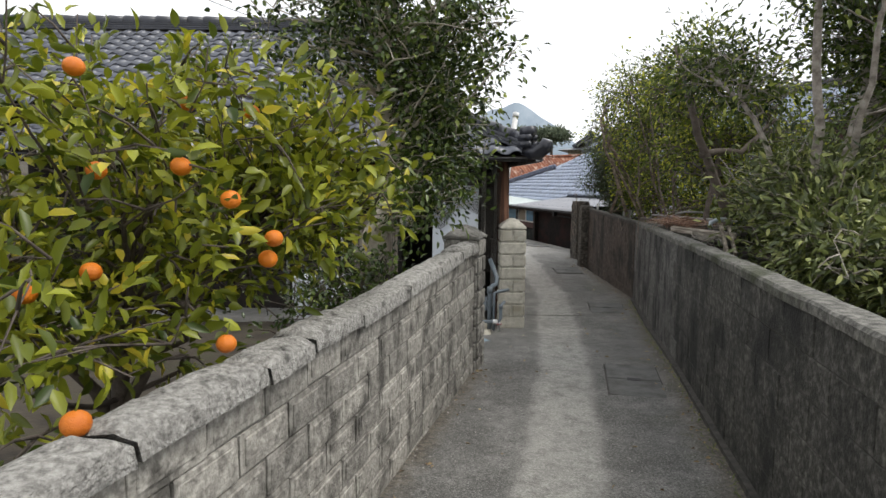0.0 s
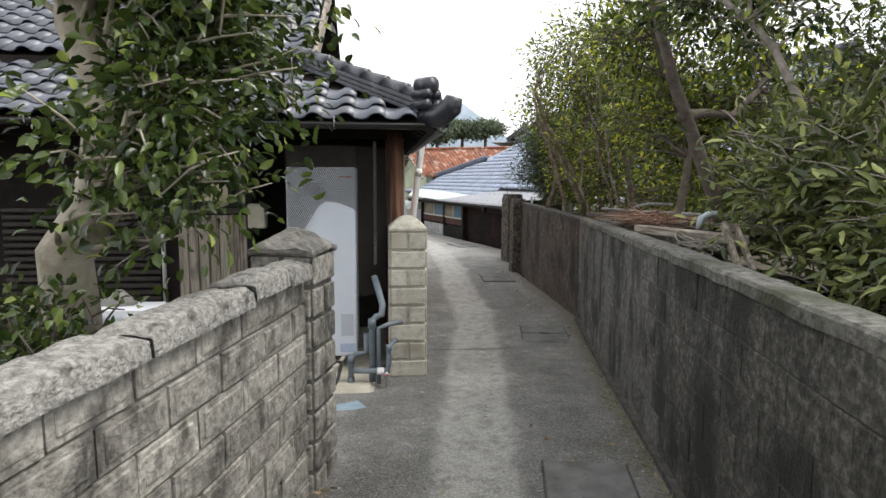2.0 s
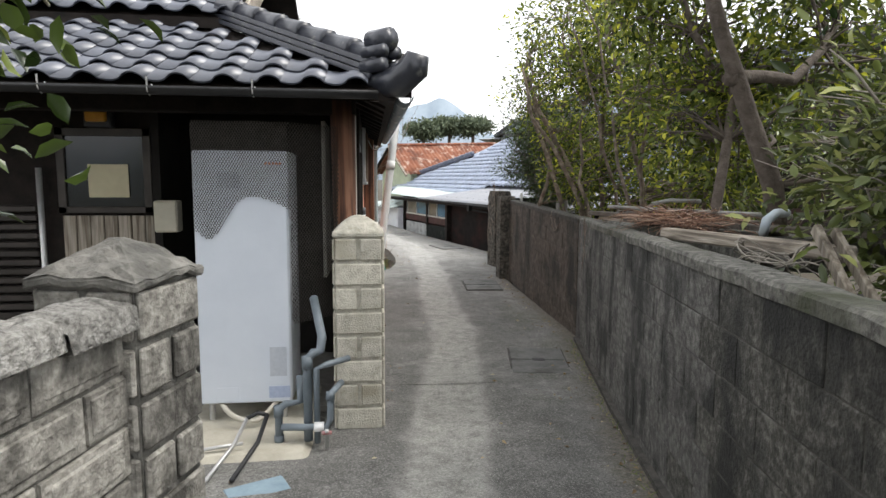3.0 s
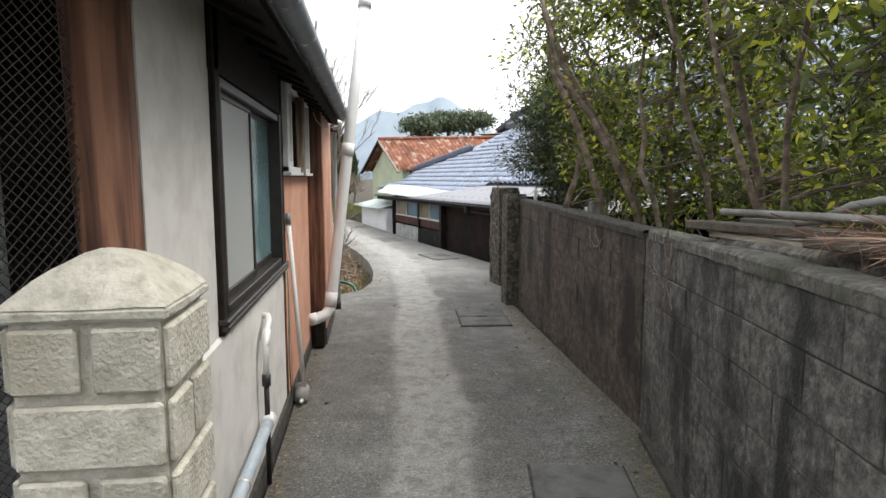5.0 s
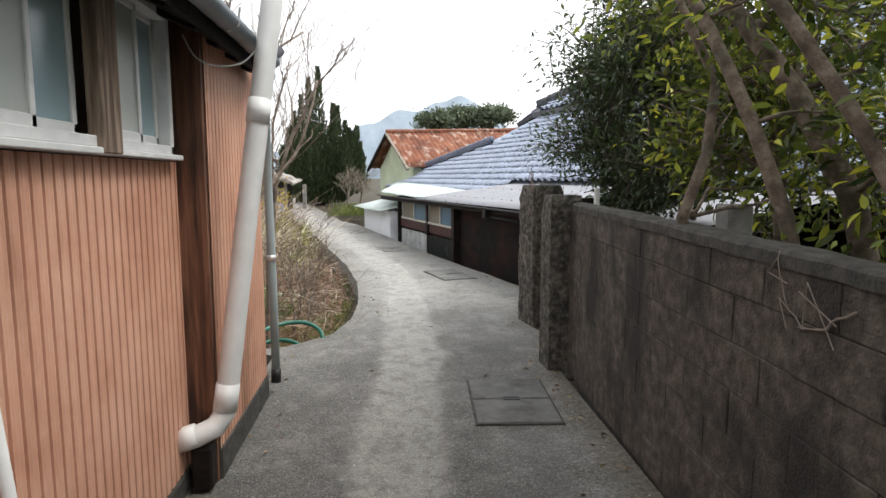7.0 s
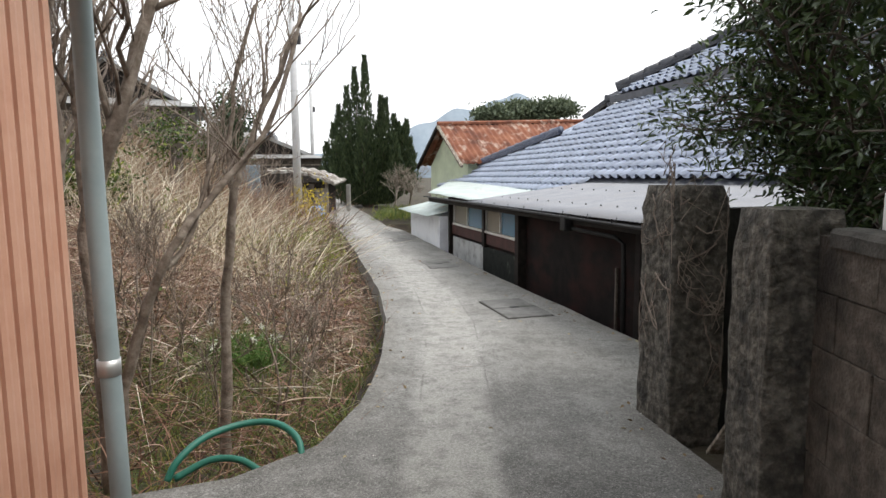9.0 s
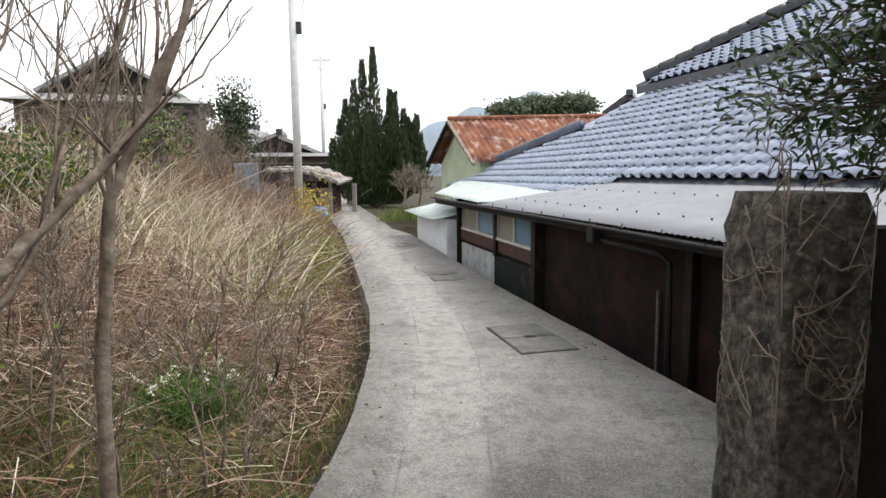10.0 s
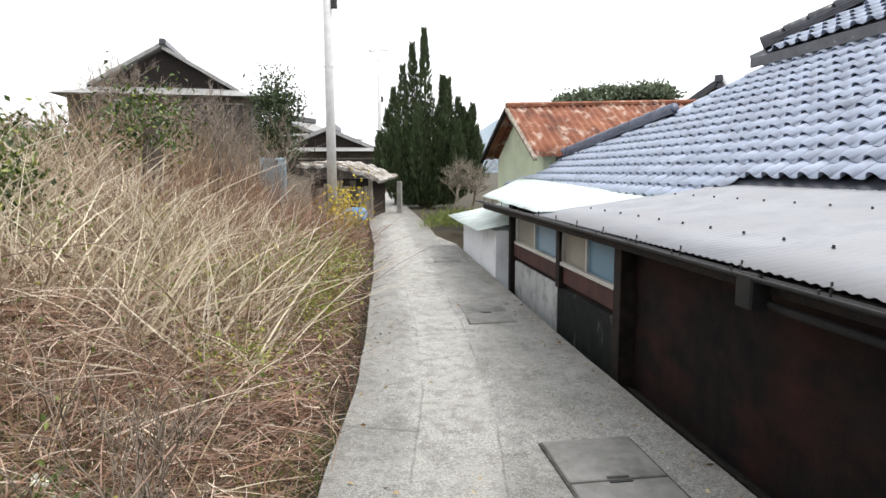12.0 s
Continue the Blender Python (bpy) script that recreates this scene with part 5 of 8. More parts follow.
def leaf_cloud(name, pos, dirs, length, width, material, parent=None, label="", fold=0.25, rich=False):
    """Many leaves in one mesh: a folded blade at each place, pointing along dirs."""
    pos, dirs = np.asarray(pos, float), np.asarray(dirs, float)
    n = len(pos)
    d = dirs / np.maximum(np.linalg.norm(dirs, axis=1, keepdims=True), 1e-6)
    rv = NR.normal(size=(n, 3)) + np.array([0, 0, 1.2])
    side = np.cross(d, rv)
    side /= np.maximum(np.linalg.norm(side, axis=1, keepdims=True), 1e-6)
    up = np.cross(side, d)
    ln = (length * NR.uniform(0.65, 1.2, n))[:, None]
    wd = (width * NR.uniform(0.7, 1.15, n))[:, None]
    if rich:
        pts = [pos, pos + d * ln * 0.3 + side * wd * 0.42 + up * wd * fold, pos + d * ln * 0.68 + side * wd * 0.4 + up * wd * fold * 0.7, pos + d * ln - up * ln * 0.16,
               pos + d * ln * 0.68 - side * wd * 0.4 + up * wd * fold * 0.7, pos + d * ln * 0.3 - side * wd * 0.42 + up * wd * fold, pos + d * ln * 0.5]
        tri = np.array([[0, 1, 6], [1, 2, 6], [2, 3, 6], [3, 4, 6], [4, 5, 6], [5, 0, 6]])
    else:
        pts = [pos, pos + d * ln * 0.45 + side * wd * 0.5 + up * wd * fold, pos + d * ln - up * ln * 0.12, pos + d * ln * 0.45 - side * wd * 0.5 + up * wd * fold]
        tri = np.array([[0, 1, 2], [0, 2, 3]])
    k = len(pts)
    v = np.stack(pts, 1).reshape(-1, 3)
    f = (np.arange(n)[:, None, None] * k + tri[None]).reshape(-1, 3)
    me = bpy.data.meshes.new(name)
    me.vertices.add(len(v))
    me.vertices.foreach_set("co", v.astype(np.float32).ravel())
    me.loops.add(f.size)
    me.loops.foreach_set("vertex_index", f.astype(np.int32).ravel())
    me.polygons.add(len(f))
    me.polygons.foreach_set("loop_start", np.arange(0, f.size, 3, dtype=np.int32))
    me.update(calc_edges=True)
    me.materials.append(material)
    ob = new(name, me)
    if parent:
        ob.parent = parent
    if label:
        tagged(ob, label)
    return ob


def blades(name, pos, dirs, length, width, material, bend=0.5, segs=4, parent=None):
    """Thin bent strips: grass, straw and dead stalks."""
    pos, dirs = np.asarray(pos, float), np.asarray(dirs, float)
    n = len(pos)
    d = dirs / np.linalg.norm(dirs, axis=1, keepdims=True)
    ln = (np.asarray(length) * NR.uniform(0.7, 1.2, n))[:, None]
    wd = (np.asarray(width) * NR.uniform(0.6, 1.2, n))[:, None]
    rv = NR.normal(size=(n, 3))
    side = np.cross(d, rv)
    side /= np.maximum(np.linalg.norm(side, axis=1, keepdims=True), 1e-6)
    sag = NR.normal(size=(n, 3)) * np.array([1, 1, 0.3]) * bend - np.array([0, 0, bend * 0.5])
    rows = []
    for k in range(segs + 1):
        t = k / segs
        c = pos + d * ln * t + sag * ln * t * t * 0.6
        w = wd * (1 - 0.85 * t)
        rows += [c - side * w / 2, c + side * w / 2]
    v = np.stack(rows, 1).reshape(-1, 3)
    m = 2 * (segs + 1)
    quad = np.array([[2 * k, 2 * k + 1, 2 * k + 3, 2 * k + 2] for k in range(segs)])
    f = (np.arange(n)[:, None, None] * m + quad[None]).reshape(-1, 4)
    me = bpy.data.meshes.new(name)
    me.vertices.add(len(v))
    me.vertices.foreach_set("co", v.astype(np.float32).ravel())
    me.loops.add(f.size)
    me.loops.foreach_set("vertex_index", f.astype(np.int32).ravel())
    me.polygons.add(len(f))
    me.polygons.foreach_set("loop_start", np.arange(0, f.size, 4, dtype=np.int32))
    me.update(calc_edges=True)
    me.materials.append(material)
    ob = new(name, me)
    if parent:
        ob.parent = parent
    return ob


def limb_path(a, b, bow=0.12, n=6):
    a, b = Vector(a), Vector(b)
    ln = (b - a).length
    off = Vector((R.gauss(0, 1), R.gauss(0, 1), abs(R.gauss(0, 0.6)))) * bow * ln
    out = []
    for k in range(n + 1):
        t = k / n
        p = a.lerp(b, t) + off * math.sin(math.pi * t) + Vector((R.gauss(0, 1), R.gauss(0, 1), R.gauss(0, 0.6))) * 0.02 * ln * (0 < k < n)
        out.append(p)
    return out


def tree(name, label, stems, targets, leaf, length, width, per, spread, leaf_m, bark, r0=0.06, rich=False, twigs=2, droop=0.2, fold=0.25, rad=0.35):
    """A tree: stems given as point lists, a limb to every target, leaves in tufts along the limbs' ends."""
    root = empty(name, *stems[0][0])
    tagged(root, label, "tree")
    inv = Matrix.Translation(-Vector(stems[0][0]))
    nodes = []
    for k_st, st in enumerate(stems):
        pts = []
        for a, b in zip(st, st[1:]):
            pts += limb_path(a, b, 0.05, 4)[:-1]
        pts.append(Vector(st[-1]))
        m = len(pts)
        rr = [r0 * (0.62 if k_st else 1.0) * (1.1 - 0.65 * k / (m - 1)) for k in range(m)]
        part("trunk", tube([inv @ p for p in pts], rr, 9), bark, root, smooth=True)
        nodes += [(p, rr[k]) for k, p in enumerate(pts) if k > m * 0.3]
    bm = bmesh.new()
    P, D = [], []
    for tg in targets:
        tg = Vector(tg)
        base, br = min(nodes, key=lambda q: (q[0] - tg).length + R.uniform(0, 0.5) + (0.8 if q[0].z > tg.z else 0))
        path = limb_path(base, tg, 0.12, 6)
        r1 = min(br * 0.4, 0.015)
        tube([inv @ p for p in path], [max(0.003, r1 * (1 - 0.85 * k / 6)) for k in range(7)], 5, bm)
        for k in range(twigs):
            c = path[-2 - (k % 3)]
            e = c + Vector((R.gauss(0, 1), R.gauss(0, 1), R.gauss(0.2, 0.7))).normalized() * spread * R.uniform(0.7, 1.6)
            tube([inv @ c, inv @ c.lerp(e, 0.5) + Vector((0, 0, 0.02)), inv @ e], [0.006, 0.005, 0.003], 4, bm)
            for q in range(per):
                t = R.uniform(0.15, 1.05)
                p = c.lerp(e, t) + Vector((R.gauss(0, 1), R.gauss(0, 1), R.gauss(0, 1))) * spread * rad
                out = (p - c.lerp(e, t * 0.8))
                dv = out.normalized() + (e - c).normalized() * 0.6 + Vector((R.gauss(0, 0.5), R.gauss(0, 0.5), R.gauss(-droop, 0.45)))
                P.append((inv @ p)[:])
                D.append(dv[:])
    tagged(part("branchwork", bm, bark, root, smooth=True), kind="stuff")
    cr = leaf_cloud("crown", P, D, length, width, leaf_m, root, "", fold, rich)
    return root


def cloud_points(n, centre, size, fill=1.0):
    """Random points in an ellipsoid, more towards its skin."""
    out = []
    for _ in range(n):
        v = Vector((R.gauss(0, 1), R.gauss(0, 1), R.gauss(0, 1))).normalized() * (R.random() ** (1 / 3) if fill else 1)
        out.append((centre[0] + v.x * size[0], centre[1] + v.y * size[1], centre[2] + v.z * size[2]))
    return out


def clumps(n, centre, size, k=6, tight=0.17):
    """Targets gathered in tufts, so that sky and stems show between them."""
    out = []
    for c in cloud_points(max(1, n // k), centre, size):
        out += [(c[0] + R.gauss(0, tight), c[1] + R.gauss(0, tight), c[2] + R.gauss(0, tight * 0.75)) for _ in range(k)]
    return out


# citrus tree over the west wall
citrus_t = cloud_points(175, (-1.75, 2.8, 1.72), (1.35, 1.35, 0.85)) + cloud_points(44, (-0.5, 3.4, 1.85), (0.42, 0.75, 0.5)) + cloud_points(24, (-2.4, 2.0, 1.7), (0.6, 0.6, 0.7)) + cloud_points(16, (-1.25, 1.75, 1.25), (0.45, 0.5, 0.3))
citrus_t = [t for t in citrus_t if t[0] < lw_x(t[1]) + 0.12 and not (t[1] < 1.3 and t[0] > -1.1)]
tree("citrus_tree", "leafy orange tree with ripe fruit hanging over the wall", [[(-1.6, 2.9, -0.05), (-1.55, 2.85, 0.7), (-1.4, 2.7, 1.5)], [(-1.6, 2.9, 0.5), (-2.0, 2.4, 1.5)], [(-1.55, 2.85, 0.6), (-1.0, 3.1, 1.5)]],
     citrus_t, LEAF_CITRUS, 0.09, 0.042, 19, 0.17, LEAF_CITRUS, BARK_D, 0.05, True, 2, -0.1, 0.22, 0.4)


def orange(x, y, z, r):
    root = empty("orange", x, y, z)
    tagged(root, "ripe orange fruit with dimpled peel", "orange", "oranges on the tree")
    bm = bmesh.new()
    bmesh.ops.create_icosphere(bm, subdivisions=3, radius=r)
    for v in bm.verts:
        v.co.z *= 0.92
        v.co *= 1 + 0.02 * noise.noise(v.co * 30)
    part("fruit", bm, ORANGE, root, smooth=True)
    part("stalk", tube([(0, 0, r * 0.88), (0.004, 0, r * 1.1), (0.01, 0.01, r * 2.0)], 0.003, 5), LEAF_CITRUS, root)


for px in ((-1.24, 2.2, 1.78), (-0.75, 2.08, 1.185), (-0.93, 1.5, 1.13), (-1.33, 2.25, 2.15), (-0.98, 2.3, 1.8), (-0.78, 2.25, 1.68), (-0.85, 2.75, 2.05), (-1.35, 1.95, 1.38), (-1.22, 2.1, 1.43), (-0.72, 2.5, 1.43), (-1.2, 2.9, 2.1), (-0.68, 2.45, 1.52)):
    orange(*px, R.uniform(0.034, 0.042))

# camellia tree in the front garden
cam_t = cloud_points(190, (-0.55, 5.3, 2.95), (1.25, 1.1, 1.0)) + cloud_points(60, (0.0, 5.2, 2.2), (0.45, 0.6, 0.6)) + cloud_points(26, (-0.12, 4.95, 1.75), (0.3, 0.3, 0.42))
cam_t = [t for t in cam_t if (t[2] > 2.6 or t[0] > -0.18) and not (t[1] < 5.15 and t[0] < -0.25 and t[2] < 2.75)]
tree("camellia_tree", "dark glossy camellia tree with pale trunk in the garden", [[(-0.56, 5.2, -0.05), (-0.58, 5.16, 1.3), (-0.5, 5.2, 2.2), (-0.55, 5.2, 3.2)]], cam_t, None, 0.064, 0.037, 32, 0.2, LEAF_CAM, BARK_C, 0.12, True, 2, 0.35, 0.2, 0.45)
shrub_t = clumps(66, (-0.75, 4.75, 0.9), (0.7, 0.8, 0.3))
tree("garden_shrub", "low evergreen shrub behind the block wall", [[(-0.75, 4.7, -0.05), (-0.7, 4.7, 0.6)]], [t for t in shrub_t if t[0] < lw_x(t[1]) - 0.25], None, 0.06, 0.03, 16, 0.16, LEAF_CAM, BARK_D, 0.03, True, 2, 0.1, 0.2, 0.45)

# wood behind the east wall
def right_tree(label, stems, parts_, leaf_m, ln, wd, per, bark, r0, spread=0.22, keep=0.0):
    tg = []
    for n, c, sz in parts_:
        tg += clumps(n, c, sz)
    tg = [t for t in tg if t[0] > (rw_x(t[1]) if t[1] < 10.4 else 3.35) + lerp([(1.5, 0.42), (2.6, 0.0), (3.0, -0.6)], t[2])]
    return tree("evergreen_tree", label, stems, tg, None, ln, wd, per, spread, leaf_m, bark, r0, True, 3, 0.1, 0.2, 0.55)


right_tree("multi-stemmed evergreen tree with bare pale trunks", [[(3.5, 5.6, 0.1), (3.4, 5.7, 1.6), (3.25, 5.5, 2.8), (3.1, 5.4, 4.3)], [(3.55, 5.7, 0.1), (3.6, 5.7, 1.7), (3.9, 5.9, 3.0), (4.2, 6, 4.4)], [(3.5, 5.8, 1.2), (3.2, 6.2, 2.2), (2.8, 6.6, 2.9)], [(3.6, 5.5, 0.9), (4.1, 5.0, 2.4), (4.2, 4.6, 4.0)], [(3.45, 5.6, 1.5), (3.55, 5.2, 2.6), (3.4, 4.9, 4.2)]],
           [(150, (3.8, 5.8, 4.1), (1.5, 1.5, 0.85)), (36, (3.2, 6.8, 3.1), (0.5, 0.9, 0.55)), (18, (5.0, 6.0, 3.0), (0.8, 1.2, 0.8)), (42, (4.3, 5.5, 2.9), (0.6, 0.5, 0.5)), (54, (4.0, 5.9, 3.1), (0.9, 0.6, 0.5))], LEAF_DEEP, 0.085, 0.036, 16, BARK, 0.055, 0.24)
right_tree("evergreen tree leaning over the block wall", [[(3.55, 7.4, 0.1), (3.3, 7.2, 1.5), (2.95, 7.2, 2.3), (2.75, 7.5, 3.4)], [(3.0, 7.2, 2.1), (3.6, 7.5, 2.15), (4.2, 7.9, 2.6)], [(3.5, 7.6, 0.4), (3.7, 8.3, 2.2), (3.4, 8.8, 3.6)]],
           [(84, (3.5, 8.3, 2.85), (0.75, 1.2, 0.85)), (54, (3.8, 8.8, 2.1), (0.7, 1.2, 0.8)), (24, (4.8, 7.9, 2.0), (0.9, 1.2, 0.9))], LEAF_WOOD, 0.08, 0.035, 15, BARK_D, 0.066, 0.22)
right_tree("dense evergreen tree with sunlit yellow-green put into its leaf colour", [[(4.0, 10.0, 0.1), (3.8, 10.2, 1.8), (3.5, 10.4, 3.4)], [(4.1, 9.7, 0.1), (4.2, 9.4, 2.0), (4.0, 9.0, 3.6)], [(3.6, 9.3, 0.2), (3.4, 9.7, 1.7), (3.1, 10.1, 3.4)], [(3.65, 10.1, 0.2), (3.5, 10.4, 1.9), (3.15, 10.6, 3.3)], [(3.5, 10.6, 0.2), (3.38, 10.75, 1.5), (3.5, 11.0, 2.4), (3.3, 11.2, 3.5)], [(3.45, 9.6, 0.2), (3.5, 9.4, 1.7), (3.35, 9.0, 3.3)]],
           [(84, (3.8, 10.6, 2.95), (0.75, 1.35, 1.15)), (48, (4.2, 10.0, 1.7), (0.5, 1.3, 0.6)), (18, (4.9, 9.6, 2.6), (0.9, 1.4, 1.0)), (12, (3.25, 9.9, 1.5), (0.2, 0.4, 0.3))], LEAF_WOOD, 0.078, 0.033, 19, BARK_G, 0.033, 0.2)
right_tree("evergreen tree with slanting grey trunks by the wall", [[(4.15, 11.5, 0.1), (3.8, 11.8, 1.3), (3.5, 12.3, 2.2), (3.25, 12.6, 3.3)], [(4.0, 11.3, 0.1), (3.85, 11.3, 1.6), (3.75, 11.0, 3.2)], [(4.4, 12.6, 0.1), (4.1, 12.8, 1.8), (3.8, 13.1, 3.3)], [(3.7, 10.9, 0.2), (3.45, 11.4, 1.6), (3.0, 12.0, 3.0)], [(3.6, 12.0, 0.2), (3.5, 12.4, 1.5), (3.3, 12.9, 2.8)], [(3.55, 11.6, 0.2), (3.42, 11.9, 1.6), (3.2, 12.4, 2.5), (3.3, 12.8, 3.4)]],
           [(96, (3.65, 12.8, 3.0), (0.8, 1.3, 1.1)), (48, (4.05, 13.3, 1.8), (0.6, 1.1, 0.6)), (66, (4.7, 11.9, 2.9), (1.0, 1.4, 1.3)), (36, (3.95, 11.7, 1.45), (0.35, 1.0, 0.3))], LEAF_WOOD, 0.076, 0.032, 19, BARK_G, 0.056, 0.2)
right_tree("grey-green oleaster with long drooping leaves", [[(3.7, 4.6, 0.0), (3.4, 4.6, 0.9), (3.2, 4.7, 1.4)], [(3.9, 5.0, 0.0), (3.9, 5.2, 1.2)]],
           [(126, (3.4, 4.6, 1.2), (0.8, 1.6, 0.42)), (48, (3.9, 5.8, 1.65), (0.7, 1.1, 0.55)), (36, (3.25, 5.9, 1.7), (0.35, 0.5, 0.38)), (46, (3.3, 6.35, 1.45), (0.28, 0.45, 0.5)), (30, (3.75, 7.1, 1.55), (0.3, 0.4, 0.4))], LEAF_GREY, 0.1, 0.036, 22, BARK, 0.03, 0.22)
right_tree("pittosporum tree with leaf rosettes over the gate post", [[(4.9, 15.8, 0.1), (4.6, 15.9, 1.4), (4.2, 16.0, 2.2)], [(4.9, 15.6, 0.3), (4.8, 15.0, 2.0)]],
           [(110, (4.5, 15.6, 2.35), (0.85, 1.1, 0.85)), (34, (3.85, 16.5, 1.75), (0.4, 0.5, 0.35)), (70, (4.1, 14.4, 2.2), (0.6, 0.8, 0.7)), (60, (4.5, 15.2, 1.35), (0.5, 0.8, 0.5)), (40, (4.3, 13.6, 1.6), (0.5, 0.7, 0.4)), (12, (3.72, 16.75, 1.5), (0.18, 0.25, 0.16)), (60, (4.1, 14.2, 2.6), (0.6, 0.8, 0.6)), (54, (3.8, 14.7, 2.35), (0.45, 0.6, 0.55)), (42, (4.4, 16.4, 1.45), (0.35, 0.4, 0.3))], LEAF_PITT, 0.075, 0.026, 20, BARK_D, 0.05, 0.16)
# thicket further back
back_t = clumps(130, (6.4, 8.5, 1.25), (1.5, 6.5, 1.05), 5, 0.3) + clumps(90, (5.7, 13.0, 1.8), (1.1, 2.8, 1.4), 5, 0.3) + clumps(30, (6.4, 11.8, 2.5), (0.8, 1.5, 0.6), 5, 0.3) + clumps(45, (6.0, 9.2, 2.85), (0.8, 0.8, 0.5), 5, 0.3)
tree("thicket_tree", "dense dark evergreen thicket behind the garden", [[(6.3, 8, 0), (6.2, 8, 2.5)], [(6.0, 12.5, 0), (5.8, 12.5, 2.2)], [(6.4, 4.5, 0), (6.4, 4.5, 2.2)]], back_t, None, 0.1, 0.045, 22, 0.45, LEAF_DEEP, BARK_D, 0.06, False, 2, 0.1, 0.2, 0.5)

# dry bank west of the lane
def bank_points(n, x0, x1, y0, y1, near=0.0, thin=False):
    out = []
    while len(out) < n:
        x, y = R.uniform(x0, x1), R.uniform(y0, y1)
        if thin and (math.hypot((x - 0.0) / 0.55, (y - 18.3) / 0.75) < 1 or (y < 18.4 and R.random() < 0.2)):
            continue
        if x < lerp(LEFT, y) - near and not (y < 15.1 and x > -3):
            out.append((x, y, ground_z(x, y) - 0.02))
    return out


def up_dirs(n, lean):
    return NR.normal(size=(n, 3)) * np.array([lean, lean, 0.15]) + np.array([0, 0, 1])


p = bank_points(16000, -8, 1.4, 15.4, 31, 0.05, True)
tagged(blades("dead_stalks", p, up_dirs(16000, 1.1), 0.66, 0.011, GRASS_BROWN, 0.7, 4), "tangled brown dead weed stalks on the bank", "weeds", kind="stuff")
p = bank_points(3000, -9, 0.9, 18.8, 31, 1.0)
tagged(blades("dry_grass", p, up_dirs(3000, 0.45), 1.3, 0.015, GRASS_DRY, 0.6, 5), "tall straw-coloured dry pampas grass", "grass", kind="stuff")
p = bank_points(2000, -5.5, 0.3, 21.3, 26.4, 1.1)
tagged(blades("pale_straw", p, up_dirs(2000, 0.45), 1.55, 0.032, GRASS_STRAW, 0.6, 6), "pale bleached pampas stems leaning every way", "grass", kind="stuff")
p = bank_points(1500, -5, 1.45, 15.3, 30, 0.0)
tagged(blades("green_grass", p, up_dirs(1500, 0.5), 0.34, 0.012, GRASS_GREEN, 0.6, 4), "green grass and weeds among the dead stalks", "grass", kind="stuff")
p = np.array(bank_points(9000, -6, 1.45, 15.4, 30, 0.2, True)) + np.abs(NR.normal(size=(9000, 3))) * np.array([0, 0, 0.26])
tagged(blades("dead_brush", p, NR.normal(size=(9000, 3)) * np.array([1, 1, 0.45]), 0.6, 0.009, GRASS_BROWN, 0.7, 5), "pale dead stems lying across one another", "weeds", kind="stuff")
p = np.array(bank_points(11000, -5, 1.2, 17.6, 25, 0.12, True)) + np.abs(NR.normal(size=(11000, 3))) * np.array([0, 0, 0.22])
tagged(blades("rosy_brush", p, NR.normal(size=(11000, 3)) * np.array([1, 0.8, 0.35]), 0.5, 0.008, GRASS_ROSE, 0.9, 5), "rosy-brown fine dead stems tangled low down", "weeds", kind="stuff")
p = np.array(bank_points(2200, -5, 1.2, 16.5, 28, 0.1, True)) + np.abs(NR.normal(size=(2200, 3))) * np.array([0, 0, 0.3])
tagged(blades("pale_brush", p, NR.normal(size=(2200, 3)) * np.array([1, 1, 0.45]), 0.65, 0.01, GRASS_STRAW, 0.7, 5), "pale dead stems caught in the brush", "weeds", kind="stuff")
p = np.array(bank_points(1800, -6, 0.9, 17, 31, 0.3)) + np.abs(NR.normal(size=(1800, 3))) * np.array([0, 0, 0.4])
tagged(leaf_cloud("bramble_leaves", p, NR.normal(size=(1800, 3)), 0.06, 0.035, GRASS_GREEN), "scattered green bramble leaves in dry brush", "weeds", kind="stuff")

p = bank_points(3200, -1.6, 1.4, 15.2, 18.6, 0.03)
tagged(blades("verge_weeds", p, up_dirs(3200, 0.6), 0.3, 0.012, GRASS_GREEN, 0.7, 4), "green weeds growing at the lane edge", "weeds", kind="stuff")
p = bank_points(2600, -2.2, 1.3, 16.6, 20.5, 0.05)
tagged(blades("green_undergrowth", p, up_dirs(2600, 0.7), 0.36, 0.013, GRASS_GREEN, 0.7, 4), "green undergrowth beneath the dead stems", "grass", kind="stuff")
p = np.array(bank_points(5000, -5, 1.3, 18.5, 26, 0.4, True)) + np.abs(NR.normal(size=(5000, 3))) * np.array([0, 0, 0.22])
tagged(blades("bent_stems", p, NR.normal(size=(5000, 3)) * np.array([1, 0.8, 0.4]), 0.75, 0.012, GRASS_BROWN, 0.9, 5), "reddish-brown dead stems bent over each other", "weeds", kind="stuff")
p = bank_points(1700, -7, -1.2, 24.5, 31, 0.8)
tagged(blades("tall_brush", p, up_dirs(1700, 0.35), 1.6, 0.012, GRASS_BROWN, 0.5, 5), "tall thin brown brush before the old house", "weeds", kind="stuff")
p = bank_points(1100, -7, -3.6, 27, 31, 0.8)
tagged(blades("tall_reeds", p, up_dirs(1100, 0.22), 2.1, 0.016, GRASS_DRY, 0.45, 5), "tall dry reeds screening the old house", "reeds", kind="stuff")
p = bank_points(2600, -4.5, 0.2, 23.5, 30.5, 0.35)
tagged(blades("brown_thicket", p, up_dirs(2600, 0.5), 1.45, 0.011, GRASS_BROWN, 0.6, 5), "tall brown twiggy thicket along the lane", "weeds", kind="stuff")
p = np.array(bank_points(2600, -6, 0.6, 17.2, 27, 0.75, True)) + np.abs(NR.normal(size=(2600, 3))) * np.array([0, 0, 0.3])
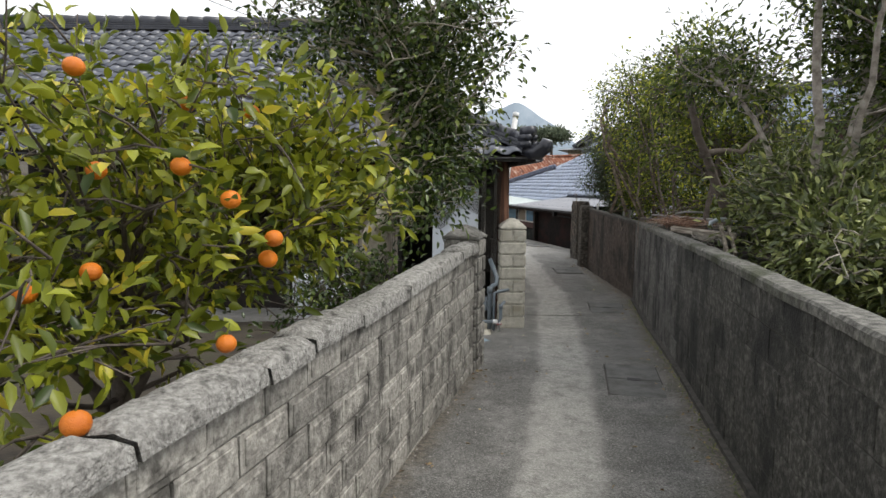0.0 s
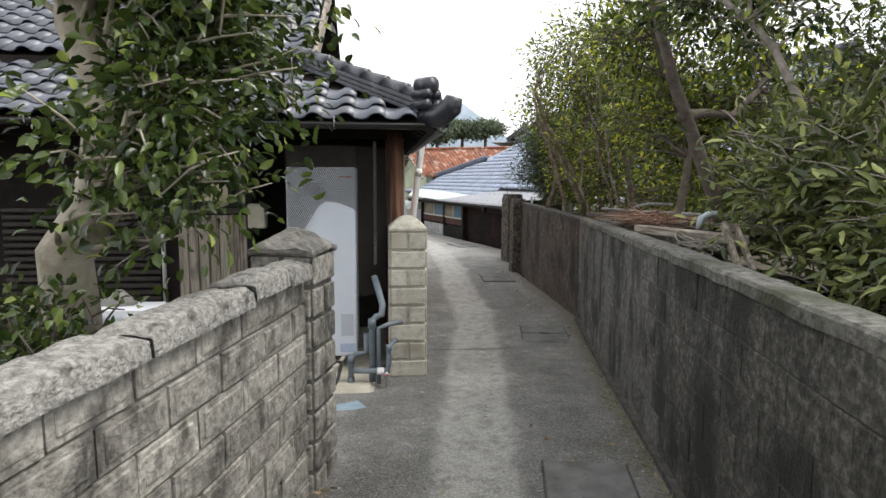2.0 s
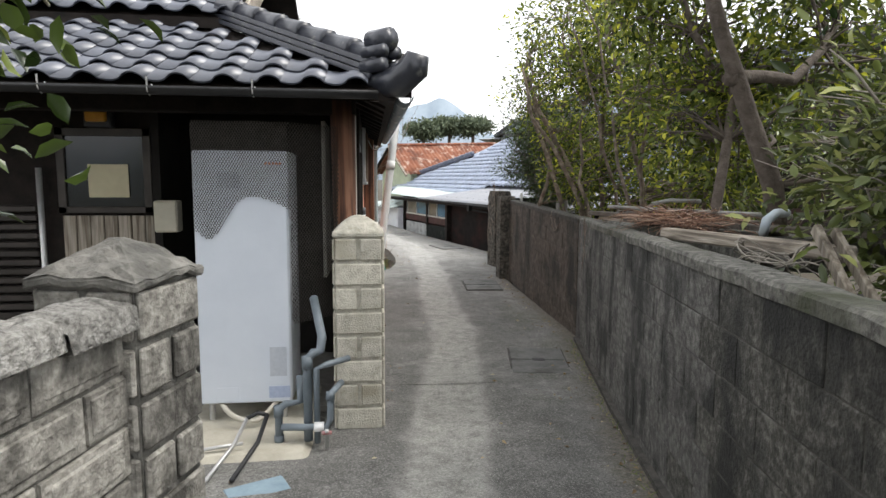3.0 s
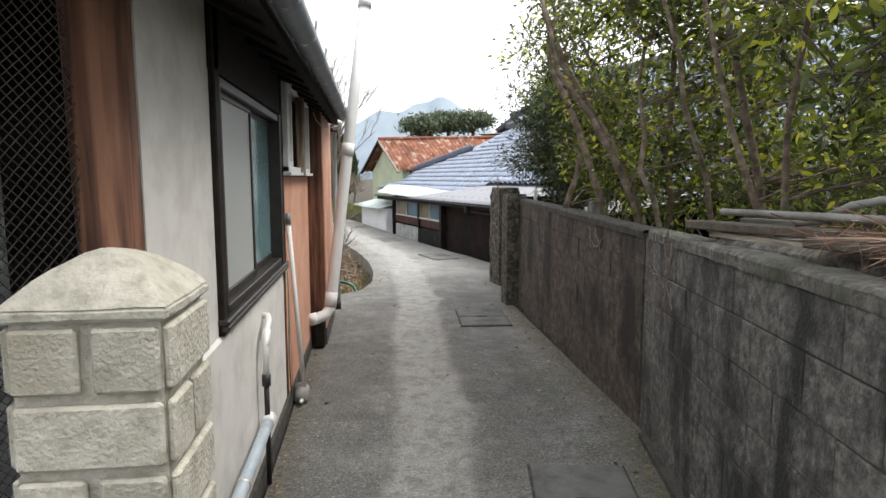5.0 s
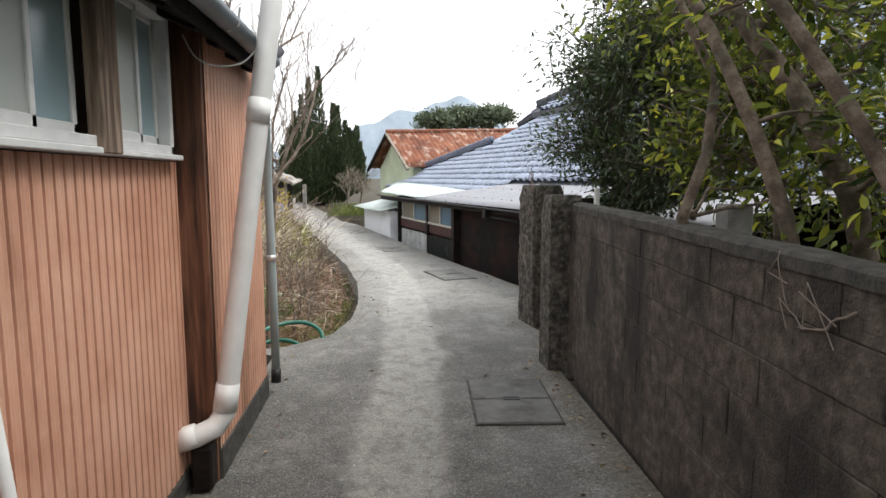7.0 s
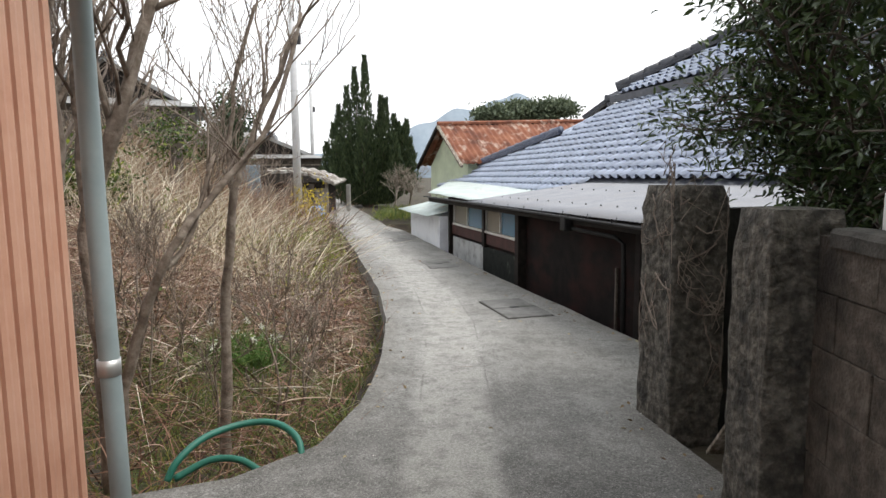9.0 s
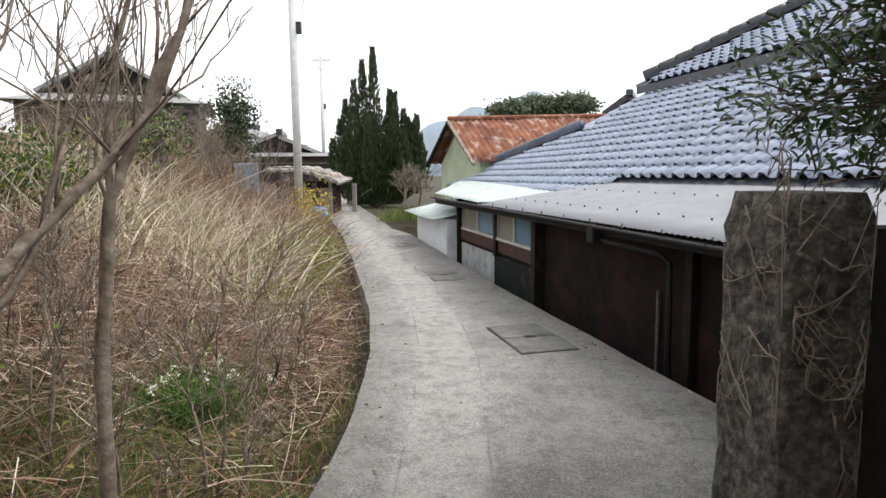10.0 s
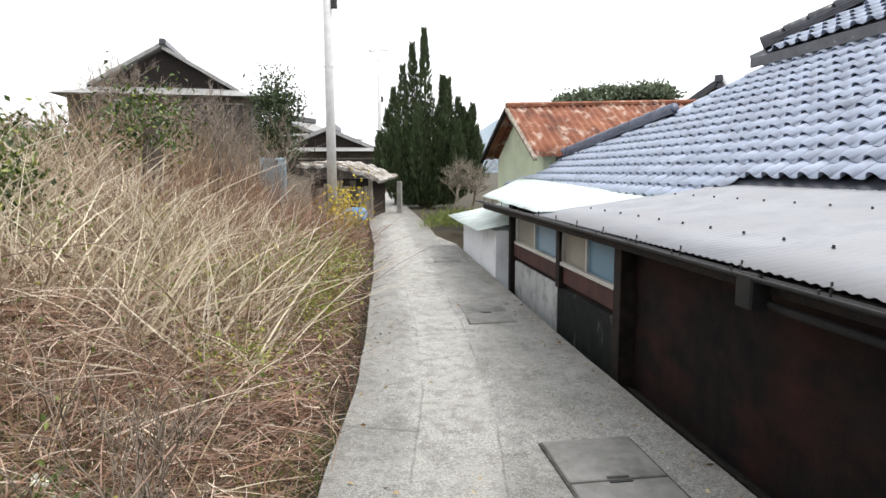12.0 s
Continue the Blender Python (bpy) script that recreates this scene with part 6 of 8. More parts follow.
tagged(blades("long_canes", p, NR.normal(size=(2600, 3)) * np.array([1, 0.9, 0.5]) + np.array([0, 0, 0.35]), 1.0, 0.012, GRASS_ROSE, 1.0, 7), "long reddish canes arching over the brush", "weeds", kind="stuff")
C = []
for _ in range(58):
    y = R.uniform(20.8, 27)
    x = lerp(LEFT, y) - 0.35 - abs(R.gauss(0.2, 1.0))
    z = ground_z(x, y) + R.uniform(0.35, 0.85)
    C += [(x + R.gauss(0, 0.17), y + R.gauss(0, 0.17), z + R.gauss(0, 0.14)) for _ in range(60)]
tagged(leaf_cloud("weed_clumps", C, NR.normal(size=(len(C), 3)), 0.075, 0.028, WEED), "yellow-green leafy weeds in clumps on the bank", "weeds", kind="stuff")
# narcissus clump
for cx, cy in ((-0.1, 18.65), (0.2, 18.8), (-0.4, 18.9), (-0.25, 18.5)):
    root = empty("narcissus", cx, cy, ground_z(cx, cy))
    tagged(root, "clump of white narcissus with strap leaves", "flower", "narcissus clumps")
    n = 130
    blades("leaf_tuft", NR.normal(size=(n, 3)) * np.array([0.12, 0.12, 0]), up_dirs(n, 0.6), 0.5, 0.022, STRAP, 0.5, 4, root)
    for k in range(6):
        a, b = R.gauss(0, 0.18), R.gauss(0, 0.16)
        h = R.uniform(0.32, 0.42)
        part("flower_stem", tube([(a * 0.5, b * 0.5, 0), (a, b, h)], 0.004, 4), LEAF_CITRUS, root)
        leaf_cloud("flower_head", np.tile([[a, b, h]], (14, 1)) + NR.normal(size=(14, 3)) * 0.012, NR.normal(size=(14, 3)), 0.034, 0.024, PETAL, root)


def bare_tree(name, label, base, top, r, depth=4, seed=1, spread=0.45, bark=TWIG, kids=4, stems=()):
    rr = random.Random(seed)
    root = empty(name, *base)
    tagged(root, label, "tree")
    inv = Matrix.Translation(-Vector(base))
    bm, bm2 = bmesh.new(), bmesh.new()

    def grow(a, b, rad, lev):
        pts = [a]
        for k in range(1, 5):
            pts.append(a.lerp(b, k / 4) + Vector((rr.gauss(0, 1), rr.gauss(0, 1), rr.gauss(0, 0.5))) * (b - a).length * 0.035)
        tube([inv @ q for q in pts], [max(0.0025, rad * (1 - 0.45 * k / 4)) for k in range(5)], 8 if lev == 0 else 5, bm if lev == 0 else bm2)
        if lev >= depth:
            return
        for k in range(kids + (lev == 0) * 2):
            t = rr.uniform(0.35, 1.0) if lev else rr.uniform(0.3, 1.0)
            s = pts[0].lerp(pts[-1], t)
            dirv = (pts[-1] - pts[0]).normalized() + Vector((rr.gauss(0, spread), rr.gauss(0, spread), rr.gauss(0.35, spread * 0.6)))
            grow(s, s + dirv.normalized() * (b - a).length * rr.uniform(0.4, 0.7), rad * 0.45, lev + 1)
    if not stems:
        grow(Vector(base), Vector(top), r, 0)
    for st, ra, rb, shoots in stems:
        st = [Vector(q) for q in st]
        pts = []
        for i in range(len(st) - 1):
            p0, p1, p2, p3 = st[max(i - 1, 0)], st[i], st[i + 1], st[min(i + 2, len(st) - 1)]
            for k in range(5):
                t = k / 5
                q = 0.5 * (2 * p1 + (p2 - p0) * t + (2 * p0 - 5 * p1 + 4 * p2 - p3) * t * t + (3 * p1 - p0 - 3 * p2 + p3) * t ** 3)
                pts.append(q + Vector((rr.gauss(0, 0.008), rr.gauss(0, 0.008), 0)))
        pts.append(st[-1])
        m = len(pts) - 1
        tube([inv @ q for q in pts], [(ra + (rb - ra) * k / m) * (1 + 0.1 * math.sin(k * 2.3)) for k in range(m + 1)], 9, bm)
        for k in range(shoots):
            i = rr.randrange(m // 2, m + 1)
            dirv = Vector((rr.gauss(0.05, 0.5), rr.gauss(0.1, 0.5), rr.uniform(0.5, 1.4))).normalized()
            grow(pts[i], pts[i] + dirv * rr.uniform(0.5, 1.1), rb * rr.uniform(0.35, 0.7), max(1, depth - 2))
    part("trunk", bm, bark, root, smooth=True)
    tagged(part("branchwork", bm2, bark, root, smooth=True), kind="stuff")
    return root


bare_tree("bare_tree", "bare grey-barked tree leaning over the dry bank", (0.16, 15.6, -0.5), None, 0.07, 4, 3, 0.45, TANBARK, 3,
          [([(0.16, 15.6, -0.5), (0.14, 15.6, 0.4), (0.06, 15.72, 1.2), (0.27, 15.74, 1.75), (0.52, 15.8, 2.6)], 0.074, 0.03, 9), ([(0.06, 15.72, 1.15), (-0.02, 15.8, 1.8), (0.06, 15.85, 2.8)], 0.05, 0.022, 7),
           ([(0.18, 15.6, -0.1), (0.36, 15.62, 0.55), (0.54, 15.65, 0.95), (0.8, 15.95, 1.4), (1.02, 16.05, 1.7), (1.2, 16.2, 2.4)], 0.034, 0.012, 12), ([(0.5, 15.64, 0.85), (0.6, 15.75, 1.0), (0.72, 15.9, 1.5)], 0.02, 0.01, 3)])
bare_tree("bare_tree", "slender bare sapling among dead weeds", (0.62, 16.1, -0.6), None, 0.035, 4, 5, 0.45, TANBARK, 3,
          [([(0.62, 16.1, -0.6), (0.65, 16.12, 0.3), (0.74, 16.1, 1.15), (0.8, 16.2, 1.5), (1.15, 16.3, 2.3)], 0.04, 0.015, 10), ([(0.74, 16.1, 1.1), (0.7, 16.3, 1.8), (0.85, 16.4, 2.5)], 0.02, 0.01, 5)])
bare_tree("bare_tree", "bare grey-barked tree beside the tin house", (-0.6, 15.6, -0.4), (-0.3, 16.2, 2.3), 0.065, 4, 8, 0.45, TANBARK)
bare_tree("bare_tree", "bare twiggy tree on the dry bank", (-1.9, 17.2, -0.4), (-1.3, 17.8, 1.8), 0.04, 4, 12)
bare_tree("bare_tree", "bare twiggy tree above the dry bank", (-5.6, 21.0, 0.5), (-5.0, 21.5, 3.2), 0.05, 4, 21)
for k in range(12):
    x, y = R.uniform(-1.4, 1.0), R.uniform(15.8, 18.6)
    bare_tree("bare_shrub", "thin leafless shrub with brown twigs", (x, y, ground_z(x, y)), (x + R.gauss(0, 0.2), y + R.gauss(0, 0.2), ground_z(x, y) + R.uniform(0.6, 1.2)), 0.012, 3, 30 + k, 0.5, TANBARK)

for k in range(7):
    x, y = -6.4 + 0.65 * k + R.gauss(0, 0.2), 28.5 + R.uniform(-1.5, 1.5)
    bare_tree("bare_shrub", "tall leafless brown shrub above the dry grass", (x, y, ground_z(x, y)), (x + R.gauss(0, 0.2), y, ground_z(x, y) + 1.5), 0.03, 4, 70 + k, 0.5)

# ---- beyond the end of the lane ----
def cypress(x, y, z, h, seed):
    rr = random.Random(seed)
    root = empty("cypress_tree", x, y, z)
    tagged(root, "dark green spiky cypress with flame-shaped spires", "tree")
    bm = bmesh.new()
    P, D = [], []
    # upswept leaders: two tall ones in the middle, lower ones to either side
    spires = [(0.1, 0, 1.0), (-0.38, 0.1, 0.93), (-0.75, -0.1, 0.8), (0.55, 0.1, 0.74), (0.85, -0.1, 0.72), (-1.05, 0.0, 0.68), (1.25, 0.1, 0.62), (1.6, 0, 0.58), (-1.35, 0.1, 0.56), (-1.6, 0, 0.44), (1.8, -0.1, 0.45)]
    spires += [(rr.uniform(-1.6, 1.7), rr.uniform(-0.7, 0.7), rr.uniform(0.3, 0.6)) for _ in range(16)]
    for k, (hx, hy, share) in enumerate(spires):
        top = h * share
        lean = rr.uniform(-0.12, 0.12)
        tube([(0, 0, 0), (hx * 0.75, hy * 0.75, top * 0.35), (hx + lean, hy, top)], [0.08, 0.05, 0.008], 5, bm)
        for _ in range(int(300 * top)):
            t = rr.uniform(0.04, 1.0)
            zz = top * t
            wdt = (0.5 * min(1.0, (1 - t) / 0.55) ** 1.15 + 0.035) * (0.75 + 0.4 * noise.noise(Vector((zz * 2.6, k * 3.1, 0))))
            b = rr.uniform(0, 6.28)
            ff = min(1, 0.3 + t / 0.5)
            q = rr.uniform(0.35, 1)
            P.append((hx * ff + lean * t + math.cos(b) * wdt * q, hy * ff + math.sin(b) * wdt * q, zz))
            D.append((math.cos(b) * 0.45, math.sin(b) * 0.45, 1.0))
    for _ in range(4500):
        v = Vector((rr.gauss(0, 1), rr.gauss(0, 1), rr.gauss(0, 1))).normalized() * rr.random() ** 0.33
        P.append((v.x * 1.6 * (1 - 0.25 * v.z), v.y * 0.9, 1.8 + v.z * 1.8))
        D.append((v.x * 0.6, v.y * 0.6, 0.8))
    part("trunk", bm, BARK_D, root)
    leaf_cloud("crown", P, D, 0.22, 0.065, LEAF_CYP, root, "", 0.1)


cypress(-1.15, 37.5, 0.1, 6.0, 4)
bare_tree("bare_shrub", "pale leafless bush with upswept twigs", (0.2, 35.0, 0.0), (0.3, 35.0, 1.0), 0.05, 4, 44, 0.9, GREYWOOD, 5)
bare_tree("bare_shrub", "pale leafless bush with upswept twigs", (0.7, 35.4, 0.0), (0.8, 35.4, 1.1), 0.05, 4, 47, 0.9, GREYWOOD, 5)


def utility_pole(x, y, z, h, r, label):
    root = empty("utility_pole", x, y, z)
    tagged(root, label, "utility pole")
    part("pole", tube([(0, 0, 0), (0, 0, h * 0.5), (0, 0, h)], [r, r * 0.9, r * 0.75], 14), POLE, root, smooth=True)
    part("crossarm", box(-0.7, 0.7, -0.05, 0.05, h - 0.35, h - 0.27, 0.01), ALU, root)
    for k in (-0.6, -0.25, 0.25, 0.6):
        part("insulator", tube([(k, 0, h - 0.27), (k, 0, h - 0.2), (k, 0, h - 0.1)], [0.03, 0.06, 0.035], 8), WHITEWALL, root)
    part("bracket", box(r * 0.8, r + 0.12, -0.06, 0.06, h * 0.62, h * 0.66, 0.01), BLACK, root)
    part("clamp_band", tube([(0, 0, h * 0.45), (0, 0, h * 0.45 + 0.05)], r * 1.02, 14), ALU, root)


utility_pole(-2.56, 31.5, 0.2, 8.4, 0.125, "pale concrete utility pole beside the lane")
utility_pole(-8.2, 60, 0.0, 10.2, 0.16, "distant concrete utility pole with crossarm")
for z0, z1 in ((8.2, 10.0), (7.7, 9.2)):
    pts = [(-2.56 + (-8.2 + 2.56) * k / 10, 31.5 + 28.5 * k / 10, z0 + (z1 - z0) * k / 10 - 0.9 * math.sin(math.pi * k / 10)) for k in range(11)]
    tagged(part("power_cable", tube(pts, 0.012, 4), BLACK), "thin black overhead power cable", "cable")
pts = [(-2.56 - 9 * k / 8, 31.5 - 22 * k / 8, 7.9 - 0.7 * math.sin(math.pi * k / 8) + 0.2 * k / 8) for k in range(9)]
tagged(part("power_cable", tube(pts, 0.012, 4), BLACK), "thin black overhead power cable", "cable")


def hipped_house(name, label, cx, cy, w, d, z0, wall_h, rise, wall_m, roof_m, gable=True, rz=0):
    root = empty(name, cx, cy, z0, rz)
    tagged(root, label, "house")
    part("wall", box(-w / 2, w / 2, -d / 2, d / 2, -1, wall_h), wall_m, root)
    o = 0.7
    bm = bmesh.new()
    lo = [bm.verts.new(c) for c in ((-w / 2 - o, -d / 2 - o, wall_h), (w / 2 + o, -d / 2 - o, wall_h), (w / 2 + o, d / 2 + o, wall_h), (-w / 2 - o, d / 2 + o, wall_h))]
    mid = [bm.verts.new(c) for c in ((-w * 0.36, -d * 0.3, wall_h + rise * 0.22), (w * 0.36, -d * 0.3, wall_h + rise * 0.22), (w * 0.36, d * 0.3, wall_h + rise * 0.22), (-w * 0.36, d * 0.3, wall_h + rise * 0.22))]
    for k in range(4):
        bm.faces.new((lo[k], lo[(k + 1) % 4], mid[(k + 1) % 4], mid[k]))
    bm.faces.new(lo[::-1])
    bm.faces.new(mid)
    part("roof_skirt", bm, roof_m, root)
    if gable:
        for sgn in (1, -1):
            bm = bmesh.new()
            q = [(0, -d * 0.36, wall_h + rise), (sgn * w * 0.42, -d * 0.36, wall_h + rise * 0.2), (sgn * w * 0.42, d * 0.36, wall_h + rise * 0.2), (0, d * 0.36, wall_h + rise)]
            bm.faces.new([bm.verts.new(c) for c in q])
            ob = part("roof_slope", bm, roof_m, root)
            ob.modifiers.new("thickness", "SOLIDIFY").thickness = 0.2
        bm = bmesh.new()
        bm.faces.new([bm.verts.new(c) for c in ((-w * 0.38, -d * 0.31, wall_h + rise * 0.2), (w * 0.38, -d * 0.31, wall_h + rise * 0.2), (0, -d * 0.31, wall_h + rise * 0.95))])
        part("gable", bm, DARKWOOD, root, "dark timber gable")
        part("ridge_cap", box(-0.18, 0.18, -d * 0.38, d * 0.38, wall_h + rise, wall_h + rise + 0.35, 0.05), TILE_K, root)
    for k in range(5):
        x = -w * 0.4 + k * w * 0.2
        wn_ = part("window", box(x - 0.5, x + 0.5, -d / 2 - 0.05, -d / 2, wall_h - 1.6, wall_h - 0.4), BRONZE, root)
        part("window_frame", box(x - 0.56, x + 0.56, -d / 2 - 0.1, -d / 2 - 0.05, wall_h - 0.42, wall_h - 0.36), GREYWOOD, wn_)
    return root


GREYTILE = mat("weathered_roof", [(0.2, 0.2, 0.2), (0.32, 0.32, 0.31)], 3, 0.6, 0.3, 30)
hipped_house("old_house", "old two-storey house with weathered grey tiled gable roof", -19.0, 52, 9.4, 8, 1.2, 4.4, 2.9, BARKWOOD, GREYTILE, True, 20)
hipped_house("far_house", "distant brown house with grey roof", -9.0, 52, 6, 6, -0.5, 3.0, 1.3, BARKWOOD, GREYTILE, True, 12)
hipped_house("far_house", "distant grey house with low roof", -13.5, 58, 6, 6, -0.5, 4.2, 1.2, GREYWOOD, GREYTILE, True, -8)
hipped_house("far_house", "distant dark gabled house beyond the roofs", 11.6, 48, 3.0, 6, 0, 4.2, 1.1, GREYWOOD, TILE_K, True, -20)

hut = empty("roadside_hut", -2.7, 33.6, 0.1)
tagged(hut, "ramshackle hut with bowed white-edged roof", "hut")
part("wall", box(-1.0, 0.7, -0.5, 1.4, -0.3, 1.1), DARKWOOD, hut)
vs, fs = [], []
for i in range(25):
    x = -1.3 + i * 0.1
    z = 1.5 - 0.36 * max(0.0, (x + 0.6) / 1.5) ** 2 + 0.03 * math.sin(i * 1.7)
    for j in range(7):
        y = -0.85 + 0.4 * j
        vs.append((x, y + (0.14 * noise.noise(Vector((x * 5, 1, 0))) if j == 0 else 0), z + 0.02 * j + 0.04 * noise.noise(Vector((x * 4, y * 3, 2)))))
for i in range(24):
    for j in range(6):
        q = 7 * i + j
        fs.append((q, q + 7, q + 8, q + 1))
o = raw("roof", vs, fs, mat("patched_roof", [(0.12, 0.1, 0.08), (0.3, 0.28, 0.25), (0.62, 0.62, 0.6)], 5, 0.85, 0.6, 30, stain=(0.1, 0.06, 0.04), stain_scale=6), hut, "sagging patched roof with ragged pale edge")
o.modifiers.new("thickness", "SOLIDIFY").thickness = 0.09
for k in range(9):
    x = -1.0 + k * 0.19
    part("wall_board", box(x, x + 0.17, -0.53, -0.5, -0.3, R.uniform(0.85, 1.08), 0.006), GREYWOOD if k % 3 else BARKWOOD, hut)
for k in range(4):
    part("roof_batten", tube([(-1.25, -0.7 + 0.6 * k, 1.56), (-0.3, -0.7 + 0.6 * k, 1.55), (0.5, -0.7 + 0.6 * k, 1.36), (1.05, -0.72 + 0.6 * k, 1.08)], 0.025, 5), GREYWOOD, hut)
part("doorway_post", box(0.7, 0.8, -0.6, -0.5, -0.3, 1.2), GREYWOOD, hut)
tagged(part("blue_tarp", box(-2.55, -1.95, 32.2, 32.7, 0.05, 0.42, 0.08), BLUE), "crumpled bright blue tarpaulin beside the hut", "tarpaulin")
tagged(part("blue_sheet", box(-4.25, -3.55, 30.9, 30.98, 0.6, 1.75, 0.03), BLUE_PALE), "pale blue plastic sheet hung behind the reeds", "sheet")
tagged(part("stone_post", box(-1.55, -1.4, 34.6, 34.75, 0, 1.1, 0.02), CONC), "narrow grey stone gate post", "gate post")
tagged(part("stone_post", box(-2.3, -2.15, 35.4, 35.55, 0, 1.2, 0.02), CONC), "narrow grey stone gate post", "gate post")
p = np.array([(R.gauss(-2.1, 0.25), R.gauss(31.0, 0.4), abs(R.gauss(0.4, 0.35))) for _ in range(500)])
tagged(leaf_cloud("yellow_shrub", p, NR.normal(size=(500, 3)), 0.12, 0.06, FLOWER_Y), "bright yellow-leaved bush by the pole", "bush", kind="stuff")
p = np.array([(R.uniform(-0.2, 1.4), R.uniform(31, 34.5), 0.0 + abs(R.gauss(0, 0.12))) for _ in range(1500)])
tagged(blades("verge_grass", p, up_dirs(1500, 0.5), 0.25, 0.02, GRASS_GREEN, 0.5, 3), "rough grass on the far verge", "grass", kind="stuff")


def far_crown(name, label, centre, size, n, leaf, ln):
    root = empty(name, centre[0], centre[1], 0)
    tagged(root, label, "tree")
    part("trunk", tube([(0, 0, 0), (0.1, 0, centre[2])], [0.25, 0.12], 8), BARK_D, root)
    P = []
    for _ in range(46):
        c = cloud_points(1, (0, 0, centre[2]), size)[0]
        for _ in range(n // 46):
            P.append((c[0] + R.gauss(0, 0.35), c[1] + R.gauss(0, 0.35), c[2] + R.gauss(0, 0.22)))
    leaf_cloud("crown", P, NR.normal(size=(len(P), 3)) + np.array([0, 0, 0.6]), ln, ln * 0.5, leaf, root)


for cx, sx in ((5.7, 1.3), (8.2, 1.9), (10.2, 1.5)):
    far_crown("pine_tree", "distant spreading pine tree, its green paled for haze", (cx, 60 + R.uniform(-1, 1), 5.75 + (cx > 8) * 0.45), (sx, 1.4, 0.62), 4200, LEAF_PINE, 0.35)
far_crown("evergreen_tree", "distant dark round evergreen tree", (-7.5, 40, 3.3), (0.6, 0.6, 1.9), 3000, LEAF_CYP, 0.2)
far_crown("evergreen_tree", "evergreen bush among the dry grass", (-4.0, 26.0, 2.2), (0.22, 0.3, 0.7), 800, LEAF_CAM, 0.12)
far_crown("evergreen_tree", "evergreen bush beyond the dry grass", (-6.6, 26.5, 1.4), (0.8, 0.8, 0.9), 2600, LEAF_CAM, 0.15)
far_crown("evergreen_tree", "evergreen bush beyond the dry grass", (-4.2, 22.5, 1.2), (0.7, 0.8, 0.6), 3000, LEAF_DEEP, 0.12)

# far wooded hills, with the haze mixed into their colour
vs, fs = [], []
n = 900
for i in range(n + 1):
    a = math.pi * 2 * i / n - math.pi
    x = math.sin(a) * 700
    y = math.cos(a) * 700
    h = 22 + 26 * noise.noise(Vector((math.sin(a) * 2.5, math.cos(a) * 2.5, 0.3))) + 34 * math.exp(-((a - 0.13) / 0.07) ** 2) + 30 * math.exp(-((a - 0.02) / 0.1) ** 2) + 5 * noise.noise(Vector((a * 30, 0, 0)))
    vs += [(x, y, -20), (x, y, max(4, h * 1.25)), (x * 1.5, y * 1.5, -20)]
for i in range(n):
    q = 3 * i
    fs += [(q, q + 3, q + 4, q + 1), (q + 1, q + 4, q + 5, q + 2)]
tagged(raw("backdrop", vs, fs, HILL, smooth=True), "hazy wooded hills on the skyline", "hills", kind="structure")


# ---- things along the lane ----
def pipe(name, pts, r, material, label, category="pipe", sides=12, extra=(), smooth_path=False):
    root = empty(name, *pts[0])
    tagged(root, label, category)
    inv = Matrix.Translation(-Vector(pts[0]))
    if smooth_path:
        q = [Vector(p) for p in pts]
        q = [q[0]] + q + [q[-1]]
        pts = []
        for i in range(1, len(q) - 2):
            for k in range(5):
                t = k / 5
                pts.append(0.5 * (2 * q[i] + (q[i + 1] - q[i - 1]) * t + (2 * q[i - 1] - 5 * q[i] + 4 * q[i + 1] - q[i + 2]) * t * t + (3 * q[i] - q[i - 1] - 3 * q[i + 1] + q[i + 2]) * t ** 3))
        pts.append(q[-1])
    part("pipe_run", tube([inv @ Vector(p) for p in pts], r, sides), material, root, smooth=True)
    for k, (p, q, rr, m) in enumerate(extra):
        part("pipe_joint", tube([inv @ Vector(p), inv @ Vector(q)], rr, sides), m, root, smooth=True)
    return root


pipe("vent_pipe", [(0.86, 12.5, 0.07), (0.98, 12.52, 0.1), (1.06, 12.56, 0.13), (1.1, 12.6, 0.19), (1.115, 12.61, 0.3), (1.22, 12.69, 1.15), (1.355, 12.8, 2.2), (1.48, 12.9, 3.15)], 0.055, PVC_W, "white plastic vent pipe leaning against the eave", "pipe", 16,
     [((1.1, 12.6, 0.2), (1.118, 12.615, 0.34), 0.061, PVC_W), ((0.9, 12.51, 0.085), (0.98, 12.525, 0.105), 0.061, PVC_W), ((1.285, 12.74, 1.66), (1.3, 12.755, 1.78), 0.061, PVC_W), ((1.475, 12.895, 3.1), (1.485, 12.905, 3.2), 0.066, PVC_W)])
tagged(part("pipe_support", box(0.95, 1.05, 12.5, 12.6, -0.18, 0.04, 0.01), DARKWOOD), "dark wooden block under the vent pipe elbow", "block")
pipe("drain_pipe", [(1.1, 13.98, -0.1), (1.1, 13.97, 0.6), (1.09, 13.97, 1.3), (1.09, 13.97, 2.0), (1.18, 13.75, 2.06)], 0.03, PVC_T, "grey-green plastic rain downpipe at the house corner", "pipe", 12,
     [((1.1, 13.98, -0.12), (1.1, 13.98, -0.02), 0.036, BLACK), ((1.095, 13.97, 0.78), (1.095, 13.97, 0.83), 0.034, ALU), ((1.09, 13.97, 1.98), (1.09, 13.97, 2.06), 0.05, BLACK)])
pipe("leaning_pole", [(1.0, 11.12, -0.14), (0.96, 11.1, 0.5), (0.925, 11.06, 1.15)], 0.017, PVC_W, "thin grey-white pole leaning on the tin wall", "pole", 10, [((0.925, 11.06, 1.12), (0.92, 11.055, 1.2), 0.021, PVC_G)])
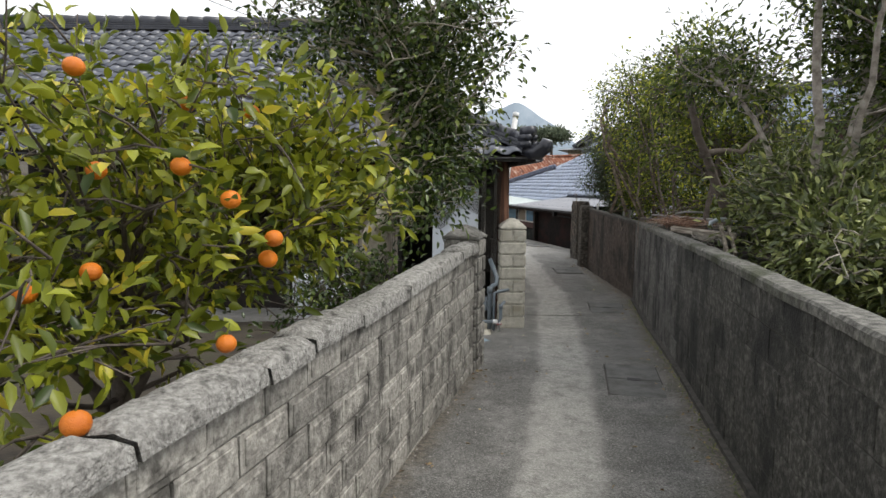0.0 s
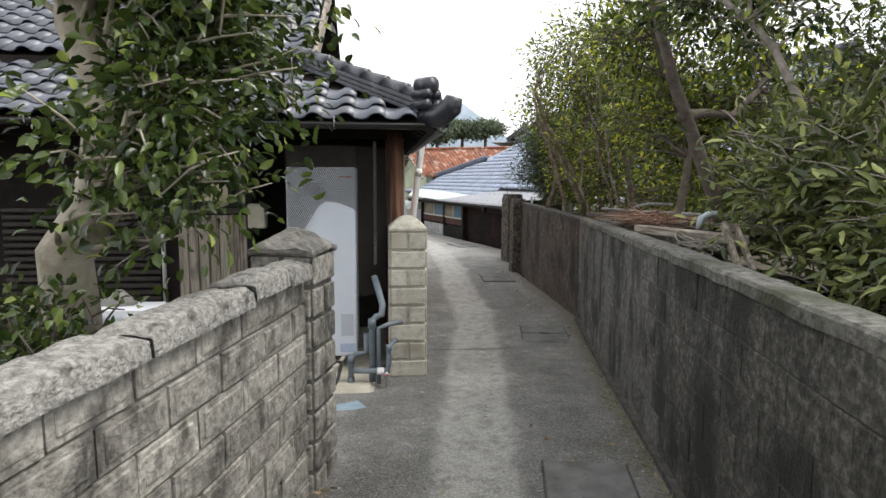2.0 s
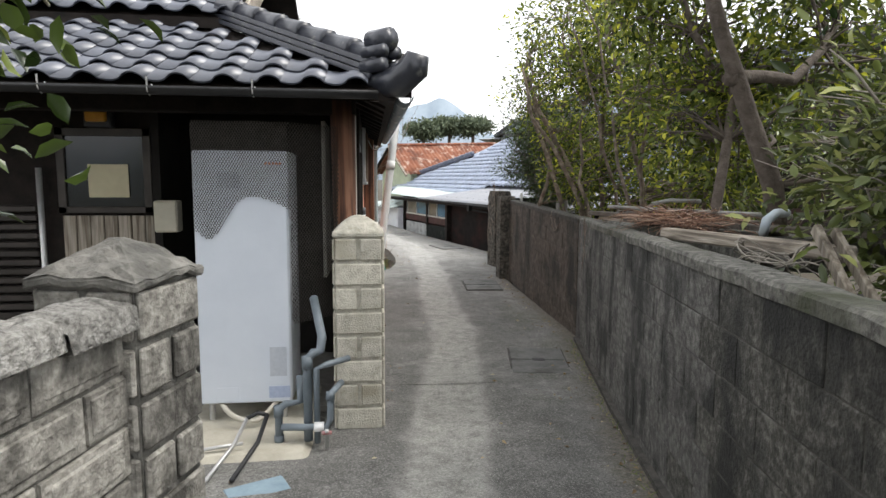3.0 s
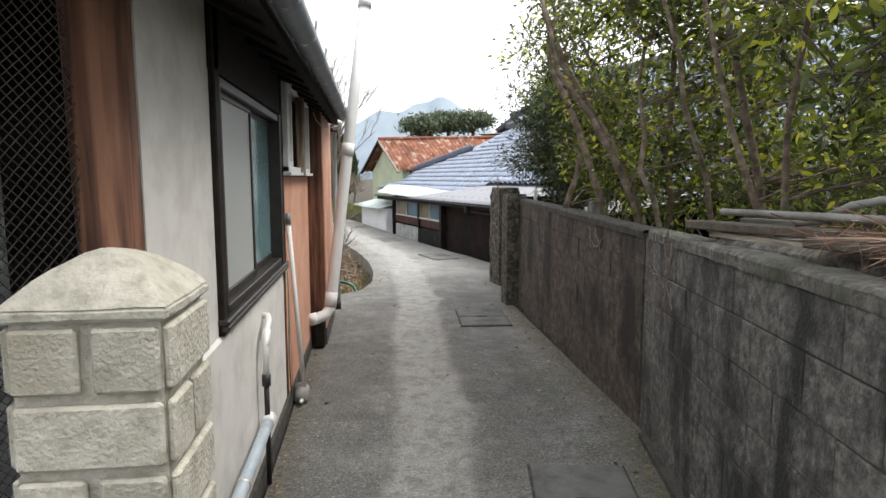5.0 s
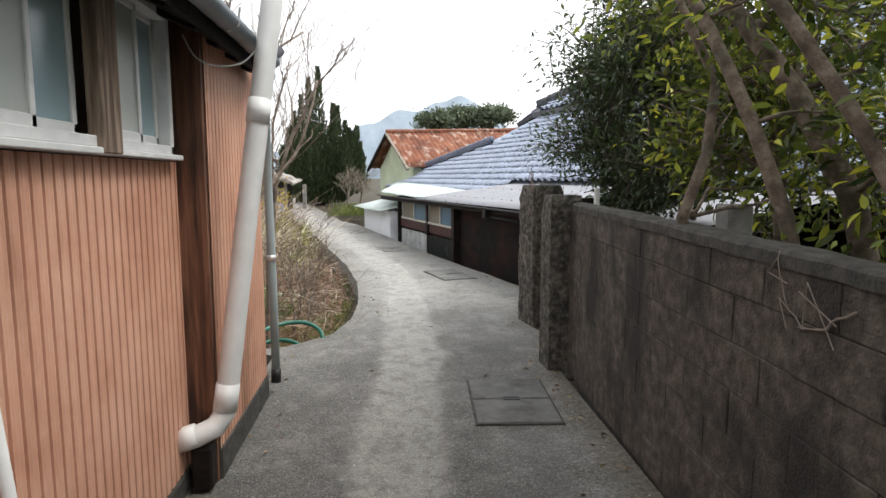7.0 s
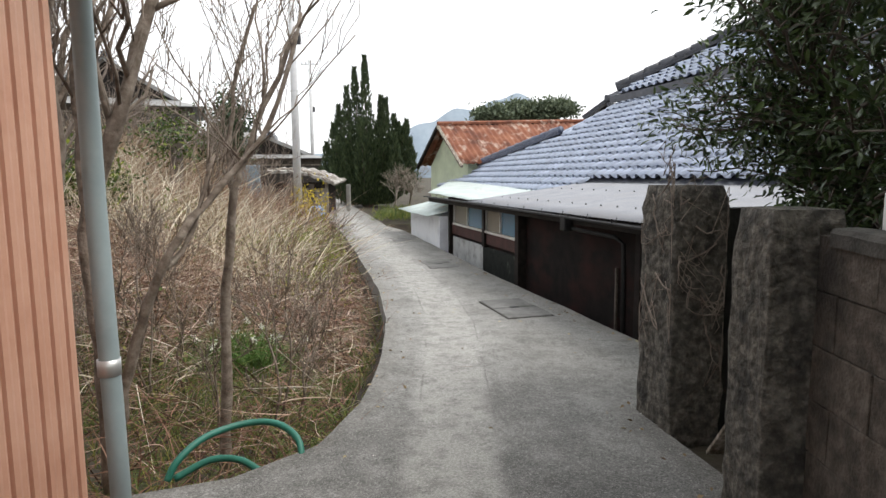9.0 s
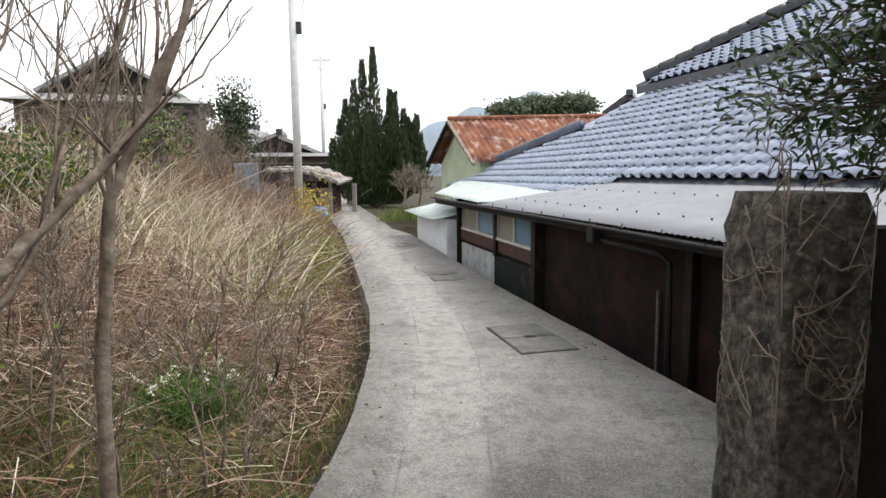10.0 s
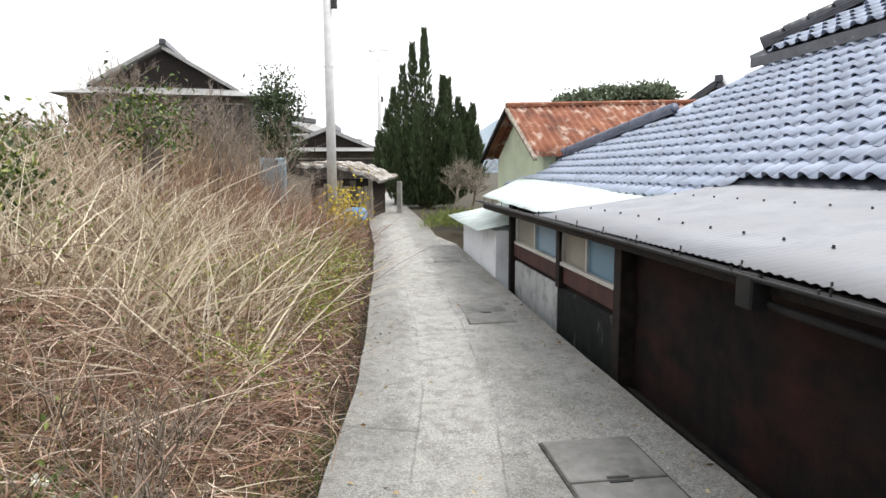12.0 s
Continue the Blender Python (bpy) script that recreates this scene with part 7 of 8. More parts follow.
tagged(part("mortar_lump", tube([(0.98, 11.05, -0.17), (0.98, 11.15, -0.13), (1.02, 11.2, -0.16)], [0.05, 0.07, 0.03], 8), CONC, smooth=True), "lump of mortar round the pole foot", "mortar")
pipe("wall_pipe", [(0.89, 10.06, 0.69), (0.935, 10.05, 0.69), (0.95, 9.98, 0.675), (0.95, 9.89, 0.64), (0.95, 9.85, 0.59), (0.95, 9.84, 0.4)], 0.017, PVC_W, "thin white drain pipe on the plaster wall", "pipe", 10, [((0.95, 9.84, 0.42), (0.95, 9.84, 0.36), 0.023, BLACK), ((0.95, 9.9, 0.645), (0.95, 9.85, 0.57), 0.021, PVC_W)])
pipe("wall_pipe", [(0.95, 9.84, 0.38), (0.95, 9.84, 0.2), (0.95, 9.83, -0.18)], 0.014, BLACK, "thin black pipe going down the wall foot", "pipe", 8)
pipe("wall_pipe", [(0.955, 9.86, 0.17), (0.955, 9.5, 0.155), (0.955, 8.6, 0.13)], 0.03, PVC_P, "pale blue-grey pipe running along the wall foot", "pipe", 14, [((0.955, 9.88, 0.17), (0.955, 9.8, 0.168), 0.036, PVC_W), ((0.955, 9.2, 0.147), (0.955, 9.17, 0.146), 0.034, ALU)])
pipe("wall_cable", [(0.925, 10.95, 0.8), (0.925, 10.96, 0.5), (0.92, 10.94, 0.2), (0.925, 10.97, -0.1)], 0.004, HOSE, "thin green wire hanging down the wall", "cable", 5)
pipe("eave_wire", [(0.98, 12.6, 2.06), (1.03, 12.62, 1.96), (1.12, 12.68, 1.93), (1.24, 12.74, 1.97), (1.33, 12.78, 2.12), (1.3, 12.76, 2.2)], 0.005, ALU, "loose grey wire looped under the eave", "wire", 6, (), True)
lamp = empty("porch_lamp", -1.01, 8.82, 1.9)
tagged(lamp, "small unlit amber porch lamp on the wall", "lamp")
part("lamp_base", box(-0.1, 0.1, -0.03, 0.05, 0.0, 0.2, 0.01), BLACK, lamp)
part("lamp_cover", box(-0.075, 0.075, -0.07, -0.03, 0.04, 0.12, 0.012), mat("amber_plastic", [(0.55, 0.25, 0.03), (0.7, 0.35, 0.05)], 12, 0.35), lamp, "amber plastic cover")
# fallen plank and white splinter at the wall foot
tagged(part("paint_splinter", box(0.98, 1.0, 10.98, 11.06, -0.17, -0.155), PVC_W), "small white painted splinter on the ground", "splinter")


# water heater in the porch
heater = empty("water_heater", 0.16, 8.22, -0.15)
tagged(heater, "tall pale grey water heater cabinet under the porch", "water heater")
part("body", box(-0.3, 0.3, -0.2, 0.32, 0.17, 1.86, 0.012), HEATER, heater)
part("door_panel", box(-0.294, 0.294, -0.215, -0.2, 0.18, 1.85, 0.006), HEATER, heater)
part("spec_label", box(0.16, 0.27, -0.219, -0.215, 0.36, 0.56), LABEL, heater, "small grey specification label")
part("warning_label", box(0.15, 0.29, -0.219, -0.215, 0.21, 0.29), mat("blue_label", [(0.34, 0.4, 0.55), (0.42, 0.48, 0.62)], 40, 0.5), heater, "blue-grey printed label")
part("hatch", box(-0.19, -0.04, -0.219, -0.215, 0.19, 0.29, 0.003), HEATER, heater)
part("control_hatch", box(-0.14, 0.0, -0.219, -0.215, 1.62, 1.72, 0.002), LABEL, heater)
for k in range(5):
    part("brand_bar", box(0.16 + k * 0.022, 0.176 + k * 0.022, -0.219, -0.215, 1.77, 1.785), RUSTPOST, heater)
for x in (-0.24, 0.24):
    for y in (-0.15, 0.26):
        part("leg", tube([(x, y, 0), (x, y, 0.18)], 0.02, 8), ALU, heater)
slab = part("heater_base", box(-0.25, 0.62, 7.45, 8.75, -0.3, -0.1, 0.04), mat("cream_mortar", [(0.4, 0.37, 0.3), (0.52, 0.49, 0.41)], 6, 0.95, 0.8, 30), None)
tagged(slab, "cream mortar slab below the water heater", "slab")


def netting():
    vs, fs = [], []

    def edge(x):
        return 1.33 - 0.18 * math.exp(-((x + 0.02) / 0.12) ** 2) + 0.08 * math.sin(x * 7) if x < 0.47 else 0.55
    def place(x, z):
        y = 7.985 + 0.012 * math.sin(x * 24 + z * 3) if x < 0.47 else 7.99 + (x - 0.47) * 1.0 + 0.015 * math.sin(z * 11)
        return (x, y, z)
    step = 0.025
    for fam in (1, -1):
        for k in range(-70, 110):
            prev = None
            for q in range(0, 90):
                z = 0.5 + q * 0.016
                x = -0.2 + k * step * 0.7 + fam * (z - 0.5) * 0.6 * (1 if fam > 0 else 1)
                ok = -0.14 < x < 0.78 and edge(x) < z < 1.9
                if ok and prev:
                    a, b = place(*prev), place(x, z)
                    i = len(vs)
                    vs.extend([a, (a[0] + 0.0045, a[1], a[2]), (b[0] + 0.0045, b[1], b[2]), b])
                    fs.append((i, i + 1, i + 2, i + 3))
                prev = (x, z) if ok else None
    o = raw("bird_net", vs, fs, mat("net_cord", [(0.03, 0.026, 0.022), (0.055, 0.048, 0.042)], 20, 0.9))
    tagged(o, "fine brown bird net draped over heater and porch", "net", kind="stuff")


netting()

pipe("water_pipe", [(0.42, 7.66, -0.12), (0.42, 7.66, 0.1), (0.46, 7.66, 0.14), (0.55, 7.7, 0.14), (0.55, 7.72, 0.3)], 0.024, PVC_G, "grey plastic water pipe with elbows", "pipe", 12, [((0.42, 7.66, 0.06), (0.42, 7.66, 0.13), 0.03, PVC_G), ((0.42, 7.66, -0.12), (0.42, 7.66, -0.06), 0.03, PVC_G)])
pipe("water_pipe", [(0.44, 7.64, -0.0), (0.6, 7.62, 0.0), (0.72, 7.62, 0.0), (0.74, 7.62, 0.05), (0.74, 7.64, 0.2), (0.8, 7.8, 0.22)], 0.022, PVC_G, "grey plastic water pipe along the ground", "pipe", 12, [((0.64, 7.62, 0.0), (0.7, 7.62, 0.0), 0.03, PVC_W), ((0.74, 7.62, 0.17), (0.74, 7.64, 0.22), 0.028, PVC_G)])
pipe("water_pipe", [(0.6, 7.66, -0.1), (0.6, 7.66, 0.42), (0.64, 7.67, 0.46), (0.68, 7.68, 0.47), (0.69, 7.7, 0.55), (0.62, 7.95, 0.75)], 0.028, PVC_G, "grey plastic pipe rising beside the heater", "pipe", 12, [((0.6, 7.66, 0.36), (0.6, 7.66, 0.44), 0.034, PVC_G)])
pipe("water_pipe", [(0.655, 7.66, -0.12), (0.655, 7.66, 0.36), (0.72, 7.68, 0.38), (0.85, 7.8, 0.38)], 0.02, PVC_G, "slim grey pipe rising beside the heater", "pipe", 12)
tap = empty("garden_tap", 0.72, 7.58, -0.12)
tagged(tap, "small tap with red-white handle on the pipe", "tap")
part("tap_body", tube([(0, 0, 0), (0, 0, 0.1), (0.0, -0.03, 0.12)], 0.014, 8), ALU, tap, smooth=True)
part("tap_handle", tube([(-0.03, -0.01, 0.1), (0.03, -0.01, 0.1)], 0.012, 8), mat("red_handle", [(0.35, 0.1, 0.1), (0.5, 0.3, 0.3)], 30, 0.5), tap, smooth=True)
pipe("drain_hose", [(-0.02, 8.05, 0.02), (0.1, 7.9, -0.02), (0.25, 7.9, -0.05), (0.36, 8.05, 0.03), (0.4, 8.1, 0.08)], 0.017, mat("cream_hose", [(0.45, 0.42, 0.35), (0.55, 0.52, 0.45)], 8, 0.6), "cream drain hose under the heater", "hose", 8, (), True)
cart = empty("folding_trolley", 0.12, 7.5, -0.12)
tagged(cart, "folded hand trolley with black and silver frame", "trolley")
part("frame_tube", tube([(0.1, 0.2, 0.16), (0.06, 0.0, 0.08), (-0.02, -0.35, 0.03)], 0.012, 8), ALU, cart, smooth=True)
part("frame_tube", tube([(0.22, 0.22, 0.17), (0.2, 0.0, 0.09), (0.12, -0.35, 0.03)], 0.014, 8), BLACK, cart, smooth=True)
part("handle", tube([(0.1, 0.2, 0.16), (0.16, 0.24, 0.18), (0.22, 0.22, 0.17)], 0.014, 8), BLACK, cart, smooth=True)
part("axle", tube([(-0.3, 0.0, 0.03), (-0.05, 0.04, 0.05), (0.1, 0.06, 0.06)], 0.012, 8), ALU, cart, smooth=True)
lid = part("water_meter_lid", box(-0.16, 0.16, -0.09, 0.09, -0.02, 0.015, 0.008), BLUE_PALE)
lid.matrix_world = pose(0.39, 7.07, -0.115, 0, 0, 25)
tagged(lid, "pale blue plastic water meter lid in the concrete", "lid")
tagged(part("meter_collar", box(-0.2, 0.2, -0.13, 0.13, -0.05, 0.004, 0.006), CONC), "concrete surround of the water meter lid", "lid surround").matrix_world = pose(0.39, 7.07, -0.122, 0, 0, 25)

# air conditioner unit behind the wall
ac = empty("outdoor_unit", -1.55, 7.9, -0.12)
tagged(ac, "white outdoor unit standing in the front garden", "outdoor unit")
part("casing", box(-0.38, 0.38, -0.15, 0.15, 0.1, 0.66, 0.02), WHITEWALL, ac)
part("grille", box(-0.32, 0.12, -0.165, -0.15, 0.16, 0.6, 0.01), LABEL, ac)
part("cover_stone", tube([(-0.1, 0, 0.66), (0.05, 0, 0.71), (0.16, 0, 0.66)], [0.06, 0.09, 0.04], 8), CONC, ac, smooth=True)
for x in (-0.3, 0.3):
    part("foot", box(x - 0.04, x + 0.04, -0.15, 0.15, -0.05, 0.1), CONC, ac)
pipe("blue_pipe", [(-1.35, 1.25, 1.0), (-1.1, 1.42, 1.02), (-0.92, 1.5, 1.03)], 0.02, BLUE_PALE, "pale blue plastic pipe lying on the wall", "pipe", 10)


# drain covers: pairs of slabs in the lane
def drain_cover(cx, cy, w, ln, rz, z, label="pair of grey concrete drain slabs set in the lane", slab_m=LID):
    root = empty("drain_cover", cx, cy, z, rz)
    tagged(root, label, "drain cover", "drain covers in the lane")
    part("frame_gap", box(-w / 2 - 0.014, w / 2 + 0.014, -ln / 2 - 0.014, ln / 2 + 0.014, -0.05, 0.004), MORTAR_R, root)
    for k in (0, 1):
        y0 = -ln / 2 + k * (ln / 2 + 0.006)
        o = part("slab", box(-w / 2, w / 2, y0, y0 + ln / 2 - 0.006, -0.04, 0.012 + 0.004 * k, 0.006), slab_m, root)
        part("lift_slot", box(-0.06, 0.06, y0 + (ln / 2 - 0.03 if k == 0 else 0.004), y0 + (ln / 2 - 0.008 if k == 0 else 0.026), 0.0, 0.0175), BLACK, root)


drain_cover(1.76, 5.45, 0.47, 0.9, -12, road_z(5.45))
drain_cover(2.58, 9.45, 0.52, 0.8, -10, -0.19)
drain_cover(2.8, 13.65, 0.55, 0.84, -3, -0.195)
drain_cover(2.91, 19.32, 0.53, 0.96, 16, -0.195, slab_m=LID_P)
drain_cover(1.97, 23.0, 0.5, 0.92, 15, -0.195, slab_m=LID_P)
drain_cover(1.0, 26.8, 0.45, 0.8, 15, -0.13, slab_m=LID_P)

# scrap timber and pipes on the far side of the east wall
def beam(name, p0, p1, w, h, material, label, category):
    p0, p1 = Vector(p0), Vector(p1)
    u = (p1 - p0).normalized()
    side = u.cross(Vector((0, 0, 1))).normalized()
    up = side.cross(u)
    m = Matrix(((u.x, side.x, up.x, p0.x), (u.y, side.y, up.y, p0.y), (u.z, side.z, up.z, p0.z), (0, 0, 0, 1)))
    o = part(name, box(0, (p1 - p0).length, -w / 2, w / 2, -h / 2, h / 2, min(w, h) * 0.15, None, m), material)
    return tagged(o, label, category)


beam("timber_beam", (2.86, 7.6, 1.2), (2.93, 6.15, 1.24), 0.07, 0.07, GREYBEAM, "weathered squared timber lying behind the wall", "beam")
beam("timber_board", (3.1, 8.6, 1.22), (3.3, 6.2, 1.3), 0.2, 0.03, BARKWOOD, "grey weathered board propped behind the wall", "board")
beam("timber_board", (3.1, 9.5, 1.22), (3.35, 7.4, 1.27), 0.1, 0.04, BARKWOOD, "rough red-brown board behind the wall", "board")
beam("timber_post", (2.84, 6.25, 1.34), (2.78, 5.95, 1.08), 0.03, 0.05, GREYWOOD, "split grey stake leaning behind the wall", "stake")
beam("timber_post", (2.9, 6.22, 1.33), (2.85, 5.92, 1.08), 0.025, 0.045, GREYWOOD, "split grey stake leaning behind the wall", "stake")
beam("stone_slab", (3.35, 9.3, 1.1), (3.3, 6.6, 1.16), 0.5, 0.14, MORTAR_W, "mossy concrete slab behind the wall", "slab")
# added dark board that deepens the shade beneath the pile
beam("dark_roof_board", (3.4, 9.0, 0.9), (3.1, 5.9, 0.95), 0.6, 0.05, DARKWOOD, "near-black board standing in for shade under the timber", "board")
pipe("scrap_pipe", [(3.25, 9.5, 1.28), (3.35, 8.4, 1.3), (3.5, 7.3, 1.32)], 0.017, PVC_S, "grey plastic pipe lying on the timber pile", "pipe", 10)
pipe("scrap_pipe", [(2.95, 6.75, 1.27), (2.93, 6.7, 1.34), (3.05, 6.8, 1.37), (3.25, 7.0, 1.36)], 0.024, PVC_P, "bent pale grey plastic pipe on the pile", "pipe", 10)
for k in range(5):
    c = (2.72 + R.uniform(-0.05, 0.1), 6.35 + R.uniform(-0.2, 0.2))
    pts = [(c[0] + 0.13 * math.cos(a * 0.7) * R.uniform(0.6, 1.1), c[1] + 0.2 * math.sin(a * 0.7) * R.uniform(0.6, 1.1), 1.17 + 0.04 * math.sin(a * 1.3 + k) + 0.015 * k) for a in range(14)]
    pipe("loose_cord", pts, 0.004, mat("pale_cord", [(0.2, 0.18, 0.15), (0.32, 0.29, 0.25)], 20, 0.8) if k == 0 else bpy.data.materials["pale_cord"], "tangled pale cord on top of the wall", "cord", 5, (), True)
p = np.array([(R.gauss(3.05, 0.1), R.gauss(7.8, 0.3), 1.25 + abs(R.gauss(0, 0.04))) for _ in range(700)])
tagged(blades("dead_vine", p, NR.normal(size=(700, 3)) * np.array([1, 1, 0.25]), 0.22, 0.006, GRASS_BROWN, 0.5, 3), "heap of dead brown vine on the timber", "vine", kind="stuff")
pipe("scrap_pipe", [(3.3, 9.4, 1.24), (3.34, 9.0, 1.25), (3.36, 8.8, 1.34), (3.45, 8.7, 1.37), (3.6, 8.5, 1.37)], 0.017, PVC_S, "grey plastic pipe elbow on the scrap pile", "pipe", 10)
beam("timber_board", (3.12, 9.35, 1.185), (3.28, 7.1, 1.2), 0.05, 0.025, GREYBEAM, "thin bleached lath lying on the pile", "lath")
beam("timber_board", (3.2, 9.2, 1.16), (3.45, 6.9, 1.19), 0.09, 0.03, GREYBEAM, "bleached grey board lying on the pile", "board")
tagged(part("concrete_stub", box(3.72, 3.86, 12.55, 12.7, 0.6, 1.24, 0.015), CONC), "weathered concrete post stub behind the wall", "post")
tagged(part("white_stake", box(3.56, 3.6, 14.2, 14.23, 0.5, 1.3, 0.004), PVC_W), "white painted stake behind the gate post", "stake")
beam("leaning_board", (3.72, 15.5, -0.2), (3.72, 14.95, 0.45), 0.3, 0.02, GREYWOOD, "wooden board leaning inside the gateway", "board")
beam("scrap_board", (3.55, 15.05, -0.14), (4.05, 15.2, -0.14), 0.16, 0.07, WHITEWALL, "white board scraps on the gateway floor", "board")
tagged(part("orange_marker", tube([(4.0, 15.6, -0.1), (4.0, 15.6, 0.55)], 0.03, 8), RUSTPOST), "orange marker post in the gateway", "marker post")


# bare creepers on the walls
def creeper(label, start, steps, seed, drift, lock, rz=0, span=None):
    rr = random.Random(seed)
    root = empty("creeper", *start, rz)
    tagged(root, label, "creeper")
    pts = [Vector((0, 0, 0))]
    d = Vector(drift)
    for k in range(steps):
        d = (d + Vector((rr.gauss(0, 0.35), rr.gauss(0, 0.35), rr.gauss(0, 0.35)))).normalized()
        pts.append(pts[-1] + Vector((d.x * lock[0], d.y * lock[1], d.z * lock[2])) * 0.05)
        if span:
            q, i = pts[-1], 0 if lock[0] else 1
            q[i] = min(span[1], max(span[0], q[i]))
    keep = lambda q: Vector((min(span[1], max(span[0], q.x)) if span and lock[0] else q.x, min(span[1], max(span[0], q.y)) if span and lock[1] else q.y, q.z))
    part("stem", tube(pts, [0.0048 * (1 - 0.6 * k / steps) for k in range(steps + 1)], 5), TWIG, root, smooth=True)
    for k in range(5):
        q = pts[rr.randrange(2, steps)]
        tw = [q, q + Vector((rr.gauss(0, 0.06) * lock[0], rr.gauss(0, 0.06) * lock[1], rr.gauss(0, 0.08))), q + Vector((rr.gauss(0, 0.1) * lock[0], rr.gauss(0, 0.1) * lock[1], rr.gauss(-0.02, 0.1)))]
        part("twig", tube([keep(q) for q in tw], 0.0024, 4), TWIG, root)


creeper("bare creeper stem on the block wall", (3.15, 9.9, 1.1), 16, 5, (0, -0.2, -1), (0, 1, 1), -11.9)
creeper("bare creeper stem on the block wall", (3.12, 9.75, 1.1), 12, 6, (0, 0.4, -1), (0, 1, 1), -11.9)
creeper("bare creeper stem on the block wall", (3.275, 11.1, 1.0), 14, 8, (0, -0.7, -0.5), (0, 1, 1), -2)
for k in range(7):
    z = R.uniform(0.35, 1.28)
    w = pose(3.575, 15.965, 0, 0, 0, 9) @ Vector((-0.178, -0.18 + 0.06 * k, z))
    creeper("bare creeper stem on the rough gate post", w, 18, 20 + k, (0, R.choice((-0.6, 0.5)), -0.8), (0, 1, 1), 9, (-0.01 - 0.06 * k, 0.37 - 0.06 * k))
    w = pose(3.575, 15.965, 0, 0, 0, 9) @ Vector((-0.14 + 0.045 * k, -0.218, R.uniform(0.45, 1.28)))
    creeper("bare creeper stem on the rough gate post", w, 18, 60 + k, (R.choice((-0.5, 0.6)), 0, -0.8), (1, 0, 1), 9, (-0.01 - 0.045 * k, 0.29 - 0.045 * k))

# garden hose looped at the lane's edge
pipe("garden_hose", [(0.6, 15.3, -0.25), (0.64, 15.36, -0.16), (0.74, 15.5, -0.09), (0.92, 15.64, -0.07), (1.1, 15.66, -0.08), (1.24, 15.58, -0.14), (1.28, 15.5, -0.24)], 0.02, HOSE, "green garden hose looped over the lane edge", "hose", 10, (), True)
pipe("garden_hose", [(0.62, 15.34, -0.26), (0.78, 15.44, -0.2), (0.95, 15.44, -0.2), (1.1, 15.36, -0.24)], 0.02, HOSE, "green garden hose looped over the lane edge", "hose", 10, (), True)

# litter on the lane: grit, dead leaves
vs, fs = [], []
for _ in range(2600):
    y = R.uniform(0.5, 26)
    a, b = max(lerp(LEFT, y), -0.3), lerp(RIGHT, y)
    x = R.choice((R.uniform(a, b), a + abs(R.gauss(0, 0.18)), b - abs(R.gauss(0, 0.2))))
    if not a < x < b - 0.05:
        continue
    r = R.uniform(0.003, 0.009)
    c = Vector((x, y, road_z(y) + r * 0.2))
    k = len(vs)
    for q in ((1, 0, 0), (-0.5, 0.8, 0), (-0.5, -0.8, 0), (0, 0, 0.9)):
        vs.append((c + Vector(q) * r * R.uniform(0.7, 1.3))[:])
    fs += [(k, k + 1, k + 3), (k + 1, k + 2, k + 3), (k + 2, k, k + 3)]
tagged(raw("loose_grit", vs, fs, mat("grit", [(0.2, 0.19, 0.17), (0.45, 0.43, 0.4)], 30, 0.9, vary=0.4, island=True)), "loose grit and pebbles on the lane", "grit", kind="stuff")
pts = []
for _ in range(420):
    y = R.uniform(1, 24)
    b = lerp(RIGHT, y)
    a = max(lerp(LEFT, y), -0.3)
    x = R.choice((b - 0.06 - abs(R.gauss(0, 0.25)), b - 0.06 - abs(R.gauss(0, 0.12)), a + abs(R.gauss(0, 0.2)), R.uniform(a, b)))
    if a < x < b:
        pts.append((x, y, road_z(y) + 0.008))
tagged(leaf_cloud("fallen_leaves", pts, NR.normal(size=(len(pts), 3)) * np.array([1, 1, 0.12]), 0.045, 0.022, leaf_mat("dead_leaf", (0.1, 0.06, 0.03), (0.36, 0.27, 0.15), (0.5, 0.45, 0.3), 0.8, 0.1, 0.2)), "dead leaves scattered along the lane edges", "leaves", kind="stuff")
pts = [(rw_x(y) - 0.05 - abs(R.gauss(0, 0.04)), y, road_z(y)) for y in np.arange(2, 10.2, 0.02)]
tagged(blades("wall_foot_weeds", pts, up_dirs(len(pts), 0.8), 0.05, 0.006, GRASS_GREEN, 0.6, 3), "tiny weeds and moss at the wall foot", "weeds", kind="stuff")

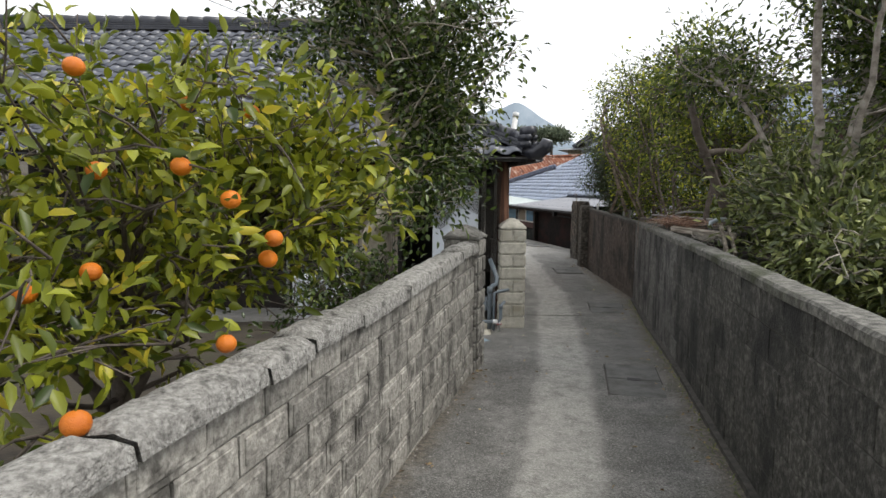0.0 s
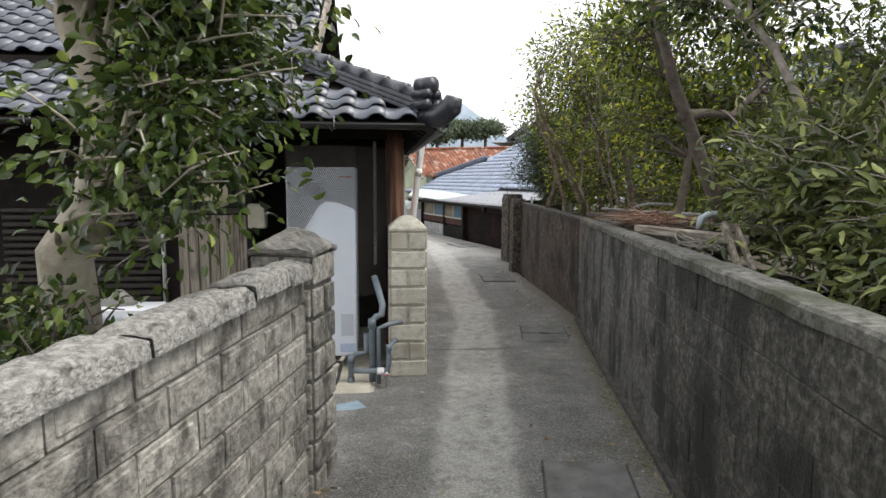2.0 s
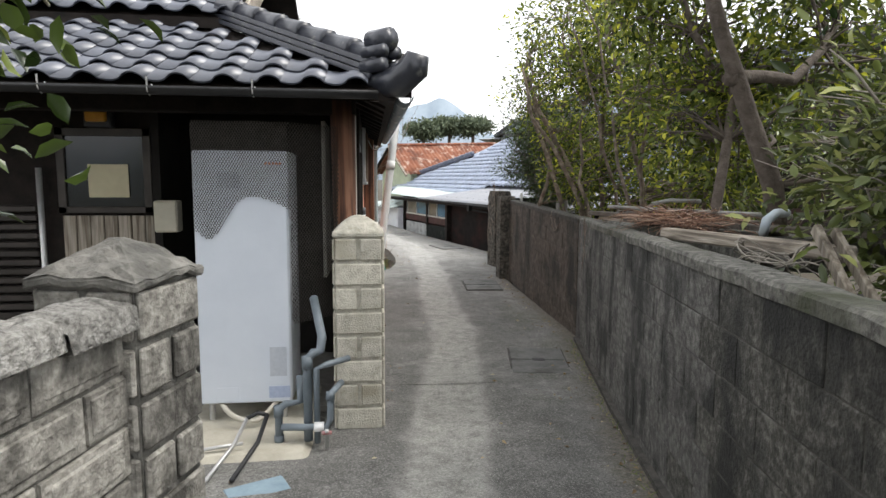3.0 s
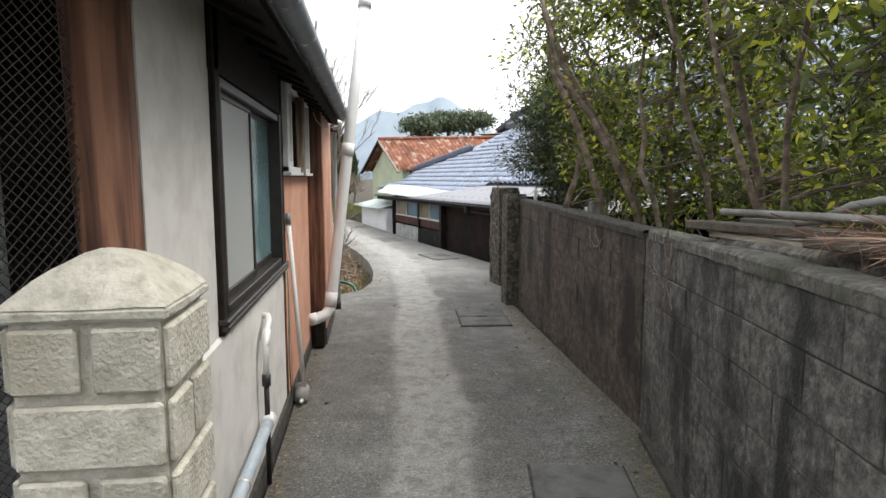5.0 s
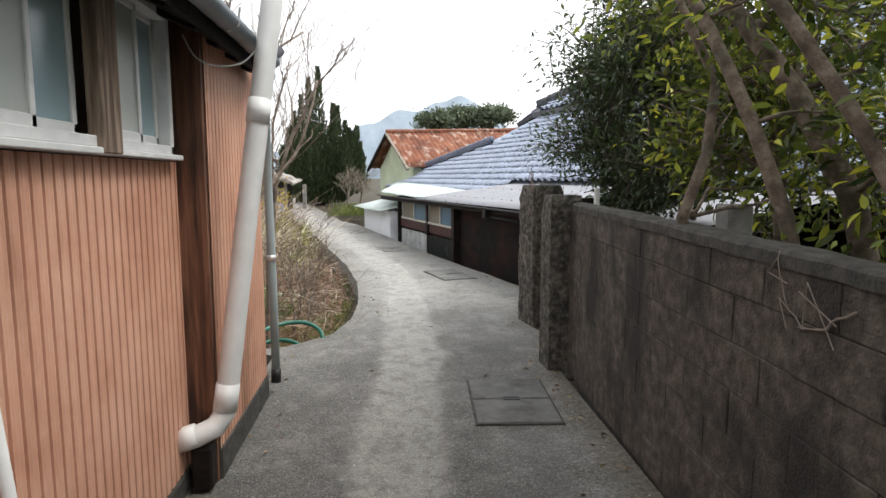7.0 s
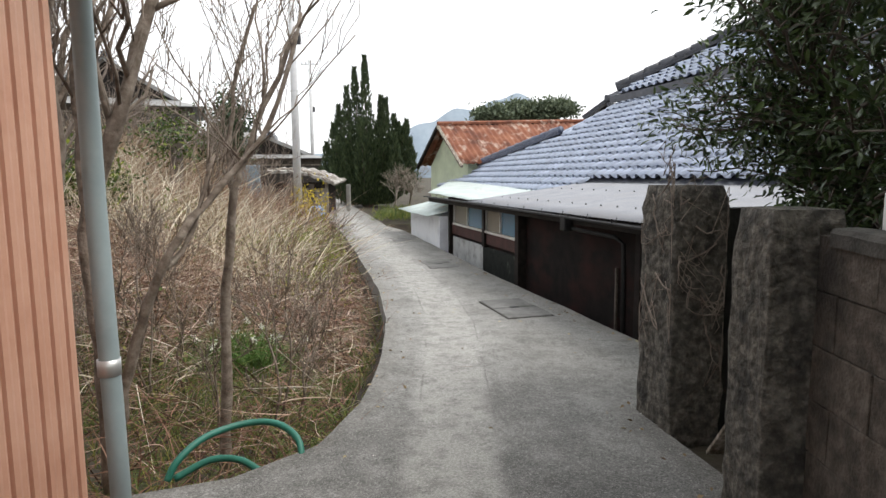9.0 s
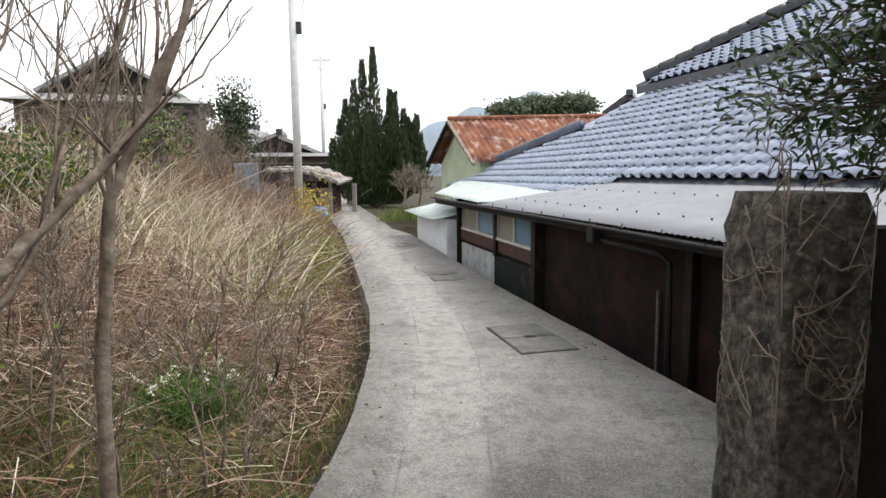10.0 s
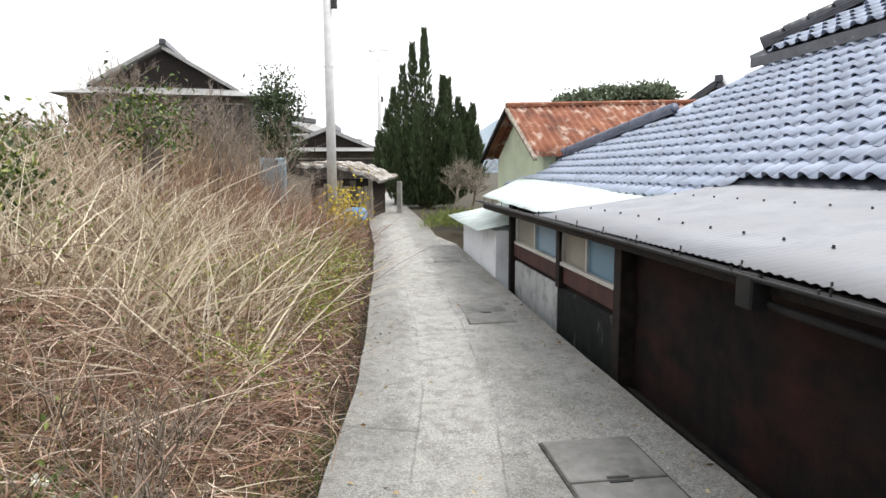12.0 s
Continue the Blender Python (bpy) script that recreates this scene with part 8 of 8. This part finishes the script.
# ---- wall blocks, course by course ----
def lay_blocks(parent, xf, y0, y1, top, v, out, bl, bh, courses, mesh_pool, z_floor, choose=None):
    v, out = Vector((*v, 0)), Vector((*out, 0))
    n = int((y1 - y0) / v.y / bl) + 2
    for c in range(courses):
        for k in range(-1, n):
            st = k * bl + (0.5 * bl if c % 2 else 0)
            en = st + bl
            full = (y1 - y0) / v.y
            st2, en2 = max(st, 0), min(en, full)
            if en2 - st2 < 0.06:
                continue
            yc = y0 + (st2 + en2) / 2 * v.y
            zt = lerp(top, yc) - c * bh
            if zt < z_floor(yc):
                continue
            slope = (lerp(top, yc + 0.2) - lerp(top, yc - 0.2)) / 0.4
            u = (v + Vector((0, 0, slope))).normalized()
            up = out.cross(u) if out.cross(u).z > 0 else -out.cross(u)
            pos = Vector((xf(yc), yc, zt - bh)) + out * R.uniform(-0.003, 0.003)
            m = Matrix(((u.x, out.x, up.x, pos.x), (u.y, out.y, up.y, pos.y), (u.z, out.z, up.z, pos.z), (0, 0, 0, 1)))
            o = new("concrete_block", R.choice(choose(yc) if choose else mesh_pool))
            o.parent = parent
            o.matrix_world = m @ Matrix.Diagonal(((en2 - st2) / bl, 1, 1, 1))


def block_mesh(bl, bh, g, material, panel=0.0, seed=0, edge=0.006):
    bm = box(-bl / 2 + g, bl / 2 - g, -0.05, 0.0, g, bh - g, edge)
    rr = random.Random(seed)
    for q in bm.verts:
        q.co += Vector((rr.uniform(-1, 1), rr.uniform(-1, 1) * 0.8, rr.uniform(-1, 1))) * (0.0012 if not panel else 0.004)
    if panel:
        box(-bl / 2 + 0.035, bl / 2 - 0.035, -0.01, panel, 0.03, bh - 0.026, min(0.006, panel * 0.8), bm)
    return mesh_of(bm, "concrete_block", material)


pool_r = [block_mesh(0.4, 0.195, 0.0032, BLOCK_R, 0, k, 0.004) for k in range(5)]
pool_b = [block_mesh(0.4, 0.195, 0.0018, BLOCK_B, 0, k, 0.0035) for k in range(5)]
pool_l = [block_mesh(0.335, 0.155, 0.0045, BLOCK_L, 0.003 + 0.0015 * (k % 3), k, 0.004) for k in range(6)] + [block_mesh(0.335, 0.155, 0.007, BLOCK_L, 0.003, 9)]
# mid-grey set, laid from about y = 6.3 onward; the darker set comes before
pool_g = [block_mesh(0.4, 0.195, 0.003, BLOCK_G, 0, k, 0.004) for k in range(5)]
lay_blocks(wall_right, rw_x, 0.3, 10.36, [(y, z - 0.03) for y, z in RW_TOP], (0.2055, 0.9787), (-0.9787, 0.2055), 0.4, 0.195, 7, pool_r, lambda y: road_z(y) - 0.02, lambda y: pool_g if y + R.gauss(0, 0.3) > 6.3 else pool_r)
lay_blocks(wall_right2, lambda y: 3.26 + 0.035 * (y - 10.38), 10.38, 14.3, RW2_TOP, (0.035, 0.9994), (-0.9994, 0.035), 0.4, 0.195, 7, pool_b, lambda y: road_z(y) - 0.02)
lay_blocks(wall_left, lw_x, 0.2, 5.72, LW_TOP, (0.2534, 0.9673), (0.9673, -0.2534), 0.335, 0.155, 8, pool_l, lambda y: road_z(y) - 0.02)
